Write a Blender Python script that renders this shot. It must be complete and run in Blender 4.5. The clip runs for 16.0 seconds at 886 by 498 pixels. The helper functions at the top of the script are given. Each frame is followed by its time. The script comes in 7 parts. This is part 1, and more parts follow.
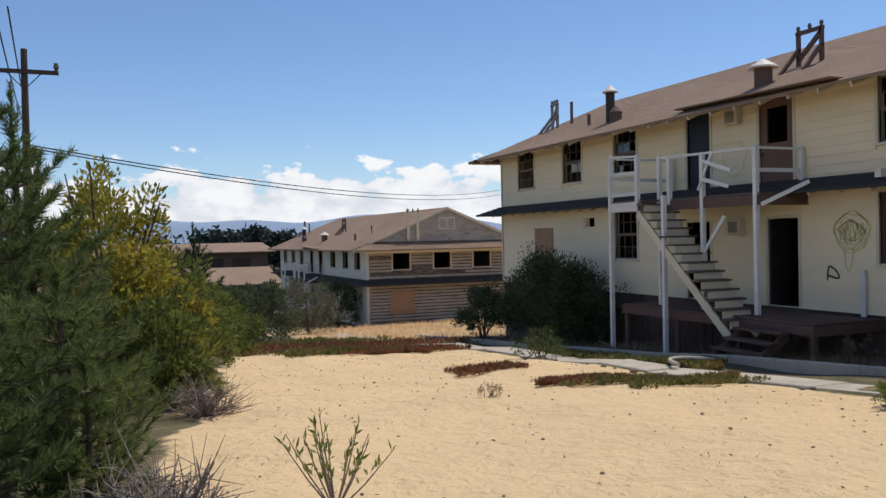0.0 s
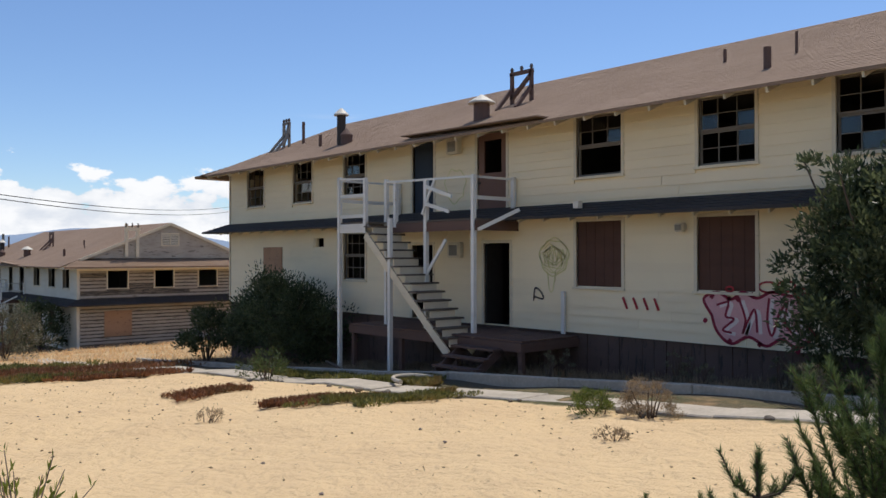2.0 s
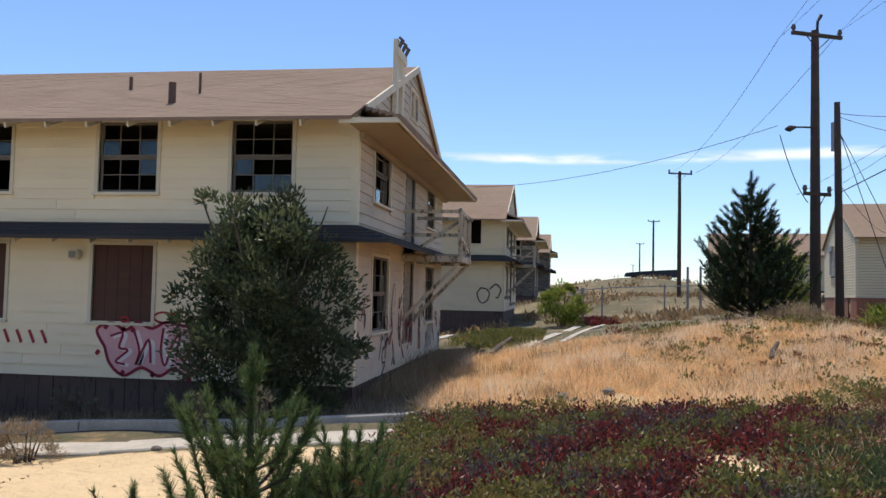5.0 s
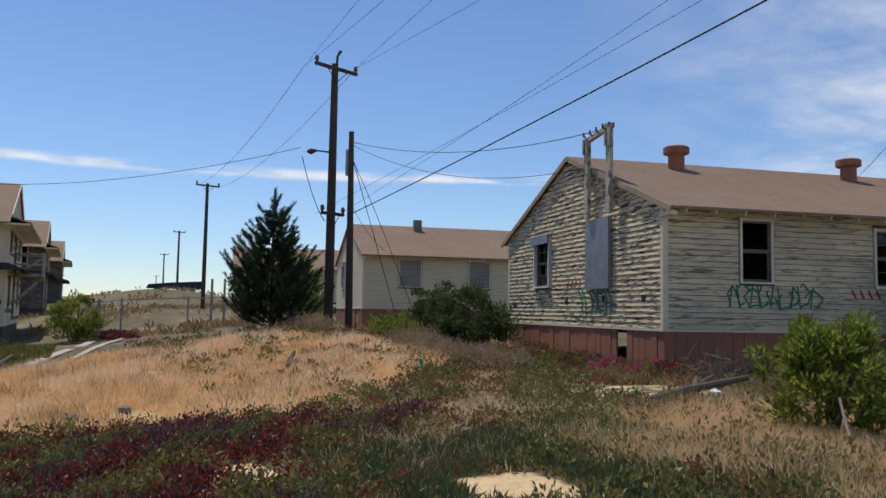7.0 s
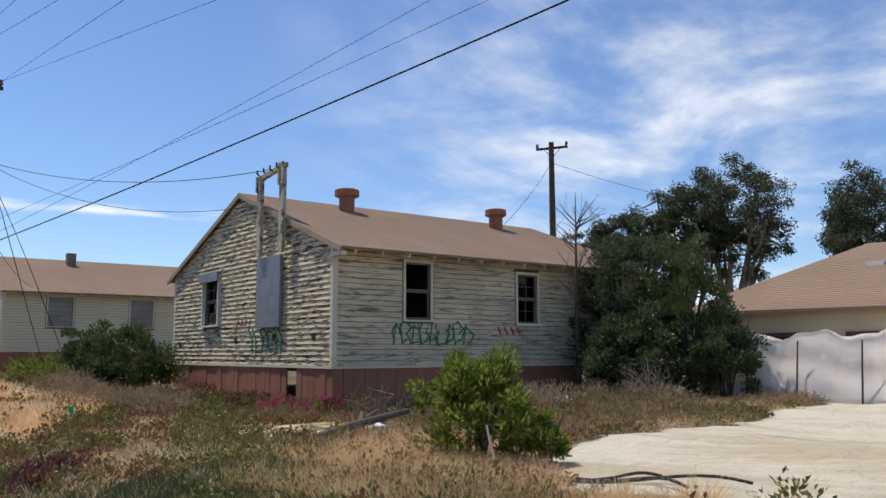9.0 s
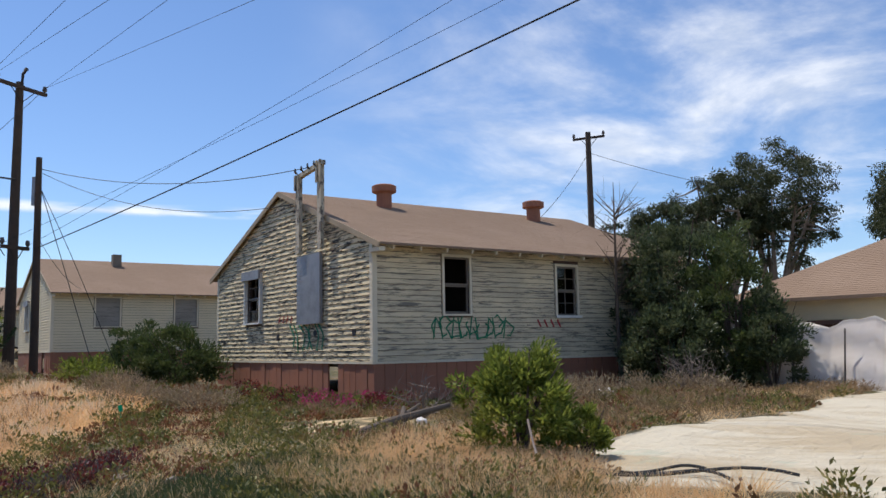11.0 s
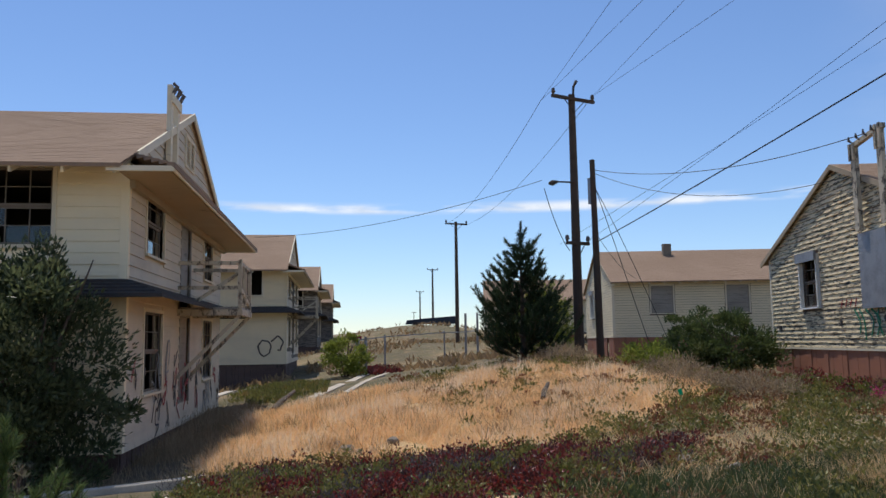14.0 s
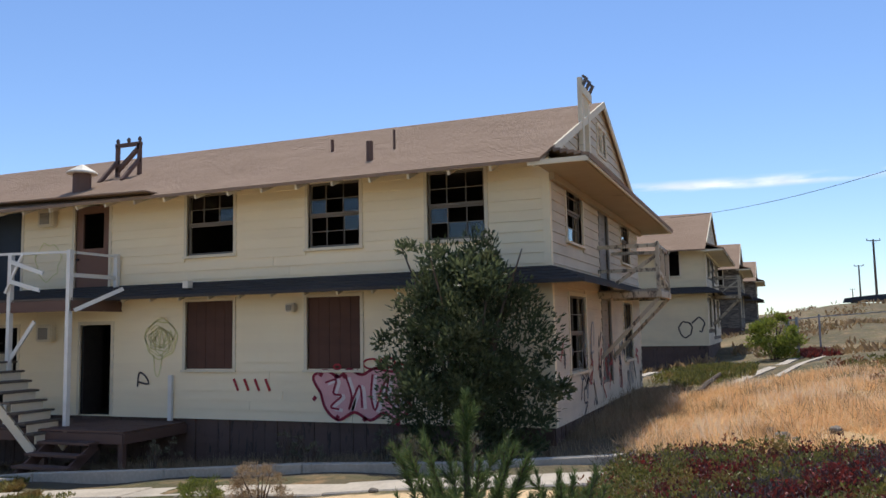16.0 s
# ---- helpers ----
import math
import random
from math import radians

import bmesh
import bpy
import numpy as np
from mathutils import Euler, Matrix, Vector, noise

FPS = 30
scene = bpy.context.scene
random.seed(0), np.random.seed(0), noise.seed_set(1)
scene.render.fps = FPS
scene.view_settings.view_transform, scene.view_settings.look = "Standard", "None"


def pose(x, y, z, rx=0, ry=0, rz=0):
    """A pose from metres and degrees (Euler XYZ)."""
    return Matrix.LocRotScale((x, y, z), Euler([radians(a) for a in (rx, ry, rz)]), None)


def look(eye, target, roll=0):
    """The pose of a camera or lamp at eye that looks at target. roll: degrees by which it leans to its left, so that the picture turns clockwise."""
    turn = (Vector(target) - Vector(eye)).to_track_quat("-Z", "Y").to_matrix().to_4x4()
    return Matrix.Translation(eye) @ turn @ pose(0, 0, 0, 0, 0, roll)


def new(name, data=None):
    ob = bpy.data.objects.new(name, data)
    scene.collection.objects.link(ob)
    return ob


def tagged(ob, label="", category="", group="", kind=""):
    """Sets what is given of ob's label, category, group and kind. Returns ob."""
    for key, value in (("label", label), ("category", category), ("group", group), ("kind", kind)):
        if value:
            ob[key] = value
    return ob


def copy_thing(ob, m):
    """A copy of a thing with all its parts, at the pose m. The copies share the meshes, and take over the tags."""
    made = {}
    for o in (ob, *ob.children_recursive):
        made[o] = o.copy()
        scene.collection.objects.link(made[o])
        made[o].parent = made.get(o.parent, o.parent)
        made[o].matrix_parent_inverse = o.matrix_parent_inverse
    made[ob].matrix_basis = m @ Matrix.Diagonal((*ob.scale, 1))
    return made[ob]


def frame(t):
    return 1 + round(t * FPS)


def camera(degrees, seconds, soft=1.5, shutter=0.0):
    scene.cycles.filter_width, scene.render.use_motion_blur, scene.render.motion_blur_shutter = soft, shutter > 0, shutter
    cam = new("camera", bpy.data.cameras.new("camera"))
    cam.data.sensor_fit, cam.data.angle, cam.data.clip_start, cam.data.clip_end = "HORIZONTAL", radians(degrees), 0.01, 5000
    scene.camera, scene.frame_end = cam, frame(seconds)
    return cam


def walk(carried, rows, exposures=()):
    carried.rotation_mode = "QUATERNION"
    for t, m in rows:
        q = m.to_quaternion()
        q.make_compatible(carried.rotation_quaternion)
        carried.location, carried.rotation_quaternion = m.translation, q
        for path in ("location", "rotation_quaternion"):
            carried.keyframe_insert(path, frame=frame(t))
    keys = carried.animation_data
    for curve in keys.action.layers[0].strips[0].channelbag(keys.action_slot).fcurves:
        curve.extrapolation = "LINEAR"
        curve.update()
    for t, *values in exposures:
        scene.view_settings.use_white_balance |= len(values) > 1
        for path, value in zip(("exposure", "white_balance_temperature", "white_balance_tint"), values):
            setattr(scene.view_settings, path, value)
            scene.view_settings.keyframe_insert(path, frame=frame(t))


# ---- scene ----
cam = camera(56.8, 16.0)
PATH = [
    (0, (-2.101, -10.685, 1.49), (-1.323, -8.843, 1.463), -1.2),
    (0.5, (-2.084, -10.691, 1.49), (-1.22, -8.888, 1.486), -0.7),
    (1, (-2.067, -10.697, 1.49), (-1.062, -8.967, 1.492), -0.3),
    (1.5, (-2.05, -10.702, 1.49), (-0.893, -9.071, 1.496), -0.2),
    (2, (-2.034, -10.706, 1.491), (-0.708, -9.209, 1.505), -0.1),
    (2.5, (-2.019, -10.711, 1.491), (-0.499, -9.411, 1.504), 0.1),
    (3, (-2.003, -10.717, 1.492), (-0.327, -9.627, 1.516), 0.7),
    (3.5, (-1.988, -10.724, 1.492), (-0.175, -9.881, 1.539), 1.0),
    (3.7, (-1.982, -10.727, 1.492), (-0.129, -9.978, 1.547), 1.0),
    (5.8, (-1.919, -10.756, 1.497), (0.076, -10.822, 1.62), 1.2),
    (6, (-1.915, -10.758, 1.497), (0.072, -10.947, 1.624), 1.1),
    (6.5, (-1.911, -10.761, 1.496), (0.016, -11.275, 1.636), 0.9),
    (7, (-1.913, -10.76, 1.496), (-0.091, -11.569, 1.649), 1.0),
    (7.5, (-1.917, -10.757, 1.495), (-0.229, -11.814, 1.674), 0.9),
    (8, (-1.922, -10.752, 1.495), (-0.387, -12.014, 1.715), 0.5),
    (8.5, (-1.929, -10.748, 1.495), (-0.521, -12.147, 1.744), 0.0),
    (8.7, (-1.931, -10.746, 1.496), (-0.569, -12.189, 1.751), -0.1),
    (10.8, (-1.958, -10.738, 1.52), (-0.577, -12.164, 1.759), -1.0),
    (11, (-1.959, -10.737, 1.52), (-0.53, -12.116, 1.756), -1.1),
    (11.5, (-1.956, -10.738, 1.52), (-0.385, -11.954, 1.753), -1.3),
    (12, (-1.951, -10.739, 1.519), (-0.249, -11.764, 1.752), -1.3),
    (12.5, (-1.947, -10.74, 1.518), (-0.148, -11.583, 1.746), -1.1),
    (13, (-1.944, -10.74, 1.518), (-0.069, -11.398, 1.741), -0.9),
    (13.5, (-1.944, -10.74, 1.518), (-0.014, -11.216, 1.742), -0.7),
    (14, (-1.949, -10.737, 1.518), (0.025, -10.972, 1.742), -0.8),
    (14.5, (-1.962, -10.732, 1.519), (0.025, -10.657, 1.734), -0.8),
    (15, (-1.982, -10.728, 1.522), (-0.022, -10.389, 1.736), -1.0),
    (15.1, (-1.986, -10.728, 1.522), (-0.036, -10.342, 1.737), -0.9),
    (15.5, (-2.005, -10.724, 1.522), (-0.093, -10.178, 1.735), -1.0),
    (16, (-2.029, -10.717, 1.522), (-0.18, -9.978, 1.718), -1.1),
]
walk(cam, [(t, look(eye, target, roll)) for t, eye, target, roll in PATH],
     exposures=[(0, -0.05), (2, 0.02), (3.5, 0.42), (5.8, 0.2), (7, -0.08), (8.5, 0.1), (11, 0.22), (12.5, 0.0), (13.5, 0.02), (14.5, 0.15), (16, 0.3)])

# ---- light ----
SUN_DIR = Vector((2.45, 0.7, 5.6)).normalized()
world = bpy.data.worlds.new("sky")
scene.world = world
world.use_nodes = True
wn, wl = world.node_tree.nodes, world.node_tree.links
wn.clear()
sky = wn.new("ShaderNodeTexSky")
sky.sky_type, sky.sun_disc = "NISHITA", False
sky.sun_elevation = math.asin(SUN_DIR.z)
sky.sun_rotation = math.atan2(SUN_DIR.x, SUN_DIR.y)
sky.air_density, sky.dust_density, sky.ozone_density = 1.0, 0.0, 3.5
coord = wn.new("ShaderNodeTexCoord")


def wmath(op, a, b=None, c=None):
    n = wn.new("ShaderNodeMath")
    n.operation = op
    for i, v in enumerate((a, b, c)):
        if v is None:
            continue
        if isinstance(v, (int, float)):
            n.inputs[i].default_value = v
        else:
            wl.new(v, n.inputs[i])
    return n.outputs[0]


def wramp(v, lo, hi):
    n = wn.new("ShaderNodeMapRange")
    n.interpolation_type = "SMOOTHSTEP"
    wl.new(v, n.inputs[0])
    n.inputs[1].default_value, n.inputs[2].default_value = lo, hi
    return n.outputs[0]


sep = wn.new("ShaderNodeSeparateXYZ")
wl.new(coord.outputs["Generated"], sep.inputs[0])
DX, DY, DZ = sep.outputs
# cumulus bank low over the horizon, towards the hills
comb = wn.new("ShaderNodeCombineXYZ")
azim = wmath("ARCTAN2", DX, DY)
wl.new(azim, comb.inputs[0])
wl.new(wmath("MULTIPLY", DZ, 1.9), comb.inputs[1])
cum = wn.new("ShaderNodeTexNoise")
cum.inputs["Scale"].default_value, cum.inputs["Detail"].default_value, cum.inputs["Roughness"].default_value = 15.0, 8.0, 0.55
wl.new(comb.outputs[0], cum.inputs["Vector"])
cum_mask = wramp(wmath("ADD", cum.outputs[0], wmath("MULTIPLY", wmath("SUBTRACT", 0.084, DZ), 5.2)), 0.50, 0.56)
cum_mask = wmath("MULTIPLY", cum_mask, wmath("MULTIPLY", wramp(DY, 0.5, 0.75), wramp(DZ, -0.01, 0.02)))
# thin high streaks on the other side of the sky
proj = wn.new("ShaderNodeCombineXYZ")
zz = wmath("ADD", wmath("MAXIMUM", DZ, 0.0), 0.12)
wl.new(wmath("DIVIDE", DX, zz), proj.inputs[0])
wl.new(wmath("MULTIPLY", wmath("DIVIDE", DY, zz), 0.75), proj.inputs[1])
cir = wn.new("ShaderNodeTexNoise")
cir.inputs["Scale"].default_value, cir.inputs["Detail"].default_value, cir.inputs["Roughness"].default_value = 1.5, 8.0, 0.6
cir.inputs["Distortion"].default_value = 0.35
wl.new(proj.outputs[0], cir.inputs["Vector"])
cir_mask = wmath("MULTIPLY", wramp(cir.outputs[0], 0.40, 0.72), wramp(wmath("ADD", wmath("MULTIPLY", DY, -1.0), wmath("MULTIPLY", DX, -0.45)), 0.12, 0.62))
cir_mask = wmath("MULTIPLY", cir_mask, wramp(DZ, 0.0, 0.1))
# one thin streak close to the horizon
stv = wn.new("ShaderNodeCombineXYZ")
wl.new(wmath("MULTIPLY", azim, 4.0), stv.inputs[0])
wl.new(wmath("MULTIPLY", DZ, 26.0), stv.inputs[1])
stn = wn.new("ShaderNodeTexNoise")
stn.inputs["Scale"].default_value, stn.inputs["Detail"].default_value = 1.6, 7.0
wl.new(stv.outputs[0], stn.inputs["Vector"])
band = wmath("MULTIPLY", wramp(DZ, 0.152, 0.159), wramp(DZ, 0.170, 0.161))
st_mask = wmath("MULTIPLY", wmath("MULTIPLY", wramp(stn.outputs[0], 0.42, 0.6), band), wmath("MULTIPLY", wramp(DX, 0.45, 0.75), 0.8))
mask = wmath("MAXIMUM", wmath("MAXIMUM", cum_mask, wmath("MULTIPLY", cir_mask, 0.8)), st_mask)
mixc = wn.new("ShaderNodeMix")
mixc.data_type = "RGBA"
wl.new(mask, mixc.inputs["Factor"])
blue = wn.new("ShaderNodeMix")
blue.data_type, blue.blend_type = "RGBA", "MULTIPLY"
blue.inputs["Factor"].default_value = 1.0
wl.new(sky.outputs[0], blue.inputs["A"])
blue.inputs["B"].default_value = (0.89, 0.96, 1.10, 1)
wl.new(blue.outputs["Result"], mixc.inputs["A"])
cshade = wn.new("ShaderNodeMix")
cshade.data_type = "RGBA"
wl.new(wramp(cum.outputs[0], 0.36, 0.6), cshade.inputs["Factor"])
cshade.inputs["A"].default_value, cshade.inputs["B"].default_value = (6.3, 6.7, 7.4, 1), (8.4, 8.5, 8.7, 1)
wl.new(cshade.outputs["Result"], mixc.inputs["B"])
bg = wn.new("ShaderNodeBackground")
bg.inputs["Strength"].default_value = 0.114
wl.new(mixc.outputs["Result"], bg.inputs[0])
wout = wn.new("ShaderNodeOutputWorld")
wl.new(bg.outputs[0], wout.inputs[0])

sun = bpy.data.lights.new("sun", "SUN")
sun.energy, sun.angle, sun.color = 3.6, radians(0.53), (1.0, 0.94, 0.85)
sun_ob = new("sun", sun)
sun_ob.matrix_world = look(SUN_DIR * 200, (0, 0, 0))


# ---- materials ----
class Mat:
    """A node material: Principled with colour varied at two scales, and bump."""

    def __init__(self, name, base, rough=0.8, metal=0.0):
        self.m = bpy.data.materials.new(name)
        self.m.use_nodes = True
        self.t = self.m.node_tree
        self.n, self.l = self.t.nodes, self.t.links
        self.b = self.n["Principled BSDF"]
        self.b.inputs["Roughness"].default_value = rough
        self.b.inputs["Metallic"].default_value = metal
        self.b.inputs["Specular IOR Level"].default_value = 0.3
        self.tc = self.n.new("ShaderNodeTexCoord").outputs["Object"]
        rgb = self.n.new("ShaderNodeRGB")
        rgb.outputs[0].default_value = (*base, 1)
        self.col = rgb.outputs[0]
        self.h = None

    def scaled(self, s):
        v = self.n.new("ShaderNodeVectorMath")
        v.operation = "MULTIPLY"
        self.l.new(self.tc, v.inputs[0])
        v.inputs[1].default_value = s
        return v.outputs[0]

    def noise(self, s=(1, 1, 1), scale=1.0, detail=6.0, rough=0.6, dist=0.0, vary=0.0):
        n = self.n.new("ShaderNodeTexNoise")
        n.inputs["Scale"].default_value, n.inputs["Detail"].default_value = scale, detail
        n.inputs["Roughness"].default_value, n.inputs["Distortion"].default_value = rough, dist
        v = self.scaled(s)
        if vary:
            add = self.n.new("ShaderNodeVectorMath")
            add.operation = "ADD"
            self.l.new(v, add.inputs[0])
            self.l.new(self.math("MULTIPLY", self.random(), vary), add.inputs[1])
            v = add.outputs[0]
        self.l.new(v, n.inputs["Vector"])
        return n.outputs[0]

    def ramp(self, v, lo, hi, a=0.0, b=1.0):
        n = self.n.new("ShaderNodeMapRange")
        n.interpolation_type = "SMOOTHSTEP"
        self.l.new(v, n.inputs[0])
        for i, x in enumerate((lo, hi, a, b)):
            n.inputs[i + 1].default_value = x
        return n.outputs[0]

    def math(self, op, a, b):
        n = self.n.new("ShaderNodeMath")
        n.operation = op
        for i, v in enumerate((a, b)):
            if isinstance(v, (int, float)):
                n.inputs[i].default_value = v
            else:
                self.l.new(v, n.inputs[i])
        return n.outputs[0]

    def mix(self, fac, colour, kind="MIX"):
        n = self.n.new("ShaderNodeMix")
        n.data_type, n.blend_type = "RGBA", kind
        if isinstance(fac, (int, float)):
            n.inputs["Factor"].default_value = fac
        else:
            self.l.new(fac, n.inputs["Factor"])
        self.l.new(self.col, n.inputs["A"])
        n.inputs["B"].default_value = (*colour, 1)
        self.col = n.outputs["Result"]
        return self

    def attr(self, name):
        n = self.n.new("ShaderNodeAttribute")
        n.attribute_name = name
        return n.outputs["Fac"]

    def random(self):
        return self.n.new("ShaderNodeObjectInfo").outputs["Random"]

    def island(self):
        return self.n.new("ShaderNodeNewGeometry").outputs["Random Per Island"]

    def bump(self, h, strength=0.4, dist=0.02):
        n = self.n.new("ShaderNodeBump")
        n.inputs["Strength"].default_value, n.inputs["Distance"].default_value = strength, dist
        self.l.new(h, n.inputs["Height"])
        if self.h is not None:
            self.l.new(self.h, n.inputs["Normal"])
        self.h = n.outputs[0]
        return self

    def done(self):
        self.l.new(self.col, self.b.inputs["Base Color"])
        if self.h is not None:
            self.l.new(self.h, self.b.inputs["Normal"])
        return self.m


def painted(name, base, dirt, wood, peel=0.35, streak=(0.6, 0.6, 9.0), rough=0.75, amount=0.5):
    """Old paint on boards: broad stains, fine streaks along the board, bare wood where it has peeled."""
    m = Mat(name, base, rough)
    m.mix(m.ramp(m.noise(scale=0.55, detail=5), 0.35, 0.75, 0, amount), dirt)
    m.mix(m.ramp(m.noise((0.25, 0.25, 1.6), 1.6, 6), 0.45, 0.8, 0, amount * 0.7), tuple(c * 0.75 for c in dirt))
    if peel > 0:
        m.mix(m.ramp(m.noise(streak, 2.2, 8, 0.72, 0.3, 40.0), 1 - peel - 0.05, 1 - peel + 0.05), wood)
    m.mix(m.ramp(m.random(), 0, 1, 0, 0.18), dirt)
    m.bump(m.noise((3, 3, 30), 4, 4), 0.25, 0.01)
    return m.done()


M_CREAM = painted("cream_paint", (0.88, 0.76, 0.53), (0.74, 0.63, 0.44), (0.4, 0.33, 0.25), peel=0.17, amount=0.3)
M_CREAM_TRIM = painted("cream_trim", (0.76, 0.67, 0.5), (0.5, 0.43, 0.32), (0.3, 0.26, 0.21), peel=0.33, amount=0.4)
M_GABLE = painted("weathered_boards", (0.80, 0.65, 0.40), (0.55, 0.45, 0.29), (0.03, 0.028, 0.027), peel=0.47, streak=(1.1, 1.1, 7.5), amount=0.45)
M_SIDE = painted("faded_boards", (0.76, 0.63, 0.41), (0.42, 0.36, 0.26), (0.17, 0.15, 0.12), peel=0.44, streak=(0.6, 0.6, 7.0), amount=0.8)
M_GABLE1 = painted("grimy_cream", (0.66, 0.56, 0.42), (0.42, 0.36, 0.28), (0.2, 0.17, 0.14), peel=0.30, streak=(1.2, 1.2, 2.0), amount=0.55)
M_RAKE = painted("tan_rake_paint", (0.42, 0.33, 0.22), (0.28, 0.22, 0.15), (0.12, 0.1, 0.08), peel=0.35, amount=0.5)
M_PALE = painted("pale_boards", (0.76, 0.64, 0.42), (0.53, 0.46, 0.33), (0.25, 0.22, 0.18), peel=0.27, amount=0.4)
M_GREYPALE = painted("grey_white_boards", (0.70, 0.67, 0.58), (0.5, 0.47, 0.4), (0.25, 0.22, 0.18), peel=0.27, amount=0.4)
M_BARN = painted("bare_boards", (0.24, 0.2, 0.155), (0.15, 0.125, 0.1), (0.06, 0.05, 0.042), peel=0.5, amount=0.6)
M_WHITE = painted("white_paint", (0.78, 0.77, 0.72), (0.5, 0.47, 0.42), (0.28, 0.24, 0.2), peel=0.33, streak=(4, 4, 1.2), amount=0.35)
M_SLAT = painted("weathered_slats", (0.46, 0.41, 0.34), (0.3, 0.26, 0.21), (0.15, 0.125, 0.1), peel=0.4, streak=(0.8, 0.8, 5.0), amount=0.6)
M_RACK = painted("weathered_post", (0.55, 0.48, 0.36), (0.3, 0.26, 0.2), (0.1, 0.085, 0.07), peel=0.45, streak=(3, 3, 1.5), amount=0.6)
M_GREYWOOD = painted("grey_wood", (0.34, 0.31, 0.27), (0.2, 0.18, 0.15), (0.12, 0.1, 0.085), peel=0.4, amount=0.6)
M_REDWOOD = painted("red_stain", (0.15, 0.09, 0.07), (0.10, 0.062, 0.05), (0.1, 0.07, 0.06), peel=0.36, streak=(3, 3, 0.8), amount=0.6)
M_SKIRT = painted("orange_skirt", (0.36, 0.145, 0.085), (0.2, 0.10, 0.07), (0.11, 0.075, 0.06), peel=0.34, streak=(3, 3, 0.8), amount=0.6)
M_DARKSKIRT = painted("brown_skirt", (0.13, 0.085, 0.07), (0.08, 0.055, 0.045), (0.05, 0.04, 0.035), peel=0.4, streak=(3, 3, 0.8), amount=0.6)
M_SASH = painted("sash_wood", (0.20, 0.17, 0.14), (0.13, 0.11, 0.09), (0.13, 0.11, 0.09), peel=0.4, amount=0.5)
M_TREAD = painted("worn_tread", (0.13, 0.105, 0.085), (0.12, 0.1, 0.08), (0.07, 0.06, 0.05), peel=0.4, amount=0.6)
M_BOARDUP = painted("boarded_panel", (0.105, 0.05, 0.034), (0.06, 0.032, 0.024), (0.035, 0.024, 0.02), peel=0.3, streak=(1, 1, 0.5), amount=0.6)
M_PLY = painted("plywood", (0.42, 0.25, 0.15), (0.3, 0.18, 0.11), (0.22, 0.13, 0.09), peel=0.4, streak=(2, 2, 2), amount=0.6)
M_DOORBROWN = painted("brown_door", (0.2, 0.11, 0.08), (0.13, 0.075, 0.06), (0.08, 0.05, 0.04), peel=0.3, amount=0.5)


def roofing(name, base, worn, dark, tab=0.32):
    m = Mat(name, base, 0.95)
    m.mix(m.ramp(m.noise(scale=0.35, detail=6), 0.35, 0.7, 0, 0.7), worn)
    m.mix(m.ramp(m.island(), 0, 1, 0, 0.09), dark)
    m.mix(m.ramp(m.noise(scale=6.0, detail=5, rough=0.7), 0.45, 0.75, 0, 0.45), dark)
    m.mix(m.ramp(m.noise(scale=60.0, detail=2), 0.3, 0.8, 0, 0.3), worn)
    m.bump(m.noise(scale=45.0, detail=3), 0.5, 0.01)
    return m.done()


M_ROOF = roofing("brown_shingle", (0.25, 0.168, 0.112), (0.31, 0.215, 0.15), (0.17, 0.112, 0.075))
M_PENT = roofing("dark_shingle", (0.045, 0.042, 0.042), (0.07, 0.062, 0.058), (0.025, 0.024, 0.024))


def plain(name, base, rough=0.8, metal=0.0, var=0.35, scale=3.0, bump=0.2):
    m = Mat(name, base, rough, metal)
    m.mix(m.ramp(m.noise(scale=scale, detail=6), 0.35, 0.75, 0, var), tuple(c * 0.5 for c in base))
    m.mix(m.ramp(m.noise(scale=scale * 9, detail=4), 0.4, 0.8, 0, var * 0.7), tuple(min(1, c * 1.5) for c in base))
    if bump:
        m.bump(m.noise(scale=scale * 12, detail=4), bump, 0.01)
    return m.done()


M_VENT = plain("rust_vent", (0.3, 0.125, 0.075), 0.75, 0.0, 0.4, 4)
M_VENTPALE = plain("pale_metal", (0.72, 0.66, 0.55), 0.55, 0.0, 0.4, 5)
M_DARKMETAL = plain("dark_metal", (0.06, 0.05, 0.045), 0.6, 0.5, 0.4, 5)
M_GREYMETAL = plain("grey_sheet", (0.30, 0.30, 0.31), 0.5, 0.4, 0.6, 3)
M_POLE = plain("creosote_wood", (0.085, 0.06, 0.045), 0.9, 0.0, 0.5, 2)
M_WIRE = plain("black_cable", (0.02, 0.02, 0.02), 0.6, 0.0, 0.2, 3, 0)
M_INSUL = plain("ceramic_insulator", (0.12, 0.10, 0.09), 0.3, 0.0, 0.2, 6, 0)
# near-black colour stands in for the gloom of unlit rooms
M_UNLIT = plain("unlit_interior", (0.055, 0.045, 0.038), 0.95, 0.0, 0.5, 1)
M_CONC = plain("concrete", (0.47, 0.41, 0.33), 0.92, 0.0, 0.5, 1.6, 0.5)
M_CONCDARK = plain("stained_concrete", (0.2, 0.17, 0.135), 0.95, 0.0, 0.6, 2.5, 0.6)
M_BARK = plain("bark", (0.11, 0.08, 0.06), 0.95, 0.0, 0.5, 5, 0.7)
M_EUCBARK = plain("pale_bark", (0.22, 0.17, 0.13), 0.9, 0.0, 0.5, 2, 0.5)
M_TWIG = plain("dry_twig", (0.24, 0.19, 0.16), 0.95, 0.0, 0.5, 8, 0.3)
M_LOG = plain("weathered_log", (0.11, 0.085, 0.066), 0.95, 0.0, 0.5, 4, 0.5)
M_WHITESTONE = plain("white_stone", (0.80, 0.75, 0.72), 0.6, 0.0, 0.15, 0.8, 0.2)
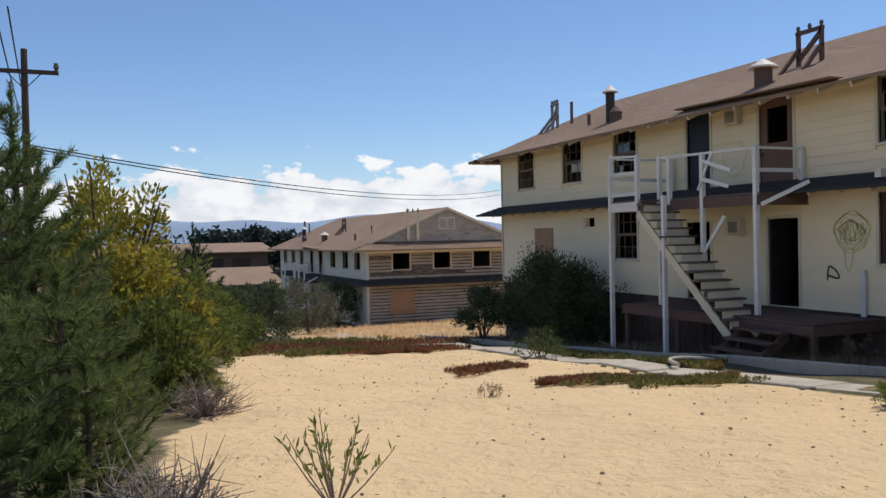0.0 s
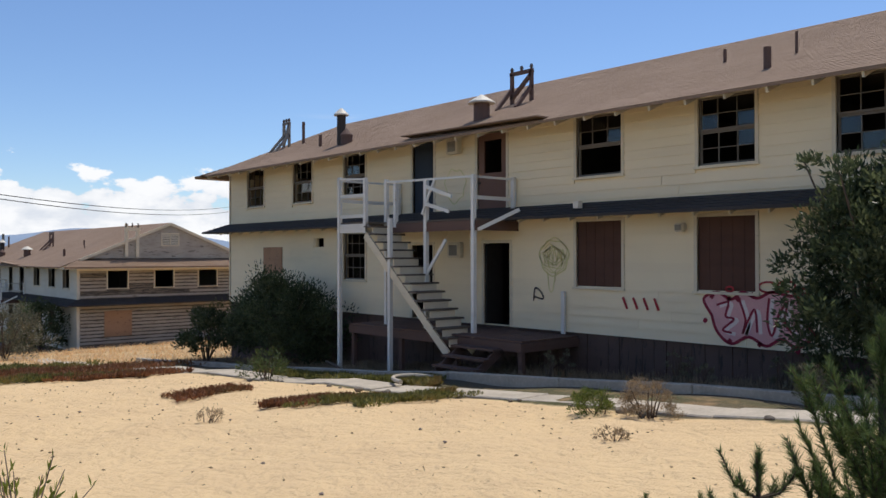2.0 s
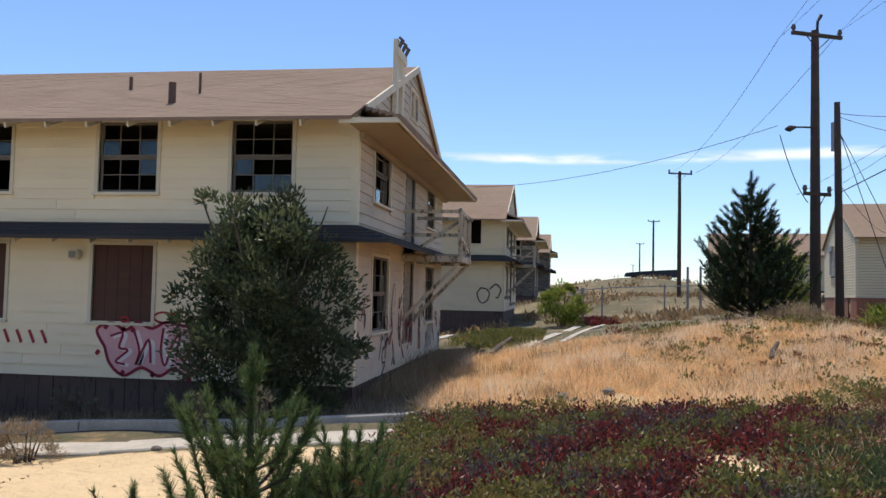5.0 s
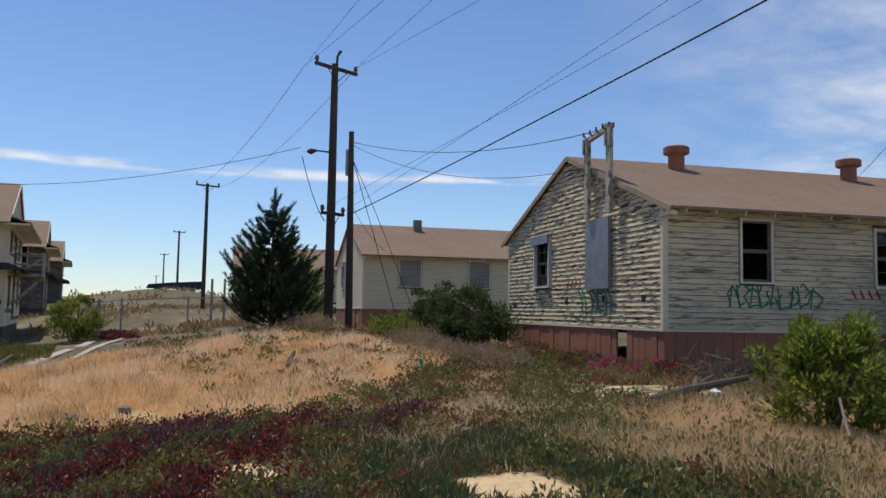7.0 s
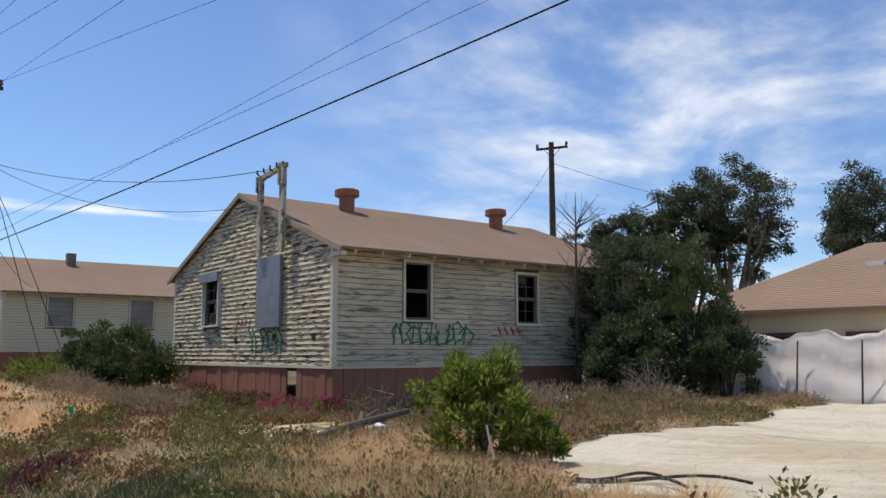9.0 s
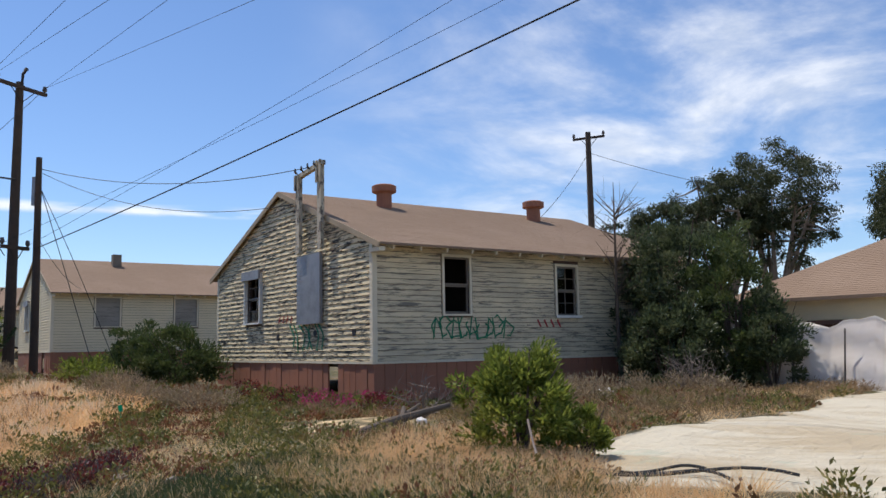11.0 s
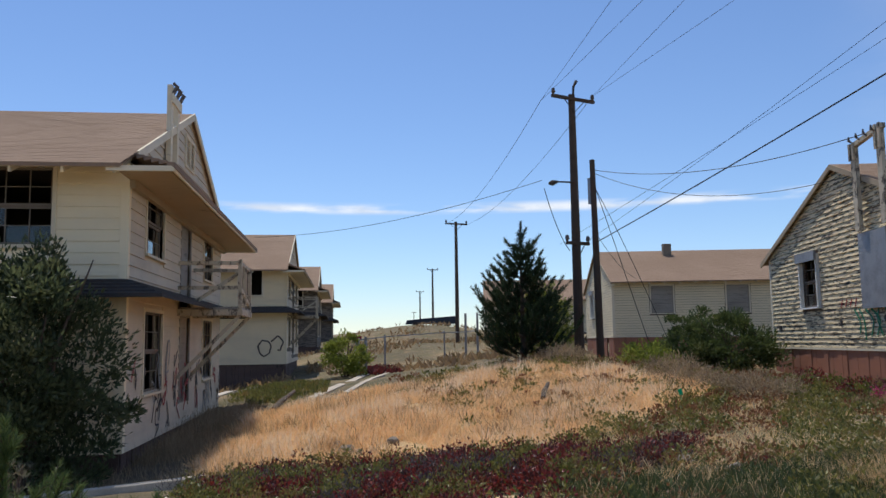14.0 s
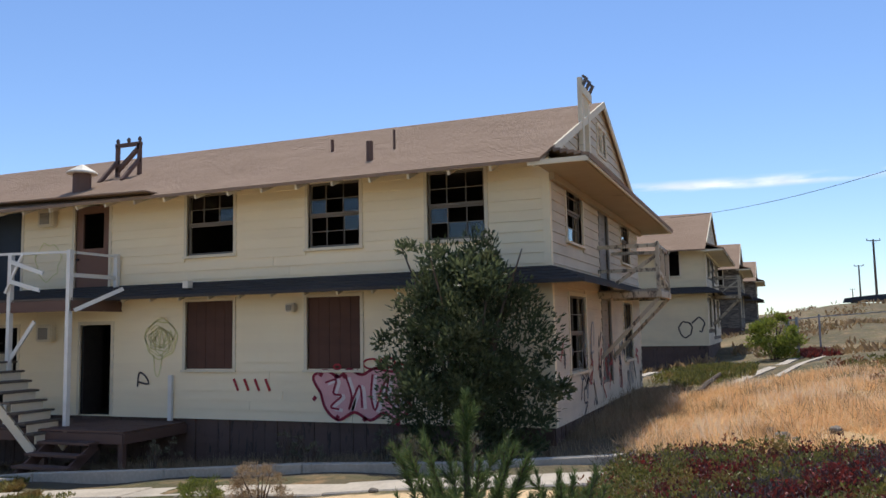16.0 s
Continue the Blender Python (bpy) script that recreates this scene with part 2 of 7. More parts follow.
M_BLUETARP = plain("dark_tarp", (0.03, 0.04, 0.055), 0.7, 0.0, 0.3, 2, 0.2)
M_ROCK = plain("grey_stone", (0.33, 0.29, 0.25), 0.95, 0.0, 0.5, 6, 0.6)
M_PINK = plain("pink_spray", (0.70, 0.38, 0.38), 0.6, 0.0, 0.2, 4, 0)
M_WHITESPRAY = plain("white_spray", (0.8, 0.68, 0.64), 0.6, 0.0, 0.2, 4, 0)
M_REDSPRAY = plain("red_spray", (0.26, 0.02, 0.045), 0.6, 0.0, 0.25, 4, 0)
M_RED = plain("red_marking", (0.36, 0.035, 0.04), 0.6, 0.0, 0.2, 4, 0)
M_GREEN = plain("green_spray", (0.03, 0.20, 0.10), 0.6, 0.0, 0.2, 4, 0)
M_OLIVE = plain("olive_spray", (0.72, 0.66, 0.34), 0.6, 0.0, 0.2, 4, 0)
M_BLACKSPRAY = plain("black_spray", (0.06, 0.05, 0.055), 0.6, 0.0, 0.2, 4, 0)
M_GREENBIT = plain("green_plastic", (0.0, 0.4, 0.15), 0.4, 0.0, 0.1, 4, 0)

gl = Mat("window_glass", (0.5, 0.55, 0.55), 0.06)
gl.b.inputs["Transmission Weight"].default_value = 1.0
gl.b.inputs["Specular IOR Level"].default_value = 0.5
gl.mix(gl.ramp(gl.noise(scale=2.0), 0.4, 0.7, 0, 0.6), (0.28, 0.28, 0.25))
M_GLASS = gl.done()


def leafmat(name, a, b, c, rough=0.55, trans=0.25):
    m = Mat(name, a, rough)
    isl = m.island()
    m.mix(m.ramp(isl, 0.1, 0.9, 0, 1), b)
    m.mix(m.ramp(m.noise(scale=1.3, detail=3), 0.5, 0.72, 0, 0.85), c)
    m.b.inputs["Transmission Weight"].default_value = 0.0
    t = m.n.new("ShaderNodeBsdfTranslucent")
    m.l.new(m.col, t.inputs[0])
    mx = m.n.new("ShaderNodeMixShader")
    mx.inputs[0].default_value = trans
    out = m.n["Material Output"]
    m.l.new(m.b.outputs[0], mx.inputs[1])
    m.l.new(t.outputs[0], mx.inputs[2])
    m.l.new(mx.outputs[0], out.inputs[0])
    return m.done()


M_PINE = leafmat("pine_needles", (0.065, 0.10, 0.035), (0.15, 0.19, 0.06), (0.2, 0.22, 0.07), 0.5, 0.5)
M_YPINE = leafmat("young_pine_needles", (0.09, 0.13, 0.04), (0.2, 0.24, 0.07), (0.27, 0.28, 0.08), 0.5, 0.5)
M_CANDLE = leafmat("candle_pine_needles", (0.075, 0.12, 0.04), (0.16, 0.20, 0.065), (0.22, 0.23, 0.08), 0.5, 0.4)
M_DPINE = leafmat("dark_pine_needles", (0.016, 0.034, 0.017), (0.03, 0.055, 0.022), (0.04, 0.065, 0.025))
M_DARKLEAF = leafmat("dark_leaves", (0.05, 0.07, 0.033), (0.115, 0.14, 0.065), (0.155, 0.165, 0.08), 0.4, 0.45)
M_SHRUB = leafmat("olive_leaves", (0.09, 0.12, 0.03), (0.18, 0.21, 0.045), (0.26, 0.25, 0.055), 0.5, 0.5)
M_YSHRUB = leafmat("yellow_green_leaves", (0.2, 0.2, 0.035), (0.36, 0.31, 0.05), (0.5, 0.36, 0.045), 0.5, 0.55)
M_DSHRUB = leafmat("mid_green_leaves", (0.05, 0.075, 0.025), (0.11, 0.14, 0.045), (0.14, 0.15, 0.05), 0.5, 0.4)
M_BRIGHT = leafmat("bright_leaves", (0.13, 0.17, 0.03), (0.27, 0.3, 0.055), (0.36, 0.34, 0.07), 0.5, 0.5)
M_GREYSHRUB = leafmat("grey_sage_leaves", (0.13, 0.125, 0.08), (0.22, 0.2, 0.13), (0.17, 0.16, 0.1))
M_EUC = leafmat("eucalyptus_leaves", (0.04, 0.05, 0.025), (0.085, 0.10, 0.045), (0.11, 0.12, 0.06), 0.5, 0.35)
M_FAR = leafmat("far_trees", (0.02, 0.035, 0.03), (0.035, 0.05, 0.04), (0.03, 0.05, 0.045))
M_STRAW = leafmat("dry_grass_blades", (0.78, 0.50, 0.24), (0.92, 0.70, 0.42), (0.55, 0.34, 0.17), 0.8, 0.45)
M_PALESTRAW = leafmat("pale_seeding_grass", (0.78, 0.62, 0.42), (0.92, 0.80, 0.60), (0.66, 0.48, 0.3), 0.8, 0.4)
M_WEED = leafmat("dead_weeds", (0.26, 0.19, 0.12), (0.40, 0.31, 0.2), (0.2, 0.16, 0.09), 0.85, 0.35)
M_ICERED = leafmat("red_ice_plant", (0.07, 0.026, 0.026), (0.27, 0.045, 0.035), (0.11, 0.04, 0.035), 0.45, 0.25)
M_RUST = leafmat("rust_ice_plant", (0.17, 0.075, 0.035), (0.30, 0.13, 0.06), (0.15, 0.11, 0.045), 0.5, 0.3)
M_ICEGREEN = leafmat("green_ice_plant", (0.095, 0.105, 0.03), (0.24, 0.22, 0.06), (0.30, 0.18, 0.065), 0.45, 0.35)
M_FIGGREEN = leafmat("dark_green_fingers", (0.055, 0.075, 0.03), (0.12, 0.15, 0.055), (0.15, 0.13, 0.06), 0.4, 0.3)
M_FLOWER = leafmat("pink_flowers", (0.4, 0.04, 0.12), (0.55, 0.08, 0.2), (0.3, 0.03, 0.06), 0.6, 0.3)


M_TARP = leafmat("white_sheeting", (0.90, 0.86, 0.83), (0.90, 0.86, 0.83), (0.80, 0.75, 0.72), 0.5, 0.5)
M_GREYDEAD = leafmat("grey_dead_mat", (0.06, 0.05, 0.05), (0.17, 0.145, 0.14), (0.04, 0.033, 0.032), 0.8, 0.2)
M_BRUSH = leafmat("rust_brush", (0.24, 0.16, 0.09), (0.36, 0.24, 0.13), (0.16, 0.14, 0.06), 0.85, 0.35)


# ---- helpers of this scene ----
def box(bm, x0, x1, y0, y1, z0, z1):
    v = [bm.verts.new(p) for p in ((x0, y0, z0), (x1, y0, z0), (x1, y1, z0), (x0, y1, z0), (x0, y0, z1), (x1, y0, z1), (x1, y1, z1), (x0, y1, z1))]
    for f in ((0, 3, 2, 1), (4, 5, 6, 7), (0, 1, 5, 4), (1, 2, 6, 5), (2, 3, 7, 6), (3, 0, 4, 7)):
        bm.faces.new([v[i] for i in f])


def beam(bm, p, q, w, h, up=(0, 0, 1)):
    """A square-cut timber from p to q, w wide and h deep."""
    p, q = Vector(p), Vector(q)
    d = (q - p).normalized()
    u = Vector(up)
    if abs(d.dot(u)) > 0.98:
        u = Vector((1, 0, 0))
    s = d.cross(u).normalized() * (w / 2)
    u = s.cross(d).normalized() * (h / 2)
    v = [bm.verts.new(a + i * s + j * u) for a in (p, q) for i, j in ((-1, -1), (1, -1), (1, 1), (-1, 1))]
    for f in ((0, 1, 2, 3), (7, 6, 5, 4), (0, 4, 5, 1), (1, 5, 6, 2), (2, 6, 7, 3), (3, 7, 4, 0)):
        bm.faces.new([v[i] for i in f])


def tube(bm, pts, radii, seg=8):
    """A tapered round limb through the points."""
    rings = []
    for i, p in enumerate(pts):
        p = Vector(p)
        d = (Vector(pts[min(i + 1, len(pts) - 1)]) - Vector(pts[max(i - 1, 0)])).normalized()
        a = d.cross(Vector((0.3, 0.8, 0.52))).normalized()
        b = d.cross(a)
        r = radii[i] if hasattr(radii, "__len__") else radii
        rings.append([bm.verts.new(p + r * (math.cos(k * 2 * math.pi / seg) * a + math.sin(k * 2 * math.pi / seg) * b)) for k in range(seg)])
    for a, b in zip(rings, rings[1:]):
        for k in range(seg):
            bm.faces.new((a[k], a[(k + 1) % seg], b[(k + 1) % seg], b[k]))
    bm.faces.new(rings[0][::-1])
    bm.faces.new(rings[-1])


def prism(bm, pts, d):
    """A flat polygon given depth d (a vector)."""
    d = Vector(d)
    a = [bm.verts.new(Vector(p)) for p in pts]
    b = [bm.verts.new(Vector(p) + d) for p in pts]
    n = len(pts)
    bm.faces.new(a)
    bm.faces.new(b[::-1])
    for i in range(n):
        bm.faces.new((a[i], b[i], b[(i + 1) % n], a[(i + 1) % n]))


def mesh_of(bm, name, material):
    bmesh.ops.recalc_face_normals(bm, faces=bm.faces)
    me = bpy.data.meshes.new(name)
    bm.to_mesh(me)
    bm.free()
    me.materials.append(material)
    return me


def part(name, bm, material, parent=None, label=""):
    if name == "wall":
        bmesh.ops.remove_doubles(bm, verts=bm.verts, dist=1e-4)
    ob = new(name, mesh_of(bm, name, material) if isinstance(bm, bmesh.types.BMesh) else bm)
    if parent is not None:
        ob.parent = parent
    return tagged(ob, label)


def thing(name, at, label, category, group="", kind="", rz=0):
    ob = new(name)
    ob.empty_display_size = 0.2
    ob.matrix_basis = pose(*at, 0, 0, rz)
    return tagged(ob, label, category, group, kind)


def raw(name, verts, faces, material):
    me = bpy.data.meshes.new(name)
    me.from_pydata(verts.tolist() if hasattr(verts, "tolist") else verts, [], faces.tolist() if hasattr(faces, "tolist") else faces)
    me.materials.append(material)
    me.update()
    return me


def B():
    return bmesh.new()


# ---- ground ----
def smooth(a, b, x):
    t = np.clip((x - a) / (b - a), 0, 1)
    return t * t * (3 - 2 * t)


def ground_z(x, y):
    x, y = np.asarray(x, float), np.asarray(y, float)
    zy = np.where(y > -17, -0.073 * (y + 10.7), 0.46 + 0.02 * (1 - np.exp((y + 17) * 0.1)))
    zy = np.where(y > 12, -1.657 - 0.085 * (y - 12), zy)
    zy = np.maximum(zy, -9.0 + 0.0 * y)
    zx = np.interp(x, [-400, -30, -2, 13, 28, 45, 100, 180, 400], [0.7, 0.7, 0.0, -0.375, 0.05, 0.05, 1.7, 4.0, 4.0])
    fade = smooth(10, 40, y)
    lumps = 0.05 * np.sin(0.9 * x + 0.4 * y) * np.sin(0.7 * y - 0.3 * x) + 0.03 * np.sin(2.3 * x + 1.1) * np.sin(1.9 * y)
    mound = 0.28 * np.exp(-((x - 15.5) / 4.5) ** 2 - ((y + 11.5) / 2.4) ** 2) + 0.35 * np.exp(-((x - 24) / 5) ** 2 - ((y + 17.5) / 3.0) ** 2) + 1.5 * np.exp(-((x - 98) / 13) ** 2 - ((y + 20) / 9) ** 2) + 0.5 * np.exp(-((x - 60) / 7) ** 2 - ((y + 15) / 6) ** 2)
    mound = mound - 0.85 * np.exp(-((x - 41) / 8) ** 2 - ((y + 1.5) / 5.5) ** 2)
    return zy + zx * (1 - fade) + lumps * (1 - smooth(60, 120, np.hypot(x, y))) + mound


def gz(x, y):
    return float(ground_z(x, y))


def wob(x, y, s=1.0):
    return 0.5 * np.sin(1.3 * x * s + 0.7 * y * s) + 0.35 * np.sin(2.9 * y * s - 1.7 * x * s + 1) + 0.25 * np.sin(5.3 * x * s + 4.1 * y * s + 2)


def band(v, lo, hi, soft=0.5):
    return smooth(lo - soft, lo + soft, v) * (1 - smooth(hi - soft, hi + soft, v))


def sand_amount(x, y):
    w = wob(x, y) * 0.5
    left = np.interp(y, [-12, -8, -1, 1, 8, 18, 30], [-1.6, -1.6, -1.5, -0.9, 0.4, 1.8, 3.0])
    s = smooth(-0.25, 0.3, x - left + w * 0.5) * (1 - smooth(7.6, 8.0, x)) * smooth(-8.9, -7.7, y + w) * (1 - smooth(13.5, 16.5, y + w * 2))
    p1 = 1 - smooth(0.7, 1.0, np.hypot((x - 6.0) / 0.75, (y + 12.3) / 0.35) + w * 0.2)
    p2 = 1 - smooth(0.7, 1.0, np.hypot((x - 4.05) / 0.8, (y + 14.1) / 0.6) + w * 0.2)
    p3 = 1 - smooth(0.7, 1.0, np.hypot((x - 9.3) / 2.0, (y + 19.6) / 1.6) + w * 0.3)
    return np.maximum.reduce([s, p1, p2, 0.46 * p3])


def slab_amount(x, y):
    w = wob(x, y, 1.5) * 0.35
    edge = np.interp(y, [-60, -40, -32, -24.5, -20, -18.5, -16.5], [7.0, 6.2, 5.3, 4.0, 4.4, 4.1, 1.9])
    return (1 - smooth(-0.25, 0.25, x - edge + w)) * (1 - smooth(-17.2, -16.5, y + w + 0.25 * np.maximum(0, 1.0 - x)))


def straw_amount(x, y):
    w = wob(x, y, 0.6)
    near = np.interp(y, [-21, -20, -18, -14.4, -13.8, -12.5, -9, -8.2], [19, 17.4, 14.8, 11.2, 10.0, 10.5, 10.4, 10.8])
    back = np.interp(y, [-20.5, -19.5, -16.3, -12, -9.4, -8.4, -8.0], [18, 21, 27, 25, 21.5, 19.5, 12])
    g = smooth(-0.5, 0.4, x - near + 0.5 * w) * (1 - smooth(-1.2, 1.2, x - back + w)) * (1 - smooth(-8.5, -8.0, y + 0.25 * w))
    far = band(y, 18, 37, 1.5) * band(x, 6, 40, 2)
    east = smooth(30, 36, x) * (1 - smooth(5, 30, y)) * (0.16 + 0.12 * np.sin(0.21 * x + 0.5 * y) + 0.1 * np.sin(0.6 * x - 0.9 * y))
    return np.maximum.reduce([g, far, east])


def coords(lo, hi, step, far):
    a = np.arange(lo, hi + step / 2, step)
    out = np.array([1.5, 4, 9, 17, 30, 55, 100, 180, 350, 700, 1500, 2800]) * 1.0
    out = out[out < far]
    return np.concatenate([(lo - out)[::-1], a, hi + out])


gx, gy = coords(-8, 46, 0.33, 3000), coords(-46, 44, 0.33, 3000)
X, Y = np.meshgrid(gx, gy, indexing="ij")
Z = ground_z(X, Y)
sand = sand_amount(X, Y)
Z = Z + sand * 0.03 * (np.sin(3.1 * X + 0.8 * np.sin(2.3 * Y)) * np.sin(2.7 * Y + 0.6 * np.sin(1.9 * X)))
slab = slab_amount(X, Y)
verts = np.stack([X, Y, Z], -1).reshape(-1, 3)
nx, ny = len(gx), len(gy)
ii, jj = np.meshgrid(np.arange(nx - 1), np.arange(ny - 1), indexing="ij")
k = (ii * ny + jj).ravel()
gm = Mat("ground_cover", (0.13, 0.105, 0.06), 0.95)
gm.mix(gm.ramp(gm.noise(scale=0.5, detail=6), 0.4, 0.65), (0.085, 0.085, 0.035))
gm.mix(gm.ramp(gm.noise(scale=2.2, detail=6), 0.5, 0.72, 0, 0.8), (0.25, 0.18, 0.09))
gm.mix(gm.ramp(gm.attr("straw"), 0.1, 0.8), (0.54, 0.37, 0.19))
gm.mix(gm.ramp(gm.noise(scale=1.1, detail=8, rough=0.7), 0.5, 0.68, 0, 0.6), (0.3, 0.19, 0.1))
gm.mix(gm.ramp(gm.noise(scale=0.25, detail=7), 0.52, 0.66, 0, 0.35), (0.30, 0.22, 0.13))
# yard soil coloured darker along the barracks, where the building's shadow falls
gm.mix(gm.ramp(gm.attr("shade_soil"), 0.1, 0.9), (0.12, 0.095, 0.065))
sandfac = gm.ramp(gm.math("ADD", gm.attr("sand"), gm.math("MULTIPLY", gm.math("SUBTRACT", gm.noise(scale=2.5, detail=7), 0.5), 0.9)), 0.35, 0.62)
gm.mix(sandfac, (0.72, 0.52, 0.29))
gm.mix(gm.math("MULTIPLY", sandfac, gm.ramp(gm.noise(scale=0.7, detail=6), 0.4, 0.75, 0, 0.55)), (0.60, 0.42, 0.24))
gm.mix(gm.math("MULTIPLY", sandfac, gm.ramp(gm.noise(scale=14, detail=5, rough=0.7), 0.56, 0.75, 0, 0.5)), (0.38, 0.27, 0.16))
slabfac = gm.ramp(gm.attr("slab"), 0.4, 0.6)
gm.mix(slabfac, (0.62, 0.55, 0.42))
gm.mix(gm.math("MULTIPLY", slabfac, gm.ramp(gm.noise((0.35, 1.2, 1), 0.8, 8, 0.68), 0.42, 0.62, 0, 0.8)), (0.46, 0.36, 0.23))
gm.mix(gm.math("MULTIPLY", slabfac, gm.ramp(gm.noise(scale=1.2, detail=3), 0.62, 0.7, 0, 0.35)), (0.36, 0.44, 0.34))
gm.bump(gm.noise(scale=8, detail=7, rough=0.65), 0.8, 0.07)
gm.bump(gm.noise(scale=2.8, detail=5, rough=0.6), 0.8, 0.16)
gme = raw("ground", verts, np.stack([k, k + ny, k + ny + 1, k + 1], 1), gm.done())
# the last mask marks the strip with shade put into its soil colour
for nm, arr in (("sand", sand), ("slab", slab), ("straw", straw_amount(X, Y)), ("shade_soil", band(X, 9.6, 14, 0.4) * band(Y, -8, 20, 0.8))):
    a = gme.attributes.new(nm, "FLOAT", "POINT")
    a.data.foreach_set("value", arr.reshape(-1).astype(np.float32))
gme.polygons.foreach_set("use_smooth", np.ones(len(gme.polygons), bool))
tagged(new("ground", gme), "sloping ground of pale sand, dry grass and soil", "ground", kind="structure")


# ---- walls with openings and lapped boards ----
def wall_cells(bm, F, U, Z, holes, d0, d1):
    us = sorted({U[0], U[1], *[h[0] for h in holes], *[h[1] for h in holes]})
    zs = sorted({Z[0], Z[1], *[h[2] for h in holes], *[h[3] for h in holes]})
    us = [u for u in us if U[0] <= u <= U[1]]
    zs = [z for z in zs if Z[0] <= z <= Z[1]]
    for a, b in zip(us, us[1:]):
        for c, d in zip(zs, zs[1:]):
            mu, mz = (a + b) / 2, (c + d) / 2
            if any(h[0] < mu < h[1] and h[2] < mz < h[3] for h in holes):
                continue
            prism(bm, [F(a, d0, c), F(b, d0, c), F(b, d0, d), F(a, d0, d)], Vector(F(0, d1, 0)) - Vector(F(0, d0, 0)))


def board(bm, F, u0, u1, z0, z1, top=None):
    """One lapped board, thick at its lower edge; top: (u0, u1) of the upper edge where it is cut to a slope."""
    t0, t1 = top or (u0, u1)
    pts = [(u0, 0.002, z0), (u1, 0.002, z0), (t1, 0.002, z1), (t0, 0.002, z1), (u0, 0.036, z0), (u1, 0.036, z0), (t1, 0.01, z1), (t0, 0.01, z1)]
    v = [bm.verts.new(F(*p)) for p in pts]
    for f in ((0, 1, 2, 3), (7, 6, 5, 4), (0, 4, 5, 1), (1, 5, 6, 2), (2, 6, 7, 3), (3, 7, 4, 0)):
        bm.faces.new([v[i] for i in f])


def siding(F, U, Z, holes, lap, material, parent, single, limits=None, miss=0.0, rnd=None, lap_over=0.012):
    """Courses of boards round the openings. limits(z): the reach of the wall at that height."""
    joined = B()
    n = max(1, round((Z[1] - Z[0]) / lap))
    h = (Z[1] - Z[0]) / n
    for i in range(n):
        z0, z1 = Z[0] + i * h, Z[0] + (i + 1) * h
        lo, hi = limits(z0) if limits else U
        tl, th = limits(z1) if limits else U
        cuts = sorted([(max(a, lo), min(b, hi)) for a, b, c, d in holes if c < (z0 + z1) / 2 < d])
        spans, at = [], lo
        for a, b in cuts:
            if a > at:
                spans.append((at, a))
            at = max(at, b)
        if at < hi:
            spans.append((at, hi))
        for a, b in spans:
            if b - a < 0.02:
                continue
            pieces = [(a, b)]
            if b - a > 5 and rnd:
                c = a + (b - a) * rnd.uniform(0.3, 0.7)
                pieces = [(a, c - 0.004), (c + 0.004, b)]
            for p, q in pieces:
                if rnd and rnd.random() < miss:
                    continue
                top = (max(p, tl), min(q, th))
                if top[1] <= top[0]:
                    continue
                if single:
                    bm = B()
                    board(bm, F, p, q, z0, z1 + lap_over, top)
                    part("board", bm, material, parent)
                else:
                    board(joined, F, p, q, z0, z1 + lap_over, top)
    if single:
        joined.free()
    else:
        part("siding", joined, material, parent)


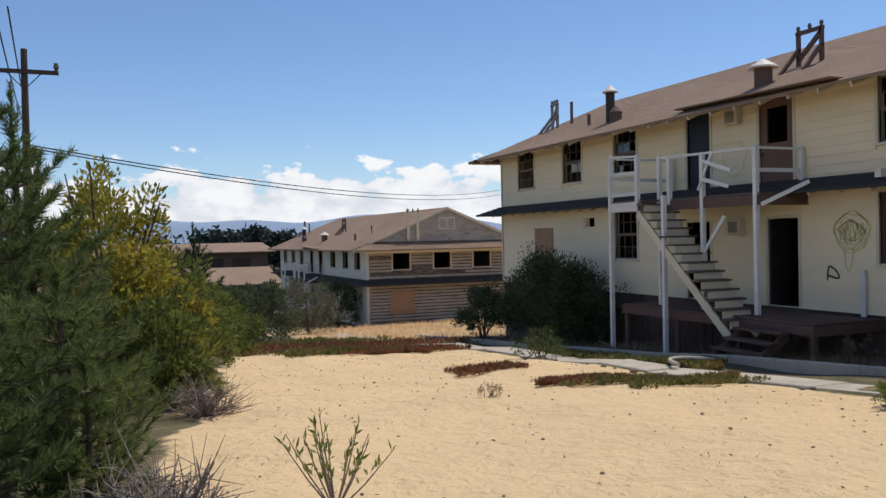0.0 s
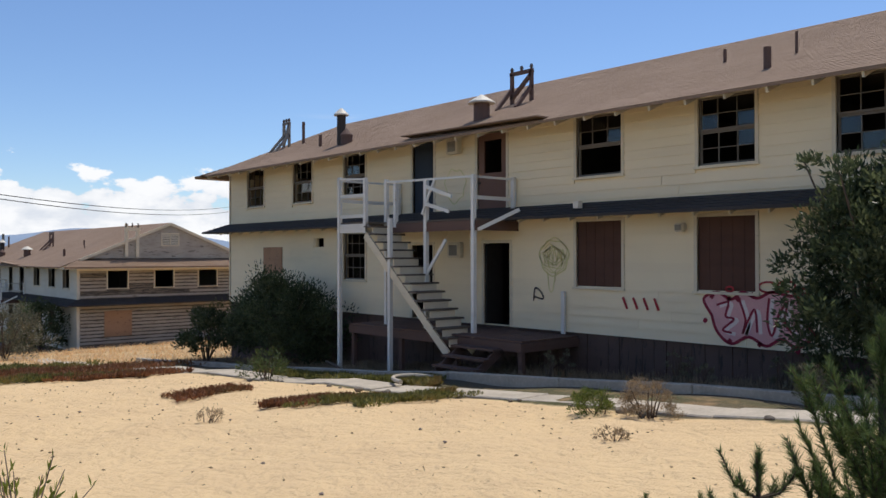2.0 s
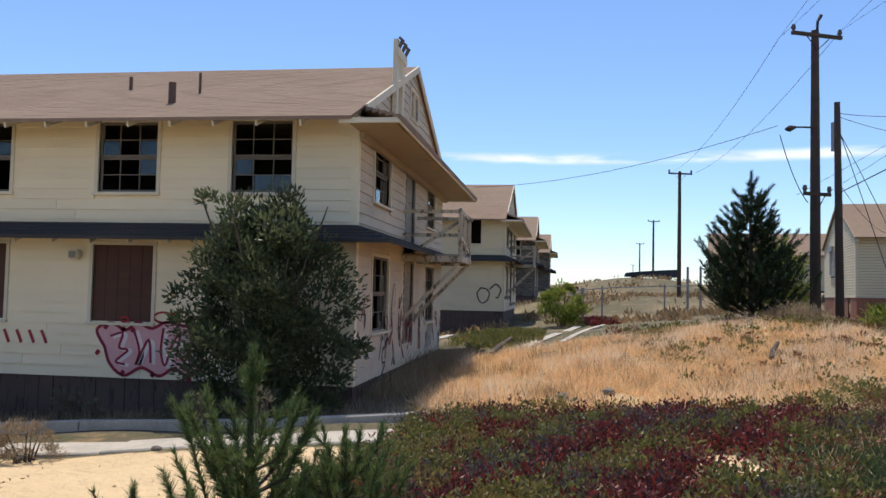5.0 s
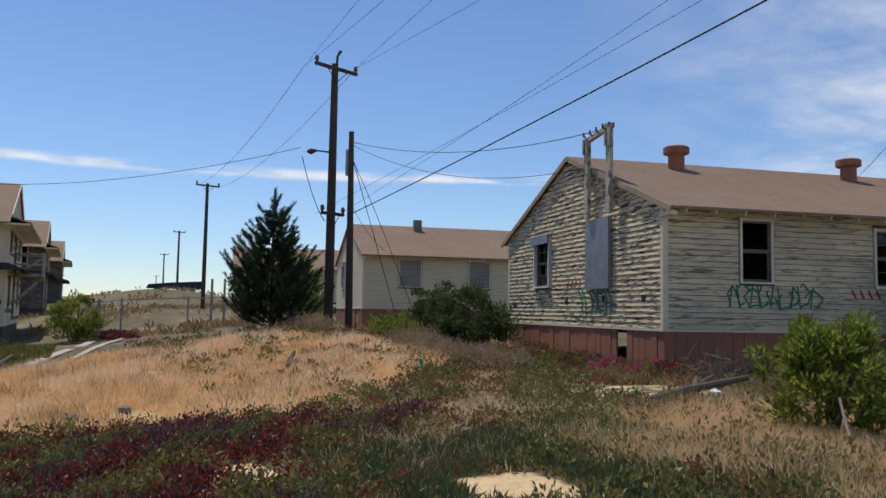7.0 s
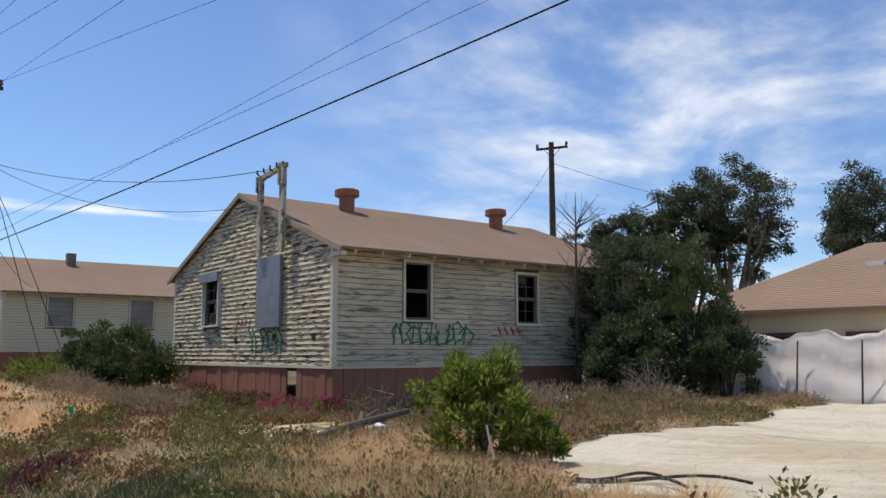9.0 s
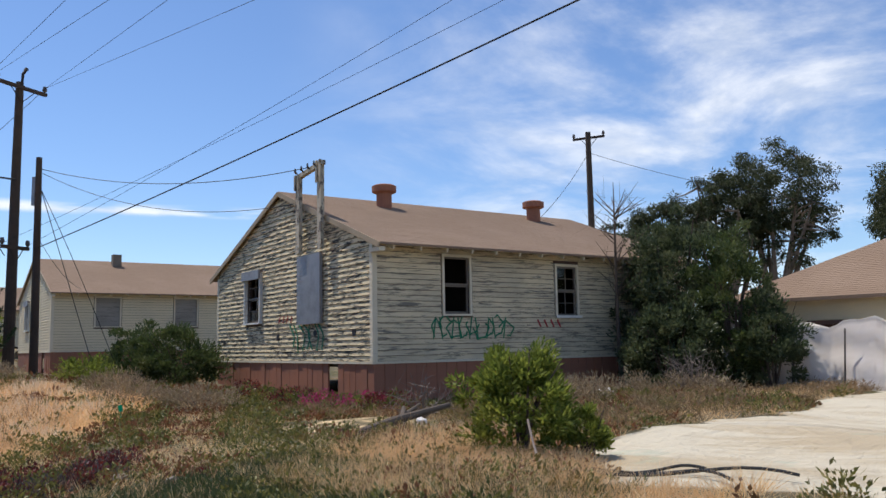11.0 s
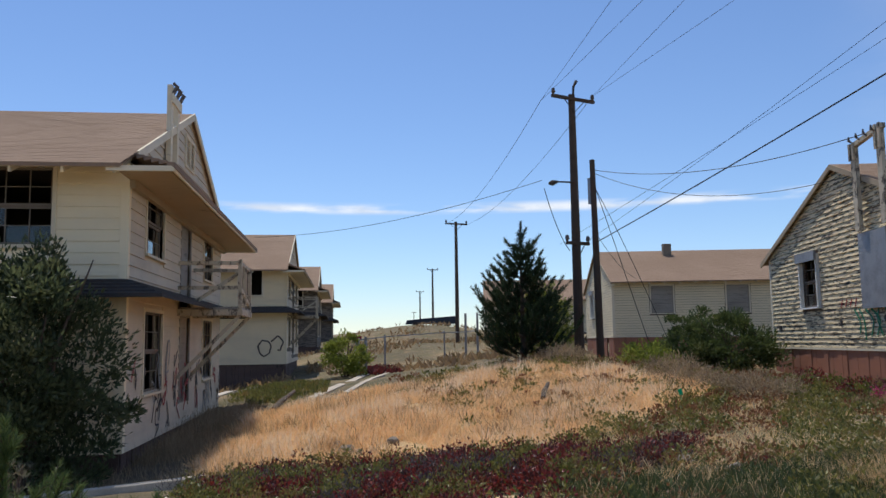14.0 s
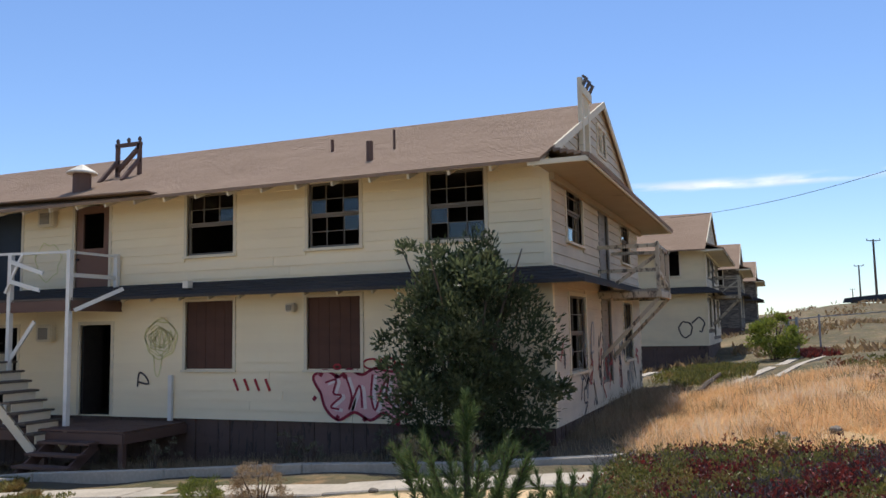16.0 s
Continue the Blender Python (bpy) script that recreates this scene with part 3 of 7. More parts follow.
def window(F, u0, u1, z0, z1, parent, trim, style="sash", rnd=None, grid=(3, 4), proud=0.05):
    """A window: casing, sill, sash bars and what is left of its panes, or a panel nailed over it."""
    bm = B()
    w = 0.07
    for a, b, c, d in ((u0 - w, u0, z0 - 0.02, z1 + w), (u1, u1 + w, z0 - 0.02, z1 + w), (u0, u1, z1, z1 + w)):
        prism(bm, [F(a, -0.1, c), F(b, -0.1, c), F(b, -0.1, d), F(a, -0.1, d)], Vector(F(0, 0.1 + proud, 0)) - Vector(F(0, 0, 0)))
    win = part("window", bm, trim, parent)
    bm = B()
    prism(bm, [F(u0 - w - 0.02, -0.1, z0 - 0.07), F(u1 + w + 0.02, -0.1, z0 - 0.07), F(u1 + w + 0.02, -0.1, z0 - 0.022), F(u0 - w - 0.02, -0.1, z0 - 0.022)], Vector(F(0, 0.14 + proud, 0)) - Vector(F(0, 0, 0)))
    part("sill", bm, trim, win)
    if style == "panel":
        bm = B()
        n = 5
        for i in range(n):
            a, b = u0 + (u1 - u0) * i / n + 0.003, u0 + (u1 - u0) * (i + 1) / n - 0.003
            prism(bm, [F(a, -0.05, z0), F(b, -0.05, z0), F(b, -0.05, z1), F(a, -0.05, z1)], Vector(F(0, 0.025 + 0.003 * (i % 2), 0)) - Vector(F(0, 0, 0)))
        part("panel", bm, M_BOARDUP, win, "dark brown board nailed over the opening")
        return win
    if style == "open":
        return win
    nu, nz = grid
    t = 0.017
    mid = (z0 + z1) / 2
    for half, (c, d), dd in (("upper", (mid, z1), -0.05), ("lower", (z0, mid), -0.085)):
        bm = B()
        out = Vector(F(0, 0.03, 0)) - Vector(F(0, 0, 0))
        s = 0.045
        for a, b, e, f in ((u0, u0 + s, c, d), (u1 - s, u1, c, d), (u0 + s, u1 - s, c, c + s), (u0 + s, u1 - s, d - s, d)):
            prism(bm, [F(a, dd, e), F(b, dd, e), F(b, dd, f), F(a, dd, f)], out)
        broken = style == "broken" and half == "lower"
        if not broken:
            for i in range(1, nu):
                u = u0 + (u1 - u0) * i / nu
                prism(bm, [F(u - t / 2, dd, c + s), F(u + t / 2, dd, c + s), F(u + t / 2, dd, d - s), F(u - t / 2, dd, d - s)], out)
            for i in range(1, nz // 2):
                z = c + (d - c) * i / (nz // 2)
                prism(bm, [F(u0 + s, dd + 0.003, z - t / 2), F(u1 - s, dd + 0.003, z - t / 2), F(u1 - s, dd + 0.003, z + t / 2), F(u0 + s, dd + 0.003, z + t / 2)], out * 0.8)
        sash = part("sash", bm, M_SASH if style != "white" else trim, win)
        for i in range(nu):
            for j in range(nz // 2):
                if nu == 1 or rnd and rnd.random() < (0.8 if not broken else 1.0):
                    continue
                a, b = u0 + (u1 - u0) * i / nu + t / 2, u0 + (u1 - u0) * (i + 1) / nu - t / 2
                e, f = c + (d - c) * j / (nz // 2) + t / 2, c + (d - c) * (j + 1) / (nz // 2) - t / 2
                bm = B()
                prism(bm, [F(a, dd + 0.01, e), F(b, dd + 0.01, e), F(b, dd + 0.01, f), F(a, dd + 0.01, f)], out * 0.12)
                p = part("pane", bm, M_GLASS, sash)
                p.visible_shadow = False
    return win


def door_frame(F, u0, u1, z0, z1, parent, trim):
    bm = B()
    for a, b, c, d in ((u0 - 0.08, u0, z0, z1 + 0.08), (u1, u1 + 0.08, z0, z1 + 0.08), (u0, u1, z1, z1 + 0.08)):
        prism(bm, [F(a, -0.14, c), F(b, -0.14, c), F(b, -0.14, d), F(a, -0.14, d)], Vector(F(0, 0.18, 0)) - Vector(F(0, 0, 0)))
    return part("door_frame", bm, trim, parent)


def skirt_roof(name, W, L, over, ztop, zlow, thick, material, parent, sides, courses=6):
    """A narrow roof that runs round the walls, mitred at the corners."""
    bm = B()
    for c in range(courses):
        f0, f1 = c / courses, (c + 1) / courses
        o0, o1 = over * (1 - f0) + 0.0, over * (1 - f1)
        if c == courses - 1:
            o1 = -0.02
        za, zb = zlow + (ztop - zlow) * f0, zlow + (ztop - zlow) * f1
        lift = 0.018
        rings = {}
        for key, o, z in (("a", o0 + 0.01, za + lift), ("b", o1, zb), ("c", o0 + 0.01, za - (thick if c == 0 else 0.02)), ("d", o1, zb - thick)):
            rings[key] = [(-o, -o, z), (W + o, -o, z), (W + o, L + o, z), (-o, L + o, z)]
        for s in sides:
            i, j = s, (s + 1) % 4
            vs = {kk: (bm.verts.new(r[i]), bm.verts.new(r[j])) for kk, r in rings.items()}
            A, Bq, C, D = vs["a"], vs["b"], vs["c"], vs["d"]
            for q in ((A[0], A[1], Bq[1], Bq[0]), (A[1], A[0], C[0], C[1]), (C[0], D[0], D[1], C[1]), (A[0], Bq[0], D[0], C[0]), (A[1], C[1], D[1], Bq[1])):
                bm.faces.new(q)
    return tagged(part(name, bm, material, parent), kind="stuff")


def gable_roof(W, L, over, rake, zeave, zridge, material, parent, courses=46, thick=0.07, rnd=None):
    """Two slopes laid in courses, each course proud of the one above."""
    roof = None
    for side in (0, 1):
        bm = B()
        cx = W / 2
        run, rise = cx + over, zridge - zeave
        for c in range(courses):
            f0, f1 = c / courses, (c + 1) / courses
            xa, xb = -over + run * f0, -over + run * f1
            za, zb = zeave + rise * f0 + 0.007, zeave + rise * f1 + 0.003
            n = 44
            shift = 0.5 * (c % 2) / n
            for i in range(n + 1):
                y0, y1 = (-rake + (L + 2 * rake) * min(1, max(0, k / n - shift)) for k in (i, i + 1))
                if y1 - y0 < 1e-4:
                    continue
                j = 0.0 if rnd is None else rnd.uniform(-0.001, 0.002)
                p = [(xa, y0, za + j), (xa, y1, za + j), (xb, y1, zb), (xb, y0, zb)]
                lowz = 0.03 if c else thick
                q = [(xa, y0, za - lowz), (xa, y1, za - lowz)]
                if side:
                    p = [(W - a, b, z) for a, b, z in p]
                    q = [(W - a, b, z) for a, b, z in q]
                v = [bm.verts.new(a) for a in p + q]
                bm.faces.new(v[:4])
                bm.faces.new((v[0], v[4], v[5], v[1]))
        # deck under the courses
        p = [(-over + 0.01, -rake, zeave - 0.045), (cx, -rake, zridge - 0.045), (cx, L + rake, zridge - 0.045), (-over + 0.01, L + rake, zeave - 0.045)]
        if side:
            p = [(W - a, b, z) for a, b, z in p]
        prism(bm, p, (0, 0, 0.03))
        ob = tagged(part("roof_slope", bm, material, parent), kind="stuff")
        roof = roof or ob
    return roof


def rafter_tails(W, L, over, zeave, slope, step, material, parent, y0=0.0, size=(0.045, 0.11)):
    first = None
    n = int(L / step)
    for side in (0, 1):
        for i in range(n + 1):
            y = y0 + i * (L - 2 * y0) / n
            xa, xb = -over + 0.05, 0.1
            za = zeave - 0.10
            if side:
                xa, xb = W - xa, W - xb
            if first is None:
                bm = B()
                beam(bm, (0, 0, 0), (0.1 + over - 0.05, 0, slope * (0.05 + over)), *size)
                first = mesh_of(bm, "rafter", material)
            ob = part("rafter", first, None, parent)
            ob.matrix_basis = pose(xa, y, za, 0, 0, 180 * side)


FL = lambda u, d, z: (-d, u, z)
FG = lambda u, d, z: (u, -d, z)


def barracks(at, label, cream, gablemat, detail, miss, seed, group="two-storey barracks", front="doors"):
    rnd = random.Random(seed)
    W, L, T = 10.9, 25.7, 5.12
    ob = thing("barracks", at, label, "barracks", group)
    zeave, zridge, over = 4.88, 7.53, 1.0
    up = [(1.27, 2.48, "sash"), (4.01, 5.24, "sash"), (7.14, 8.41, "broken"), (16.73, 17.9, "sash"), (19.77, 20.98, "sash"), (23.02, 24.25, "sash")]
    ud = [(10.69, 11.75), (13.51, 14.43)]
    lw = [(4.01, 5.27, 1.09, 2.58), (7.14, 8.42, 1.09, 2.58), (16.75, 17.9, 1.05, 2.56), (19.1, 19.6, 2.09, 2.38)]
    ld = [(10.57, 11.5, 0.02, 2.12), (13.55, 14.45, 0.02, 2.1)]
    zs, zt = 3.63, 5.0
    holes = [(a, b, zs, zt) for a, b, _ in up] + [(a, b, 2.74, zt) for a, b in ud] + lw + ld
    bm = B()
    wall_cells(bm, FL, (0, L), (0, T), holes, -0.15, 0)
    wl_ = part("wall", bm, cream, ob)
    bholes = [(a - 0.07, b + 0.07, c - 0.07, d + 0.08) for a, b, c, d in holes]
    siding(FL, (0.1, L - 0.1), (0, T), bholes, 0.205, cream, wl_, detail, rnd=rnd)
    gh = [(1.3, 2.85, zs, 4.9), (4.75, 5.85, 2.74, 4.95), (7.75, 9.2, zs, 4.9), (1.3, 2.85, 0.95, 2.5), (4.75, 5.85, 0.5, 2.5), (7.75, 9.2, 0.95, 2.5)]
    if front == "windows":
        gh = [(1.7, 2.85, zs, 4.9), (4.5, 5.65, zs, 4.9), (7.3, 8.5, zs, 4.9)]
    bm = B()
    wall_cells(bm, FG, (0.15, W), (0, T), gh, -0.15, 0)
    prism(bm, [(0.9, 0, T), (W - 0.9, 0, T), (W / 2, 0, zridge - 0.1)], (0, 0.15, 0))
    wg = part("wall", bm, gablemat if miss == 0 else M_BARN, ob)
    gholes = [(a - 0.07, b + 0.07, c - 0.07, d + 0.08) for a, b, c, d in gh]
    siding(FG, (0.1, W - 0.1), (0, T), gholes, 0.205, gablemat, wg, detail, miss=miss, rnd=rnd, lap_over=-0.075 if front == "windows" else 0.012)
    sl = (zridge - zeave) / (W / 2 + over)
    siding(FG, (0, W), (T + 0.25, zridge - 0.12), [(4.95, 5.95, 6.15, 6.85)], 0.2, gablemat, wg, detail, limits=lambda z: ((z - zeave) / sl - over + 0.12, W - (z - zeave) / sl + over - 0.12))
    bm = B()
    wall_cells(bm, lambda u, d, z: (W + d, u, z), (0, L), (0, T), [], -0.15, 0)
    wall_cells(bm, lambda u, d, z: (u, L + d, z), (0, W), (0, T), [], -0.15, 0)
    prism(bm, [(0.9, L, T), (W - 0.9, L, T), (W / 2, L, zridge - 0.1)], (0, -0.15, 0))
    part("wall", bm, cream, ob)
    # floors and partitions, coloured near black so the openings read as unlit
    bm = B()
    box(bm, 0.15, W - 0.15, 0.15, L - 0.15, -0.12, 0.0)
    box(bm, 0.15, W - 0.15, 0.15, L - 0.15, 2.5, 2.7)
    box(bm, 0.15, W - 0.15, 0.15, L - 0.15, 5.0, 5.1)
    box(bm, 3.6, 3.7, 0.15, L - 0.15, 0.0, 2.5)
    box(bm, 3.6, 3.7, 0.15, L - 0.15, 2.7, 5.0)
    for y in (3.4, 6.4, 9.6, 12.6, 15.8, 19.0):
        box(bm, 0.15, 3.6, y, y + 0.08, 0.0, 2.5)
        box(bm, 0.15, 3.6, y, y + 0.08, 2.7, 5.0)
    part("inner_floor", bm, M_UNLIT, ob)
    # corner boards and skirting of upright planks
    for x, y in ((0, 0), (0, L)):
        bm = B()
        box(bm, x - 0.035, x + 0.11, y - 0.035, y + 0.11 if y == 0 else y + 0.035, 0, T - 0.02)
        part("corner_board", bm, cream, ob)
    bm = B()
    n = int(L / 0.3)
    for i in range(n):
        y = i * L / n
        if detail:
            pb = B()
            box(pb, 0.04 + rnd.uniform(-0.015, 0.01), 0.1, y + 0.006, y + L / n - 0.006, -2.4, -0.015)
            part("plank", pb, M_DARKSKIRT, wl_)
        else:
            box(bm, 0.05 + rnd.uniform(-0.01, 0.01), 0.1, y + 0.006, y + L / n - 0.006, -2.4, -0.015)
    n = int(W / 0.3)
    for i in range(n):
        x = i * W / n
        if detail:
            pb = B()
            box(pb, x + 0.006, x + W / n - 0.006, 0.04 + rnd.uniform(-0.015, 0.01), 0.1, -2.4, -0.015)
            part("plank", pb, M_DARKSKIRT, wg)
        else:
            box(bm, x + 0.006, x + W / n - 0.006, 0.05 + rnd.uniform(-0.01, 0.01), 0.1, -2.4, -0.015)
    box(bm, 0.12, W - 0.05, 0.12, L - 0.05, -2.4, -0.13)
    part("skirting", bm, M_DARKSKIRT, ob, "dark upright planks round the crawl space")
    # roofs
    gable_roof(W, L, over, 0.12, zeave, zridge, M_ROOF, ob, rnd=rnd)
    skirt_roof("gable_eave", W, L, over, zeave + over * sl, zeave, 0.08, M_ROOF, ob, (0, 2), 6)
    bm = B()
    box(bm, -over + 0.1, W + over - 0.1, -over + 0.1, -0.04, zeave - 0.10, zeave - 0.085)
    box(bm, -0.06, W + 0.06, -0.14, -0.04, zeave - 0.24, zeave - 0.102)
    part("eave_soffit", bm, M_RAKE if detail else M_CREAM_TRIM, ob)
    bm = B()
    box(bm, -over + 0.02, W + over - 0.02, -over + 0.01, -over + 0.05, zeave - 0.12, zeave - 0.06)
    for x in (-over + 0.03, W + over - 0.07):
        prism(bm, [(x, -over + 0.052, zeave - 0.12), (x, 0.12, zeave - 0.12), (x, 0.12, zeave - 0.03), (x, -over + 0.052, zeave - 0.03)], (0.04, 0, 0))
    part("fascia", bm, M_CREAM_TRIM, ob)
    rafter_tails(W, L, over, zeave, sl, 0.81, M_CREAM_TRIM, ob)
    bm = B()
    for s in (0, 1):
        p, q = (-over, -0.13, zeave + 0.0), (W / 2, -0.13, zridge + 0.0)
        if s:
            p, q = (W + over, -0.13, zeave), (W / 2, -0.13, zridge)
        beam(bm, (p[0] + (q[0] - p[0]) * 0.17, p[1], p[2] + (q[2] - p[2]) * 0.17 - 0.07), (q[0], q[1], q[2] - 0.07), 0.04, 0.16)
    part("rake_board", bm, M_CREAM_TRIM, ob)
    skirt_roof("pent_roof", W, L, 0.8, 3.03, 2.70, 0.05, M_PENT, ob, (0, 1, 2, 3), 5)
    bm0 = B()
    box(bm0, -0.72, 0, -0.02, 0.02, -0.08, 0.0)
    pm = mesh_of(bm0, "bracket", M_CREAM_TRIM)
    for i in range(33):
        o = part("bracket", pm, None, ob)
        o.matrix_basis = pose(-0.02, 0.3 + i * 0.78, 2.93, 0, -22.4, 0)
    # windows and doors
    for a, b, st in up:
        window(FL, a, b, zs, zt, wl_, M_CREAM_TRIM, st if detail else "open", rnd)
    for a, b, c, d in lw[:2]:
        window(FL, a, b, c, d, wl_, M_CREAM_TRIM, "panel")
    window(FL, *lw[2], wl_, M_CREAM_TRIM, "sash" if detail else "open", rnd)
    for a, b in ud:
        door_frame(FL, a, b, 2.74, zt, wl_, M_CREAM_TRIM)
    for a, b, c, d in ld:
        door_frame(FL, a, b, c, d, wl_, M_CREAM_TRIM)
    for a, b, c, d in gh:
        if b - a > 1.14:
            window(FG, a, b, c, d, wg, M_CREAM_TRIM, "sash" if detail else "open", rnd, (3, 4))
        else:
            door_frame(FG, a, b, c, d, wg, M_GREYWOOD)
            bm = B()
            for i in range(5):
                u0, u1 = a + (b - a) * i / 5 + 0.004, a + (b - a) * (i + 1) / 5 - 0.004
                prism(bm, [FG(u0, -0.06, c), FG(u1, -0.06, c), FG(u1, -0.06, d), FG(u0, -0.06, d)], (0, -0.03, 0))
            part("door", bm, M_GREYWOOD, wg, "grey weathered plank door")
    # louvre in the gable
    bm = B()
    for a, b, c, d in ((4.88, 4.95, 6.1, 6.9), (5.95, 6.02, 6.1, 6.9), (5.42, 5.48, 6.1, 6.9), (4.95, 5.95, 6.82, 6.9), (4.95, 5.95, 6.1, 6.16)):
        prism(bm, [FG(a, 0.0, c), FG(b, 0.0, c), FG(b, 0.0, d), FG(a, 0.0, d)], (0, -0.06, 0))
    lou = part("louvre", bm, M_CREAM_TRIM, wg)
    for i in range(6):
        bm = B()
        z = 6.2 + i * 0.105
        prism(bm, [(4.95, -0.045, z), (5.95, -0.045, z), (5.95, -0.005, z + 0.06), (4.95, -0.005, z + 0.06)], (0, 0.0, 0.014))
        part("slat", bm, M_CREAM_TRIM, lou)
    return ob


def add_porch(ob, zg, rnd):
    """The outside landing, the stair up to it and the low deck, in the building's own axes."""
    sx = -2.2
    # upper landing
    bm = B()
    box(bm, 0, 0.128, 10.3, 15.0, 2.66, 2.70)
    lm = mesh_of(bm, "landing_board", M_TREAD)
    for i in range(11):
        o = part("landing_board", lm, None, ob)
        o.matrix_basis = pose(-1.5 + i * 0.137, 0, 0)
    bm = B()
    box(bm, sx, -1.503, 13.7, 15.0, 2.66, 2.70)
    part("landing", bm, M_TREAD, ob)
    for p, q, mt in (((-1.5, 10.3, 2.53), (-1.5, 13.7, 2.53), M_REDWOOD), ((sx, 13.7, 2.53), (sx, 15.0, 2.53), M_WHITE), ((-1.5, 10.3, 2.53), (0, 10.3, 2.53), M_REDWOOD), ((sx, 15.0, 2.53), (0, 15.0, 2.53), M_WHITE)):
        bm = B()
        beam(bm, p, q, 0.06, 0.24)
        part("joist", bm, mt, ob)
    posts = [(sx, 14.95, zg, 3.95), (sx, 13.75, 2.4, 3.86), (sx, 12.7, zg, 2.75), (-1.5, 10.35, -0.05, 3.75), (-1.5, 12.1, -0.05, 3.72), (-1.5, 13.35, 2.55, 3.72), (-1.5, 13.75, -0.05, 3.86), (-0.12, 10.35, 2.7, 3.75), (-0.12, 14.95, 2.7, 3.9)]
    for x, y, a, b in posts:
        bm = B()
        box(bm, x - 0.05, x + 0.05, y - 0.05, y + 0.05, a, b)
        part("post", bm, M_WHITE, ob)
    rails = [((sx, 13.75, 3.82), (sx, 14.95, 3.9)), ((sx, 13.75, 3.4), (sx, 14.95, 3.42)), ((sx, 14.95, 3.86), (-0.12, 14.95, 3.86)), ((sx, 14.95, 3.3), (-0.12, 14.95, 3.3)),
             ((-1.5, 10.35, 3.7), (-0.12, 10.35, 3.7)), ((-1.5, 10.35, 3.2), (-0.12, 10.35, 3.2)), ((-1.5, 10.35, 3.7), (-1.5, 13.75, 3.78)), ((sx, 14.95, 2.86), (sx, 13.75, 2.86)),
             ((-1.58, 12.0, 3.55), (-1.62, 11.0, 3.25)), ((-1.6, 12.05, 3.12), (-1.66, 11.05, 2.88)), ((-1.57, 11.7, 3.7), (-1.6, 12.15, 2.85)),
             ((-1.5, 12.2, 1.2), (-1.45, 11.4, 2.2)), ((-1.45, 10.25, 2.42), (-0.7, 9.6, 2.9))]
    for p, q in rails:
        bm = B()
        beam(bm, p, q, 0.035, 0.09 if p[2] < 3.6 else 0.055)
        part("rail", bm, M_WHITE, ob)
    # stair
    y0, z0, y1, z1 = 13.7, 2.62, 10.45, -0.30
    n = 14
    for x in (sx, -1.35):
        bm = B()
        beam(bm, (x, y0 + 0.05, z0 - 0.27), (x, y1 + 0.05, z1 - 0.22), 0.05, 0.2)
        part("stringer", bm, M_CREAM_TRIM, ob)
    bm = B()
    box(bm, sx - 0.06, -1.29, -0.13, 0.16, -0.022, 0.022)
    tm = mesh_of(bm, "tread", M_TREAD)
    bm = B()
    box(bm, sx + 0.02, -1.37, -0.10, -0.08, -0.20, -0.022)
    rm = mesh_of(bm, "riser", M_CREAM_TRIM)
    for i in range(n):
        f = (i + 0.5) / n
        for me, nm in ((tm, "tread"), (rm, "riser")):
            o = part(nm, me, None, ob)
            o.matrix_basis = pose(rnd.uniform(-0.01, 0.01), y0 + (y1 - y0) * f, z0 + (z1 - z0) * f + 0.05, rnd.uniform(-1.5, 1.5), 0, 0)
    # low deck and its steps
    bm = B()
    box(bm, 0, 0.135, 8.4, 14.9, -0.11, -0.07)
    dm = mesh_of(bm, "deck_board", M_REDWOOD)
    for i in range(13):
        o = part("deck_board", dm, None, ob)
        o.matrix_basis = pose(-1.9 + i * 0.145, 0, rnd.uniform(-0.004, 0.004))
    for p, q in (((-1.9, 8.4, -0.22), (-1.9, 14.9, -0.22)), ((-1.9, 8.4, -0.22), (0, 8.4, -0.22))):
        bm = B()
        beam(bm, p, q, 0.06, 0.2)
        part("joist", bm, M_REDWOOD, ob)
    for y in (8.5, 10.6, 12.7, 14.8):
        bm = B()
        box(bm, -1.87, -1.77, y - 0.06, y + 0.06, zg, -0.12)
        part("deck_post", bm, M_REDWOOD, ob)
    for i in range(3):
        bm = B()
        box(bm, -2.2 - 0.3 * i, -1.93 - 0.3 * i, 9.0, 10.4, -0.33 - 0.2 * i, -0.28 - 0.2 * i)
        part("step", bm, M_REDWOOD, ob)
    for y in (9.1, 10.3):
        bm = B()
        beam(bm, (-1.9, y, -0.35), (-2.85, y, -0.95), 0.05, 0.2)
        part("stringer", bm, M_REDWOOD, ob)


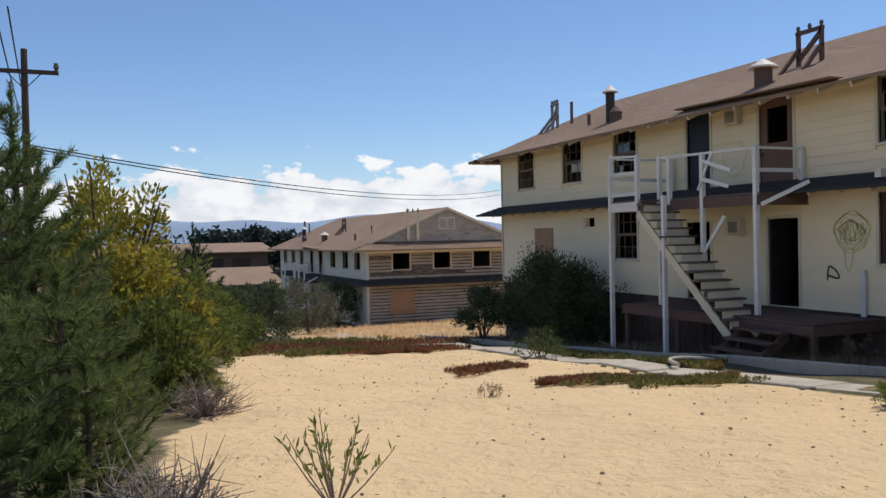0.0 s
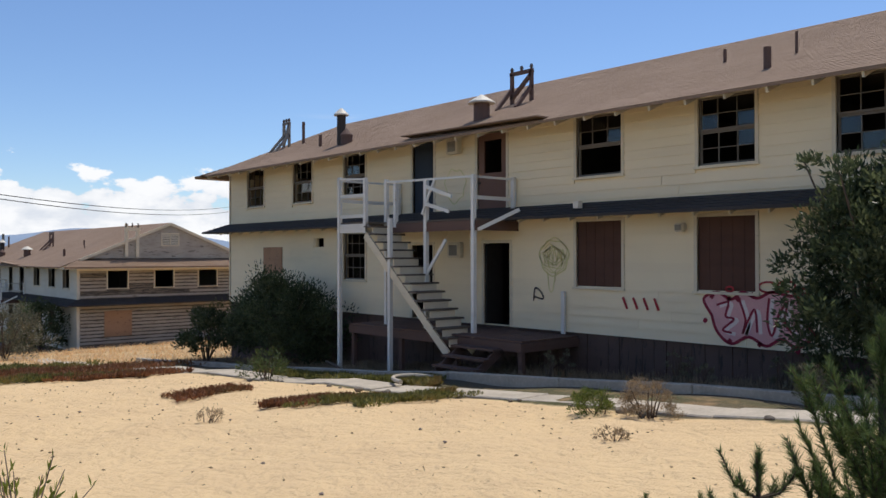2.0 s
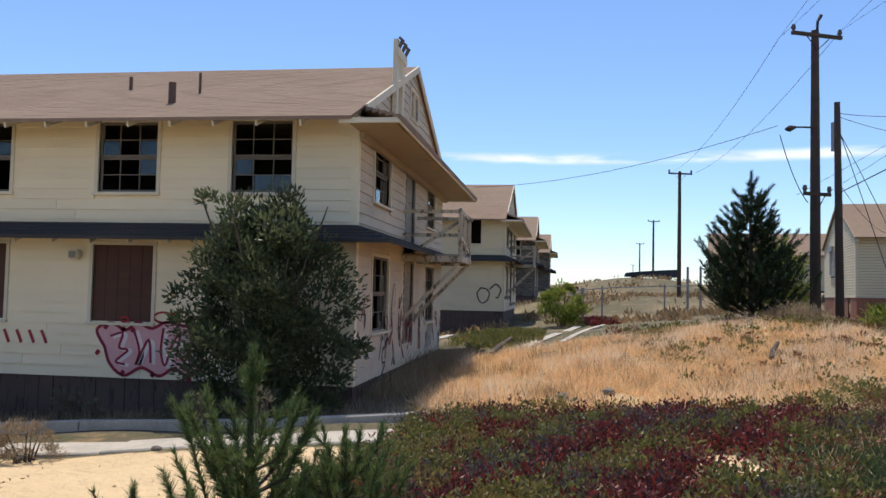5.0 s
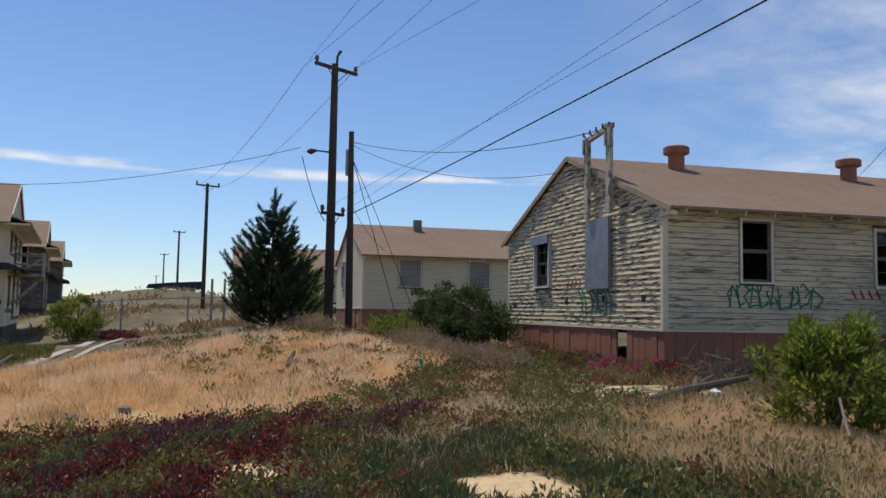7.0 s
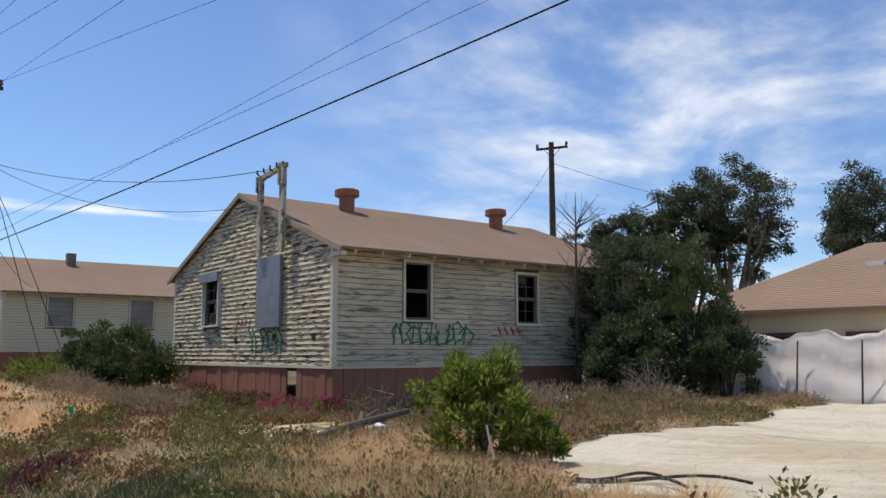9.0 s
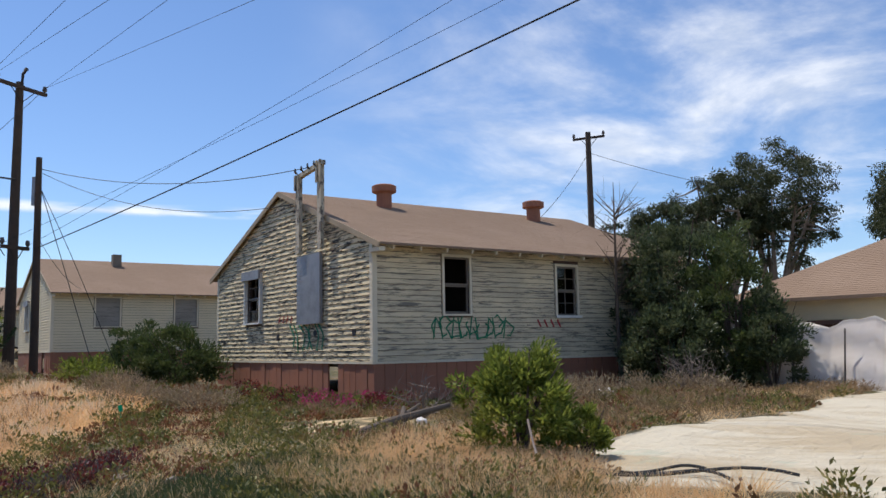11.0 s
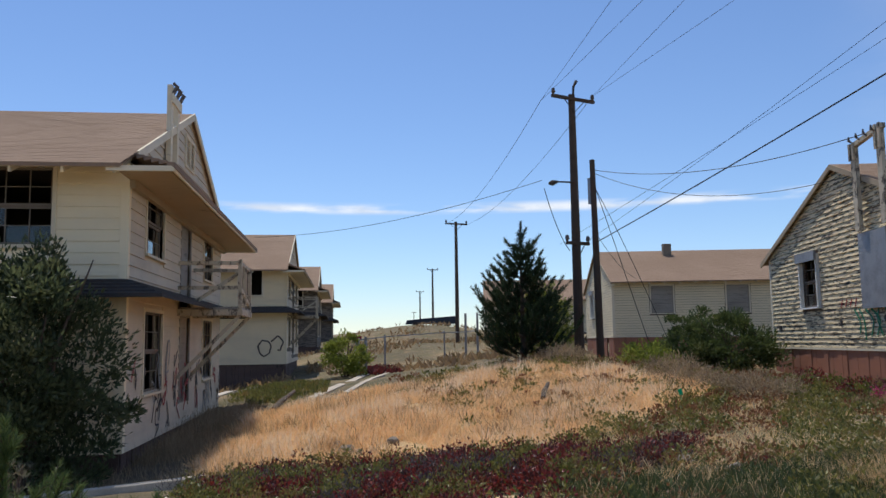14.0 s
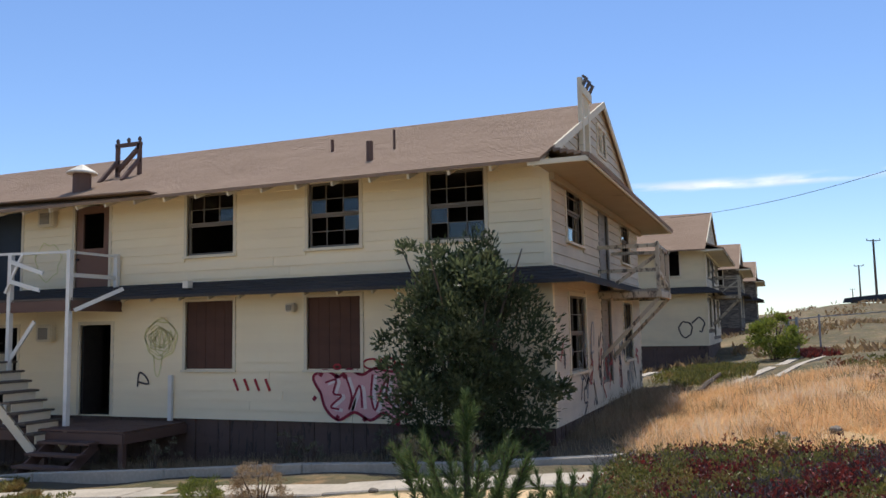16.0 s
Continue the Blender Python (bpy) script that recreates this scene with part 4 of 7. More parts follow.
def add_balcony(ob):
    bm = B()
    for i in range(9):
        y = -1.45 + i * 0.16
        box(bm, 4.4, 6.3, y, y + 0.15, 2.66, 2.70)
    part("balcony_floor", bm, M_GREYWOOD, ob)
    for p, q in (((4.4, -1.45, 2.58), (6.3, -1.45, 2.58)), ((4.4, 0, 2.58), (4.4, -1.45, 2.58)), ((6.3, 0, 2.58), (6.3, -1.45, 2.58))):
        bm = B()
        beam(bm, p, q, 0.06, 0.14)
        part("joist", bm, M_RACK, ob)
    for x, y, t in ((4.42, -1.42, 3.8), (6.28, -1.42, 3.75), (5.3, -1.42, 3.7)):
        bm = B()
        box(bm, x - 0.045, x + 0.045, y - 0.045, y + 0.045, 2.5, t)
        part("post", bm, M_RACK, ob)
    for p, q in (((4.42, -1.42, 3.72), (6.28, -1.42, 3.7)), ((4.42, 0, 3.72), (4.42, -1.42, 3.72)), ((4.42, 0, 3.15), (4.42, -1.42, 3.15)), ((6.28, 0, 3.72), (6.28, -1.42, 3.7)),
                 ((4.45, -0.3, 2.75), (4.45, -1.4, 3.5)), ((4.42, -1.42, 3.15), (6.28, -1.42, 2.8)), ((4.5, -0.02, 1.1), (4.5, -1.4, 2.5)), ((6.2, -0.02, 1.1), (6.2, -1.4, 2.5))):
        bm = B()
        beam(bm, p, q, 0.045, 0.085)
        part("rail", bm, M_RACK, ob)


def add_roof_gear(ob, zeave=4.88, sl=0.411, over=1.0):
    """Vents, pipes and timber racks on the street slope."""
    rz = lambda x: zeave + sl * (x + over)
    def vent(x, y, r, h, cap, mt, capmt):
        bm = B()
        z = rz(x)
        tube(bm, [(x, y, z - 0.15), (x, y, z + h)], [r, r], 14)
        v = part("roof_vent", bm, mt, ob)
        bm = B()
        tube(bm, [(x, y, z + h), (x, y, z + h + 0.04), (x, y, z + h + 0.24)], [cap, cap * 0.96, 0.04], 16)
        part("cap", bm, capmt, v)
    vent(0.55, 12.17, 0.22, 0.42, 0.38, M_REDWOOD, M_VENTPALE)
    vent(0.6, 18.95, 0.15, 0.95, 0.26, M_DARKMETAL, M_VENTPALE)
    vent(0.5, 18.5, 0.2, 0.25, 0.22, M_REDWOOD, M_REDWOOD)
    for x, y, r, h in ((2.28, 5.94, 0.04, 0.3), (0.51, 4.03, 0.075, 0.42), (1.68, 3.99, 0.03, 0.45), (0.87, 20.64, 0.06, 0.4), (2.27, 24.0, 0.06, 0.85)):
        bm = B()
        tube(bm, [(x, y, rz(x) - 0.1), (x, y, rz(x) + h)], [r, r], 10)
        part("roof_pipe", bm, M_REDWOOD, ob)
    def rack(x, y, w, h, mt):
        z = rz(x)
        for k in (0, 1):
            yy = y + k * w
            for p, q in (((x, yy, z - 0.1), (x, yy, z + h)), ((x - 0.65, yy, rz(x - 0.65)), (x, yy, z + h * 0.5))):
                bm = B()
                beam(bm, p, q, 0.09, 0.09)
                part("rack_post", bm, mt, ob)
        for p, q in (((x, y - 0.06, z + h), (x, y + w + 0.06, z + h)), ((x, y, z + h * 0.9), (x, y + w, z + 0.15))):
            bm = B()
            beam(bm, p, q, 0.09, 0.1)
            part("rack_beam", bm, mt, ob)
        for k in range(3):
            bm = B()
            yy = y + w * k / 2
            tube(bm, [(x, yy, z + h + 0.05), (x, yy, z + h + 0.12), (x, yy, z + h + 0.19)], [0.03, 0.06, 0.03], 8)
            part("insulator", bm, M_INSUL, ob)
    rack(2.1, 11.75, 0.75, 0.85, M_REDWOOD)
    rack(2.1, 24.8, 0.4, 0.95, M_GREYWOOD)
    # mast of two planks on the gable
    for x in (2.75, 3.4):
        bm = B()
        box(bm, x - 0.09, x + 0.09, -0.16, -0.06, 5.45, 7.4 if x < 3.0 else 7.2)
        part("mast", bm, M_CREAM_TRIM, ob)
    bm = B()
    box(bm, 2.6, 3.55, -0.2, -0.165, 7.0, 7.2)
    part("mast_beam", bm, M_CREAM_TRIM, ob)
    for x in (2.7, 3.05, 3.4):
        bm = B()
        tube(bm, [(x, -0.18, 7.2), (x, -0.26, 7.36), (x, -0.18, 7.44)], [0.04, 0.05, 0.03], 7)
        part("insulator", bm, M_INSUL, ob)
    # loose edge strip that hangs over the eave
    bm = B()
    beam(bm, (-0.95, 8.6, zeave + 0.08), (-0.55, 14.0, zeave + 0.24), 0.5, 0.03)
    part("loose_roofing", bm, M_ROOF, ob, "torn strip of roofing lying loose")


B1 = barracks((13.0, -6.88, -0.33), "abandoned cream two-storey wooden barracks with outside stair", M_CREAM, M_GABLE1, True, 0.0, 3)
add_porch(B1, -1.35, random.Random(5))
add_balcony(B1)
add_roof_gear(B1)
B2 = barracks((13.3, 38.0, -4.05), "pale two-storey wooden barracks with broken siding", M_GREYPALE, M_SLAT, False, 0.12, 11, front="windows")
bm = B()
box(bm, 1.5, 3.1, -0.05, -0.042, 0.8, 2.3)
part("board_panel", bm, M_PLY, B2, "warped plywood sheet nailed to the gable")
add_porch(B2, -0.8, random.Random(6))
add_roof_gear(B2)
B3 = barracks((42.0, -7.6, 0.45), "cream two-storey barracks with peeling gable", M_PALE, M_GABLE1, False, 0.22, 17)
add_balcony(B3)
B4 = barracks((71.0, -8.2, 1.2), "ruined dark wooden barracks with bare boards", M_BARN, M_BARN, False, 0.3, 19)
copy_thing(B4, pose(99.0, -9.0, 1.5))


# ---- single-storey houses ----
def house(at, rz, label, gablemat, sidemat, detail, seed, group="single-storey houses"):
    """Origin at the near corner on the sill; the gable runs along +x, the long side along -y."""
    rnd = random.Random(seed)
    W, L, T = 10.9, 11.5, 2.94
    over, zeave, zridge = 0.55, 2.81, 5.01
    sl = (zridge - zeave) / (W / 2 + over)
    ob = thing("house", at, label, "house", group, rz=rz)
    G = lambda u, d, z: (u, d, z)
    S = lambda u, d, z: (-d, -u, z)
    gh = [(6.95, 8.15, 1.19, 2.64)]
    sh = [(2.07, 2.86, 1.17, 2.61), (5.9, 6.66, 1.14, 2.51)] if detail else [(2.0, 3.15, 1.2, 2.6), (5.9, 7.05, 1.2, 2.6)]
    bm = B()
    wall_cells(bm, G, (0.0, W), (0, T), gh, -0.15, 0)
    prism(bm, [(0.3, 0, T), (W - 0.3, 0, T), (W / 2, 0, zridge - 0.08)], (0, -0.15, 0))
    # dark brown backing shows through the board gaps as painted lap shadow lines
    wg = part("wall", bm, M_DARKSKIRT, ob)
    gl_ = [(a - 0.1, b + 0.1, c - 0.07, d + 0.12) for a, b, c, d in gh]
    siding(G, (0.09, W - 0.09), (0, T), gl_, 0.135, gablemat, wg, detail, rnd=rnd, lap_over=-0.011)
    siding(G, (0, W), (T, zridge - 0.14), [], 0.135, gablemat, wg, detail, rnd=rnd, lap_over=-0.011, limits=lambda z: (max(0.03, (z - zeave) / sl - over + 0.1), min(W - 0.03, W - (z - zeave) / sl + over - 0.1)))
    bm = B()
    wall_cells(bm, S, (0.15, L), (0, T), sh, -0.15, 0)
    # same dark backing here, drawing the shadow lines under the side boards
    ws = part("wall", bm, M_DARKSKIRT, ob)
    siding(S, (0.09, L), (0, T), [(a - 0.1, b + 0.1, c - 0.07, d + 0.12) for a, b, c, d in sh], 0.135, sidemat, ws, detail, rnd=rnd, lap_over=-0.011)
    bm = B()
    wall_cells(bm, lambda u, d, z: (W + d, -u, z), (0, L), (0, T), [], -0.15, 0)
    wall_cells(bm, lambda u, d, z: (u, -L - d, z), (0, W), (0, T), [], -0.15, 0)
    prism(bm, [(0.3, -L, T), (W - 0.3, -L, T), (W / 2, -L, zridge - 0.08)], (0, 0.15, 0))
    part("wall", bm, sidemat, ob)
    # floor, ceiling and partitions with the rooms' darkness in their colour
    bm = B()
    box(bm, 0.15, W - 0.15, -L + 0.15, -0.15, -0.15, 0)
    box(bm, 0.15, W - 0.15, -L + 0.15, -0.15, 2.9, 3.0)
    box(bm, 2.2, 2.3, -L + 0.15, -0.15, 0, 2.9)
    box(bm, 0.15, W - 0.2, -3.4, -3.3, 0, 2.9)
    part("inner_floor", bm, M_UNLIT, ob)
    for u in (0.0, W):
        bm = B()
        box(bm, u - 0.035 if u == 0 else u - 0.1, u + 0.1 if u == 0 else u + 0.035, -0.1, 0.035, 0, T - 0.03)
        part("corner_board", bm, M_CREAM_TRIM, ob)
    # skirting planks, with a hole in the gable end
    bm = B()
    n = 36
    for i in range(n):
        x = W * i / n
        if 1.75 < x + 0.15 < 2.35:
            continue
        if detail:
            pb = B()
            box(pb, x + 0.006, x + W / n - 0.006, -0.06, 0.0 + rnd.uniform(-0.015, 0.012), -1.3, -0.062)
            part("plank", pb, M_SKIRT, wg)
        else:
            box(bm, x + 0.006, x + W / n - 0.006, -0.06, 0.0 + rnd.uniform(-0.012, 0.012), -1.3, -0.062)
    if not detail:
        tagged(part("skirting", bm, M_SKIRT, ob), "orange-brown upright planks under the wall", kind="stuff")
    bm = B()
    for i in range(38):
        y = -L * (i + 1) / 38
        if 8.75 < -y < 9.4:
            continue
        if detail:
            pb = B()
            box(pb, 0.0 + rnd.uniform(-0.015, 0.012), 0.06, y + 0.006, y + L / 38 - 0.006, -1.3, -0.062)
            part("plank", pb, M_SKIRT, ws)
        else:
            box(bm, 0.0 + rnd.uniform(-0.012, 0.012), 0.06, y + 0.006, y + L / 38 - 0.006, -1.3, -0.062)
    if not detail:
        tagged(part("skirting", bm, M_SKIRT, ob), kind="stuff")
    bm = B()
    box(bm, -0.03, W + 0.03, -L, 0.036, -0.06, -0.005)
    part("sill_board", bm, M_CREAM_TRIM, ob)
    # roof; courses run along the long side
    holder = part("roof", B(), M_ROOF, ob)
    holder.matrix_basis = pose(0, -L, 0)
    for side in (0, 1):
        bm = B()
        cx, run, rise, C = W / 2, W / 2 + over, zridge - zeave, 40
        for c in range(C):
            xa, xb = -over + run * c / C, -over + run * (c + 1) / C
            za, zb = zeave + rise * c / C + 0.008, zeave + rise * (c + 1) / C + 0.003
            for i in range(25):
                y0, y1 = (-0.14 + (L + 0.28) * min(1, max(0, k / 24 - 0.02 * (c % 2))) for k in (i, i + 1))
                if y1 - y0 < 1e-4:
                    continue
                j = rnd.uniform(-0.001, 0.002)
                p = [(xa, y0, za + j), (xa, y1, za + j), (xb, y1, zb), (xb, y0, zb), (xa, y0, za - (0.03 if c else 0.06)), (xa, y1, za - (0.03 if c else 0.06))]
                v = [bm.verts.new((W - a if side else a, b, z)) for a, b, z in p]
                bm.faces.new(v[:4])
                bm.faces.new((v[0], v[4], v[5], v[1]))
        p = [(-over + 0.01, -0.14, zeave - 0.04), (cx, -0.14, zridge - 0.04), (cx, L + 0.14, zridge - 0.04), (-over + 0.01, L + 0.14, zeave - 0.04)]
        prism(bm, [(W - a if side else a, b, z) for a, b, z in p], (0, 0, 0.025))
        tagged(part("roof_slope", bm, M_ROOF, holder), kind="stuff")
    for s in (0, 1):
        bm = B()
        p, q = (-over, 0.13, zeave - 0.07), (W / 2, 0.13, zridge - 0.07)
        if s:
            p, q = (W + over, 0.13, zeave - 0.07), (W / 2, 0.13, zridge - 0.07)
        beam(bm, p, q, 0.04, 0.14)
        part("rake_board", bm, M_RAKE, ob)
    bm = B()
    beam(bm, (0, 0, 0), (over + 0.05, 0, sl * (over + 0.05)), 0.045, 0.1)
    rm = mesh_of(bm, "rafter", M_CREAM_TRIM)
    for i in range(15):
        o = part("rafter", rm, None, ob)
        o.matrix_basis = pose(-over + 0.04, -0.3 - i * 0.78, zeave - 0.1)
    bm = B()
    box(bm, -0.5, 0.0, -0.06, 0.1, zeave - 0.2, zeave - 0.1)
    part("eave_return", bm, M_CREAM_TRIM, ob)
    # windows
    for a, b, c, d in gh:
        window(G, a, b, c, d, wg, M_WHITE, "sash", rnd, (2, 4), proud=0.11)
        bm = B()
        box(bm, a - 0.12, b + 0.12, 0.113, 0.18, d - 0.12, d + 0.16)
        part("window_hood", bm, M_GREYMETAL, wg)
    if detail:
        window(S, *sh[0], ws, M_CREAM_TRIM, "sash", random.Random(1), (1, 2))
        window(S, *sh[1], ws, M_CREAM_TRIM, "sash", random.Random(2), (2, 4))
        bm = B()
        box(bm, -0.115, -0.092, -sh[1][1] - 0.1, -sh[1][0] + 0.1, sh[1][2] - 0.08, sh[1][2] - 0.01)
        part("sill_strip", bm, M_WHITE, ws, "white painted sill")
    else:
        for a in sh:
            window(S, *a, ws, M_CREAM_TRIM, "open")
            for i in range(6):
                bm = B()
                z0 = a[2] + (a[3] - a[2]) * i / 6
                box(bm, 0.02, 0.05, -a[1], -a[0], z0 + 0.004, z0 + (a[3] - a[2]) / 6 - 0.004)
                part("shutter_board", bm, M_GREYWOOD, ws)
    return ob


HOUSE = house((13.37, -23.16, 1.19), -9.5, "weathered wooden house with peeling cream boards and orange skirting", M_GABLE, M_SIDE, True, 21)


def house_gear(ob):
    W, over, zeave, zridge = 10.9, 0.55, 2.81, 5.01
    sl = (zridge - zeave) / (W / 2 + over)
    for v in (2.95, 9.0):
        x = 4.45
        z = zeave + sl * (x + over)
        bm = B()
        tube(bm, [(x, -v, z - 0.2), (x, -v, z + 0.42)], [0.24, 0.24], 16)
        p = part("roof_vent", bm, M_VENT, ob, "rust-orange round metal vent")
        bm = B()
        tube(bm, [(x, -v, z + 0.42), (x, -v, z + 0.46), (x, -v, z + 0.64), (x, -v, z + 0.68)], [0.3, 0.38, 0.38, 0.3], 18)
        part("cap", bm, M_VENT, p)
    # rack of two posts on the gable that once took the power lines
    for u, top in ((2.38, 5.28), (3.75, 5.12)):
        bm = B()
        box(bm, u - 0.12, u + 0.12, 0.17, 0.27, 2.95, top)
        part("rack_post", bm, M_RACK, ob)
        for w in (-0.1, 0.1):
            bm = B()
            box(bm, u + w - 0.05, u + w + 0.05, 0.272, 0.31, 4.75, top + 0.06)
            part("rack_cleat", bm, M_RACK, ob)
    bm = B()
    beam(bm, (2.2, 0.22, 5.26), (3.95, 0.22, 5.1), 0.12, 0.12)
    part("rack_beam", bm, M_RACK, ob)
    for u in (2.5, 2.9, 3.3, 3.7):
        bm = B()
        tube(bm, [(u, 0.28, 5.18), (u, 0.36, 5.24), (u, 0.36, 5.34)], [0.02, 0.035, 0.02], 8)
        part("insulator", bm, M_INSUL, ob)
    bm = B()
    box(bm, 2.6, 4.05, 0.06, 0.15, 1.0, 2.9)
    part("metal_panel", bm, M_GREYMETAL, ob, "grey sheet of metal on the gable")
    for u, z in ((0.9, 0.72), (5.6, 0.68), (10.2, 0.6), (3.1, 0.75)):
        bm = B()
        tube(bm, [(u, 0.01, z), (u, 0.045, z)], [0.09, 0.09], 12)
        part("vent_hole", bm, M_DARKMETAL, ob)
    bm = B()
    box(bm, -0.05, -0.02, -8.7, -8.5, 0.55, 0.8)
    part("vent_hole", bm, M_DARKMETAL, ob)


house_gear(HOUSE)
H2 = house((39.7, -24.6, 1.65), -9.5, "pale wooden house with boarded windows, seen behind poles", M_PALE, M_PALE, False, 23)
bm = B()
box(bm, 4.3, 4.75, -4.15, -3.7, 4.3, 5.3)
part("chimney", bm, M_CONCDARK, H2)
copy_thing(H2, pose(70.0, -23.0, 2.2, 0, 0, -9.5))


def long_shed(at, rz):
    """The low hip-roofed building behind the white sheeting."""
    ob = thing("shed", at, "long low boarded shed with brown hip roof", "shed", rz=rz)
    W, L, T = 24.0, 9.0, 2.75
    hs = [(2.2 + i * 2.4, 3.4 + i * 2.4, 1.45, 1.85) for i in range(9)]
    F = lambda u, d, z: (-u, d, z)
    bm = B()
    wall_cells(bm, F, (0, W), (-0.6, T), hs, -0.15, 0)
    w = part("wall", bm, M_PALE, ob)
    siding(F, (0, W), (-0.6, T), [(a - 0.08, b + 0.08, c - 0.08, d + 0.08) for a, b, c, d in hs], 0.15, M_PALE, w, False, rnd=random.Random(4))
    bm = B()
    box(bm, -W, 0, -L, -L + 0.15, -0.6, T)
    box(bm, -0.15, 0, -L + 0.15, -0.15, -0.6, T)
    box(bm, -W, -W + 0.15, -L + 0.15, -0.15, -0.6, T)
    box(bm, -W + 0.15, -0.15, -L + 0.15, -0.15, 2.5, 2.6)
    part("wall", bm, M_PALE, ob)
    for a, b, c, d in hs:
        bm = B()
        for p, q, r, s in ((a - 0.08, a, c - 0.06, d + 0.06), (b, b + 0.08, c - 0.06, d + 0.06), (a - 0.12, b + 0.12, d + 0.0, d + 0.12), (a, b, c - 0.06, c)):
            prism(bm, [F(p, -0.08, r), F(q, -0.08, r), F(q, -0.08, s), F(p, -0.08, s)], (0, 0.16, 0))
        win = part("window", bm, M_REDWOOD, w)
        bm = B()
        prism(bm, [F(a, -0.08, c), F(b, -0.08, c), F(b, -0.08, d), F(a, -0.08, d)], (0, 0.03, 0))
        part("panel", bm, M_BOARDUP, win)
    bm = B()
    o, h = 0.5, 2.35
    e = [(o, o), (-W - o, o), (-W - o, -L - o), (o, -L - o)]
    r = [(-L / 2 + 0.4, -L / 2), (-W + L / 2 - 0.4, -L / 2)]
    C = 36
    for c in range(C):
        f0, f1 = c / C, (c + 1) / C
        def at_(i, f):
            tgt = r[0] if i in (0, 3) else r[1]
            return (e[i][0] + (tgt[0] - e[i][0]) * f, e[i][1] + (tgt[1] - e[i][1]) * f)
        for i in range(4):
            j = (i + 1) % 4
            a, b, cc, d = at_(i, f0), at_(j, f0), at_(j, f1), at_(i, f1)
            z0, z1 = T - 0.1 + h * f0, T - 0.1 + h * f1
            v = [bm.verts.new(p) for p in ((*a, z0 + 0.008), (*b, z0 + 0.008), (*cc, z1 + 0.002), (*d, z1 + 0.002), (*a, z0 - (0.03 if c else 0.1)), (*b, z0 - (0.03 if c else 0.1)))]
            bm.faces.new(v[:4])
            bm.faces.new((v[0], v[4], v[5], v[1]))
    bm.faces.new([bm.verts.new((*p, T - 0.14)) for p in e])
    tagged(part("roof", bm, M_ROOF, ob), kind="stuff")
    for x, f in ((-6.0, 0.35), (-5.0, 0.62), (-8.8, 0.3), (-11.5, 0.85)):
        bm = B()
        y = o - (L / 2 + o) * f
        box(bm, x, x + 0.5, y - 0.15, y + 0.1, T - 0.1 + h * f - 0.1, T - 0.1 + h * f + 0.09)
        part("roof_patch", bm, M_WHITESTONE, ob)
    return ob


SHED = long_shed((10.3, -35.6, 0.1), 2)

# ---- walkway and kerbs ----
rnd = random.Random(7)
walkway = thing("walkway", (0, 0, 0), "cracked concrete walkway with worn edges", "walkway", kind="structure")
y = -8.6
while y < 30:
    ln = rnd.uniform(1.7, 2.1)
    bm = B()
    g0, g1 = gz(8.4, y), gz(8.4, y + ln)
    w0, w1 = 7.95 + rnd.uniform(-0.05, 0.05), 8.78 + rnd.uniform(-0.04, 0.04)
    dz = rnd.uniform(-0.02, 0.03)
    p = [(w0, y, g0 + 0.04 + dz), (w1, y, g0 + 0.04 + dz), (w1, y + ln - 0.02, g1 + 0.04 + dz), (w0, y + ln - 0.02, g1 + 0.04 + dz)]
    prism(bm, p, (0, 0, -0.42))
    bmesh.ops.bevel(bm, geom=bm.edges[:], offset=0.02, segments=1, affect="EDGES")
    part("slab", bm, M_CONC, walkway)
    y += ln
kerb = thing("kerb", (0, 0, 0), "thin concrete kerb beside the shaded yard", "kerb", kind="structure")
y = -8.8
while y < 20:
    ln = rnd.uniform(2.6, 3.2)
    bm = B()
    g0, g1 = gz(9.95, y), gz(9.95, y + ln)
    prism(bm, [(9.87, y, g0 + 0.16), (10.03, y, g0 + 0.16), (10.03, y + ln - 0.015, g1 + 0.16), (9.87, y + ln - 0.015, g1 + 0.16)], (0, 0, -0.5))
    bmesh.ops.bevel(bm, geom=bm.edges[:], offset=0.015, segments=1, affect="EDGES")
    part("kerb_stone", bm, M_CONC, kerb)
    y += ln
path2 = thing("kerb", (0, 0, 0), "pale concrete edging lying in the grass", "kerb", kind="structure")
for p, q, w in (((8.2, -13.8), (10.6, -13.6), 0.16), ((22, -9.6), (44, -13.2), 0.3), ((22, -10.4), (40, -13.6), 0.18), ((24.5, -6.0), (41.0, -7.2), 0.3)):
    n = max(1, int(math.dist(p, q) / 2.5))
    for i in range(n):
        a = [p[0] + (q[0] - p[0]) * i / n, p[1] + (q[1] - p[1]) * i / n]
        b = [p[0] + (q[0] - p[0]) * (i + 1) / n, p[1] + (q[1] - p[1]) * (i + 1) / n]
        bm = B()
        beam(bm, (*a, gz(*a) - 0.09), (*b, gz(*b) - 0.09), w, 0.3)
        part("kerb_stone", bm, M_CONC, path2)


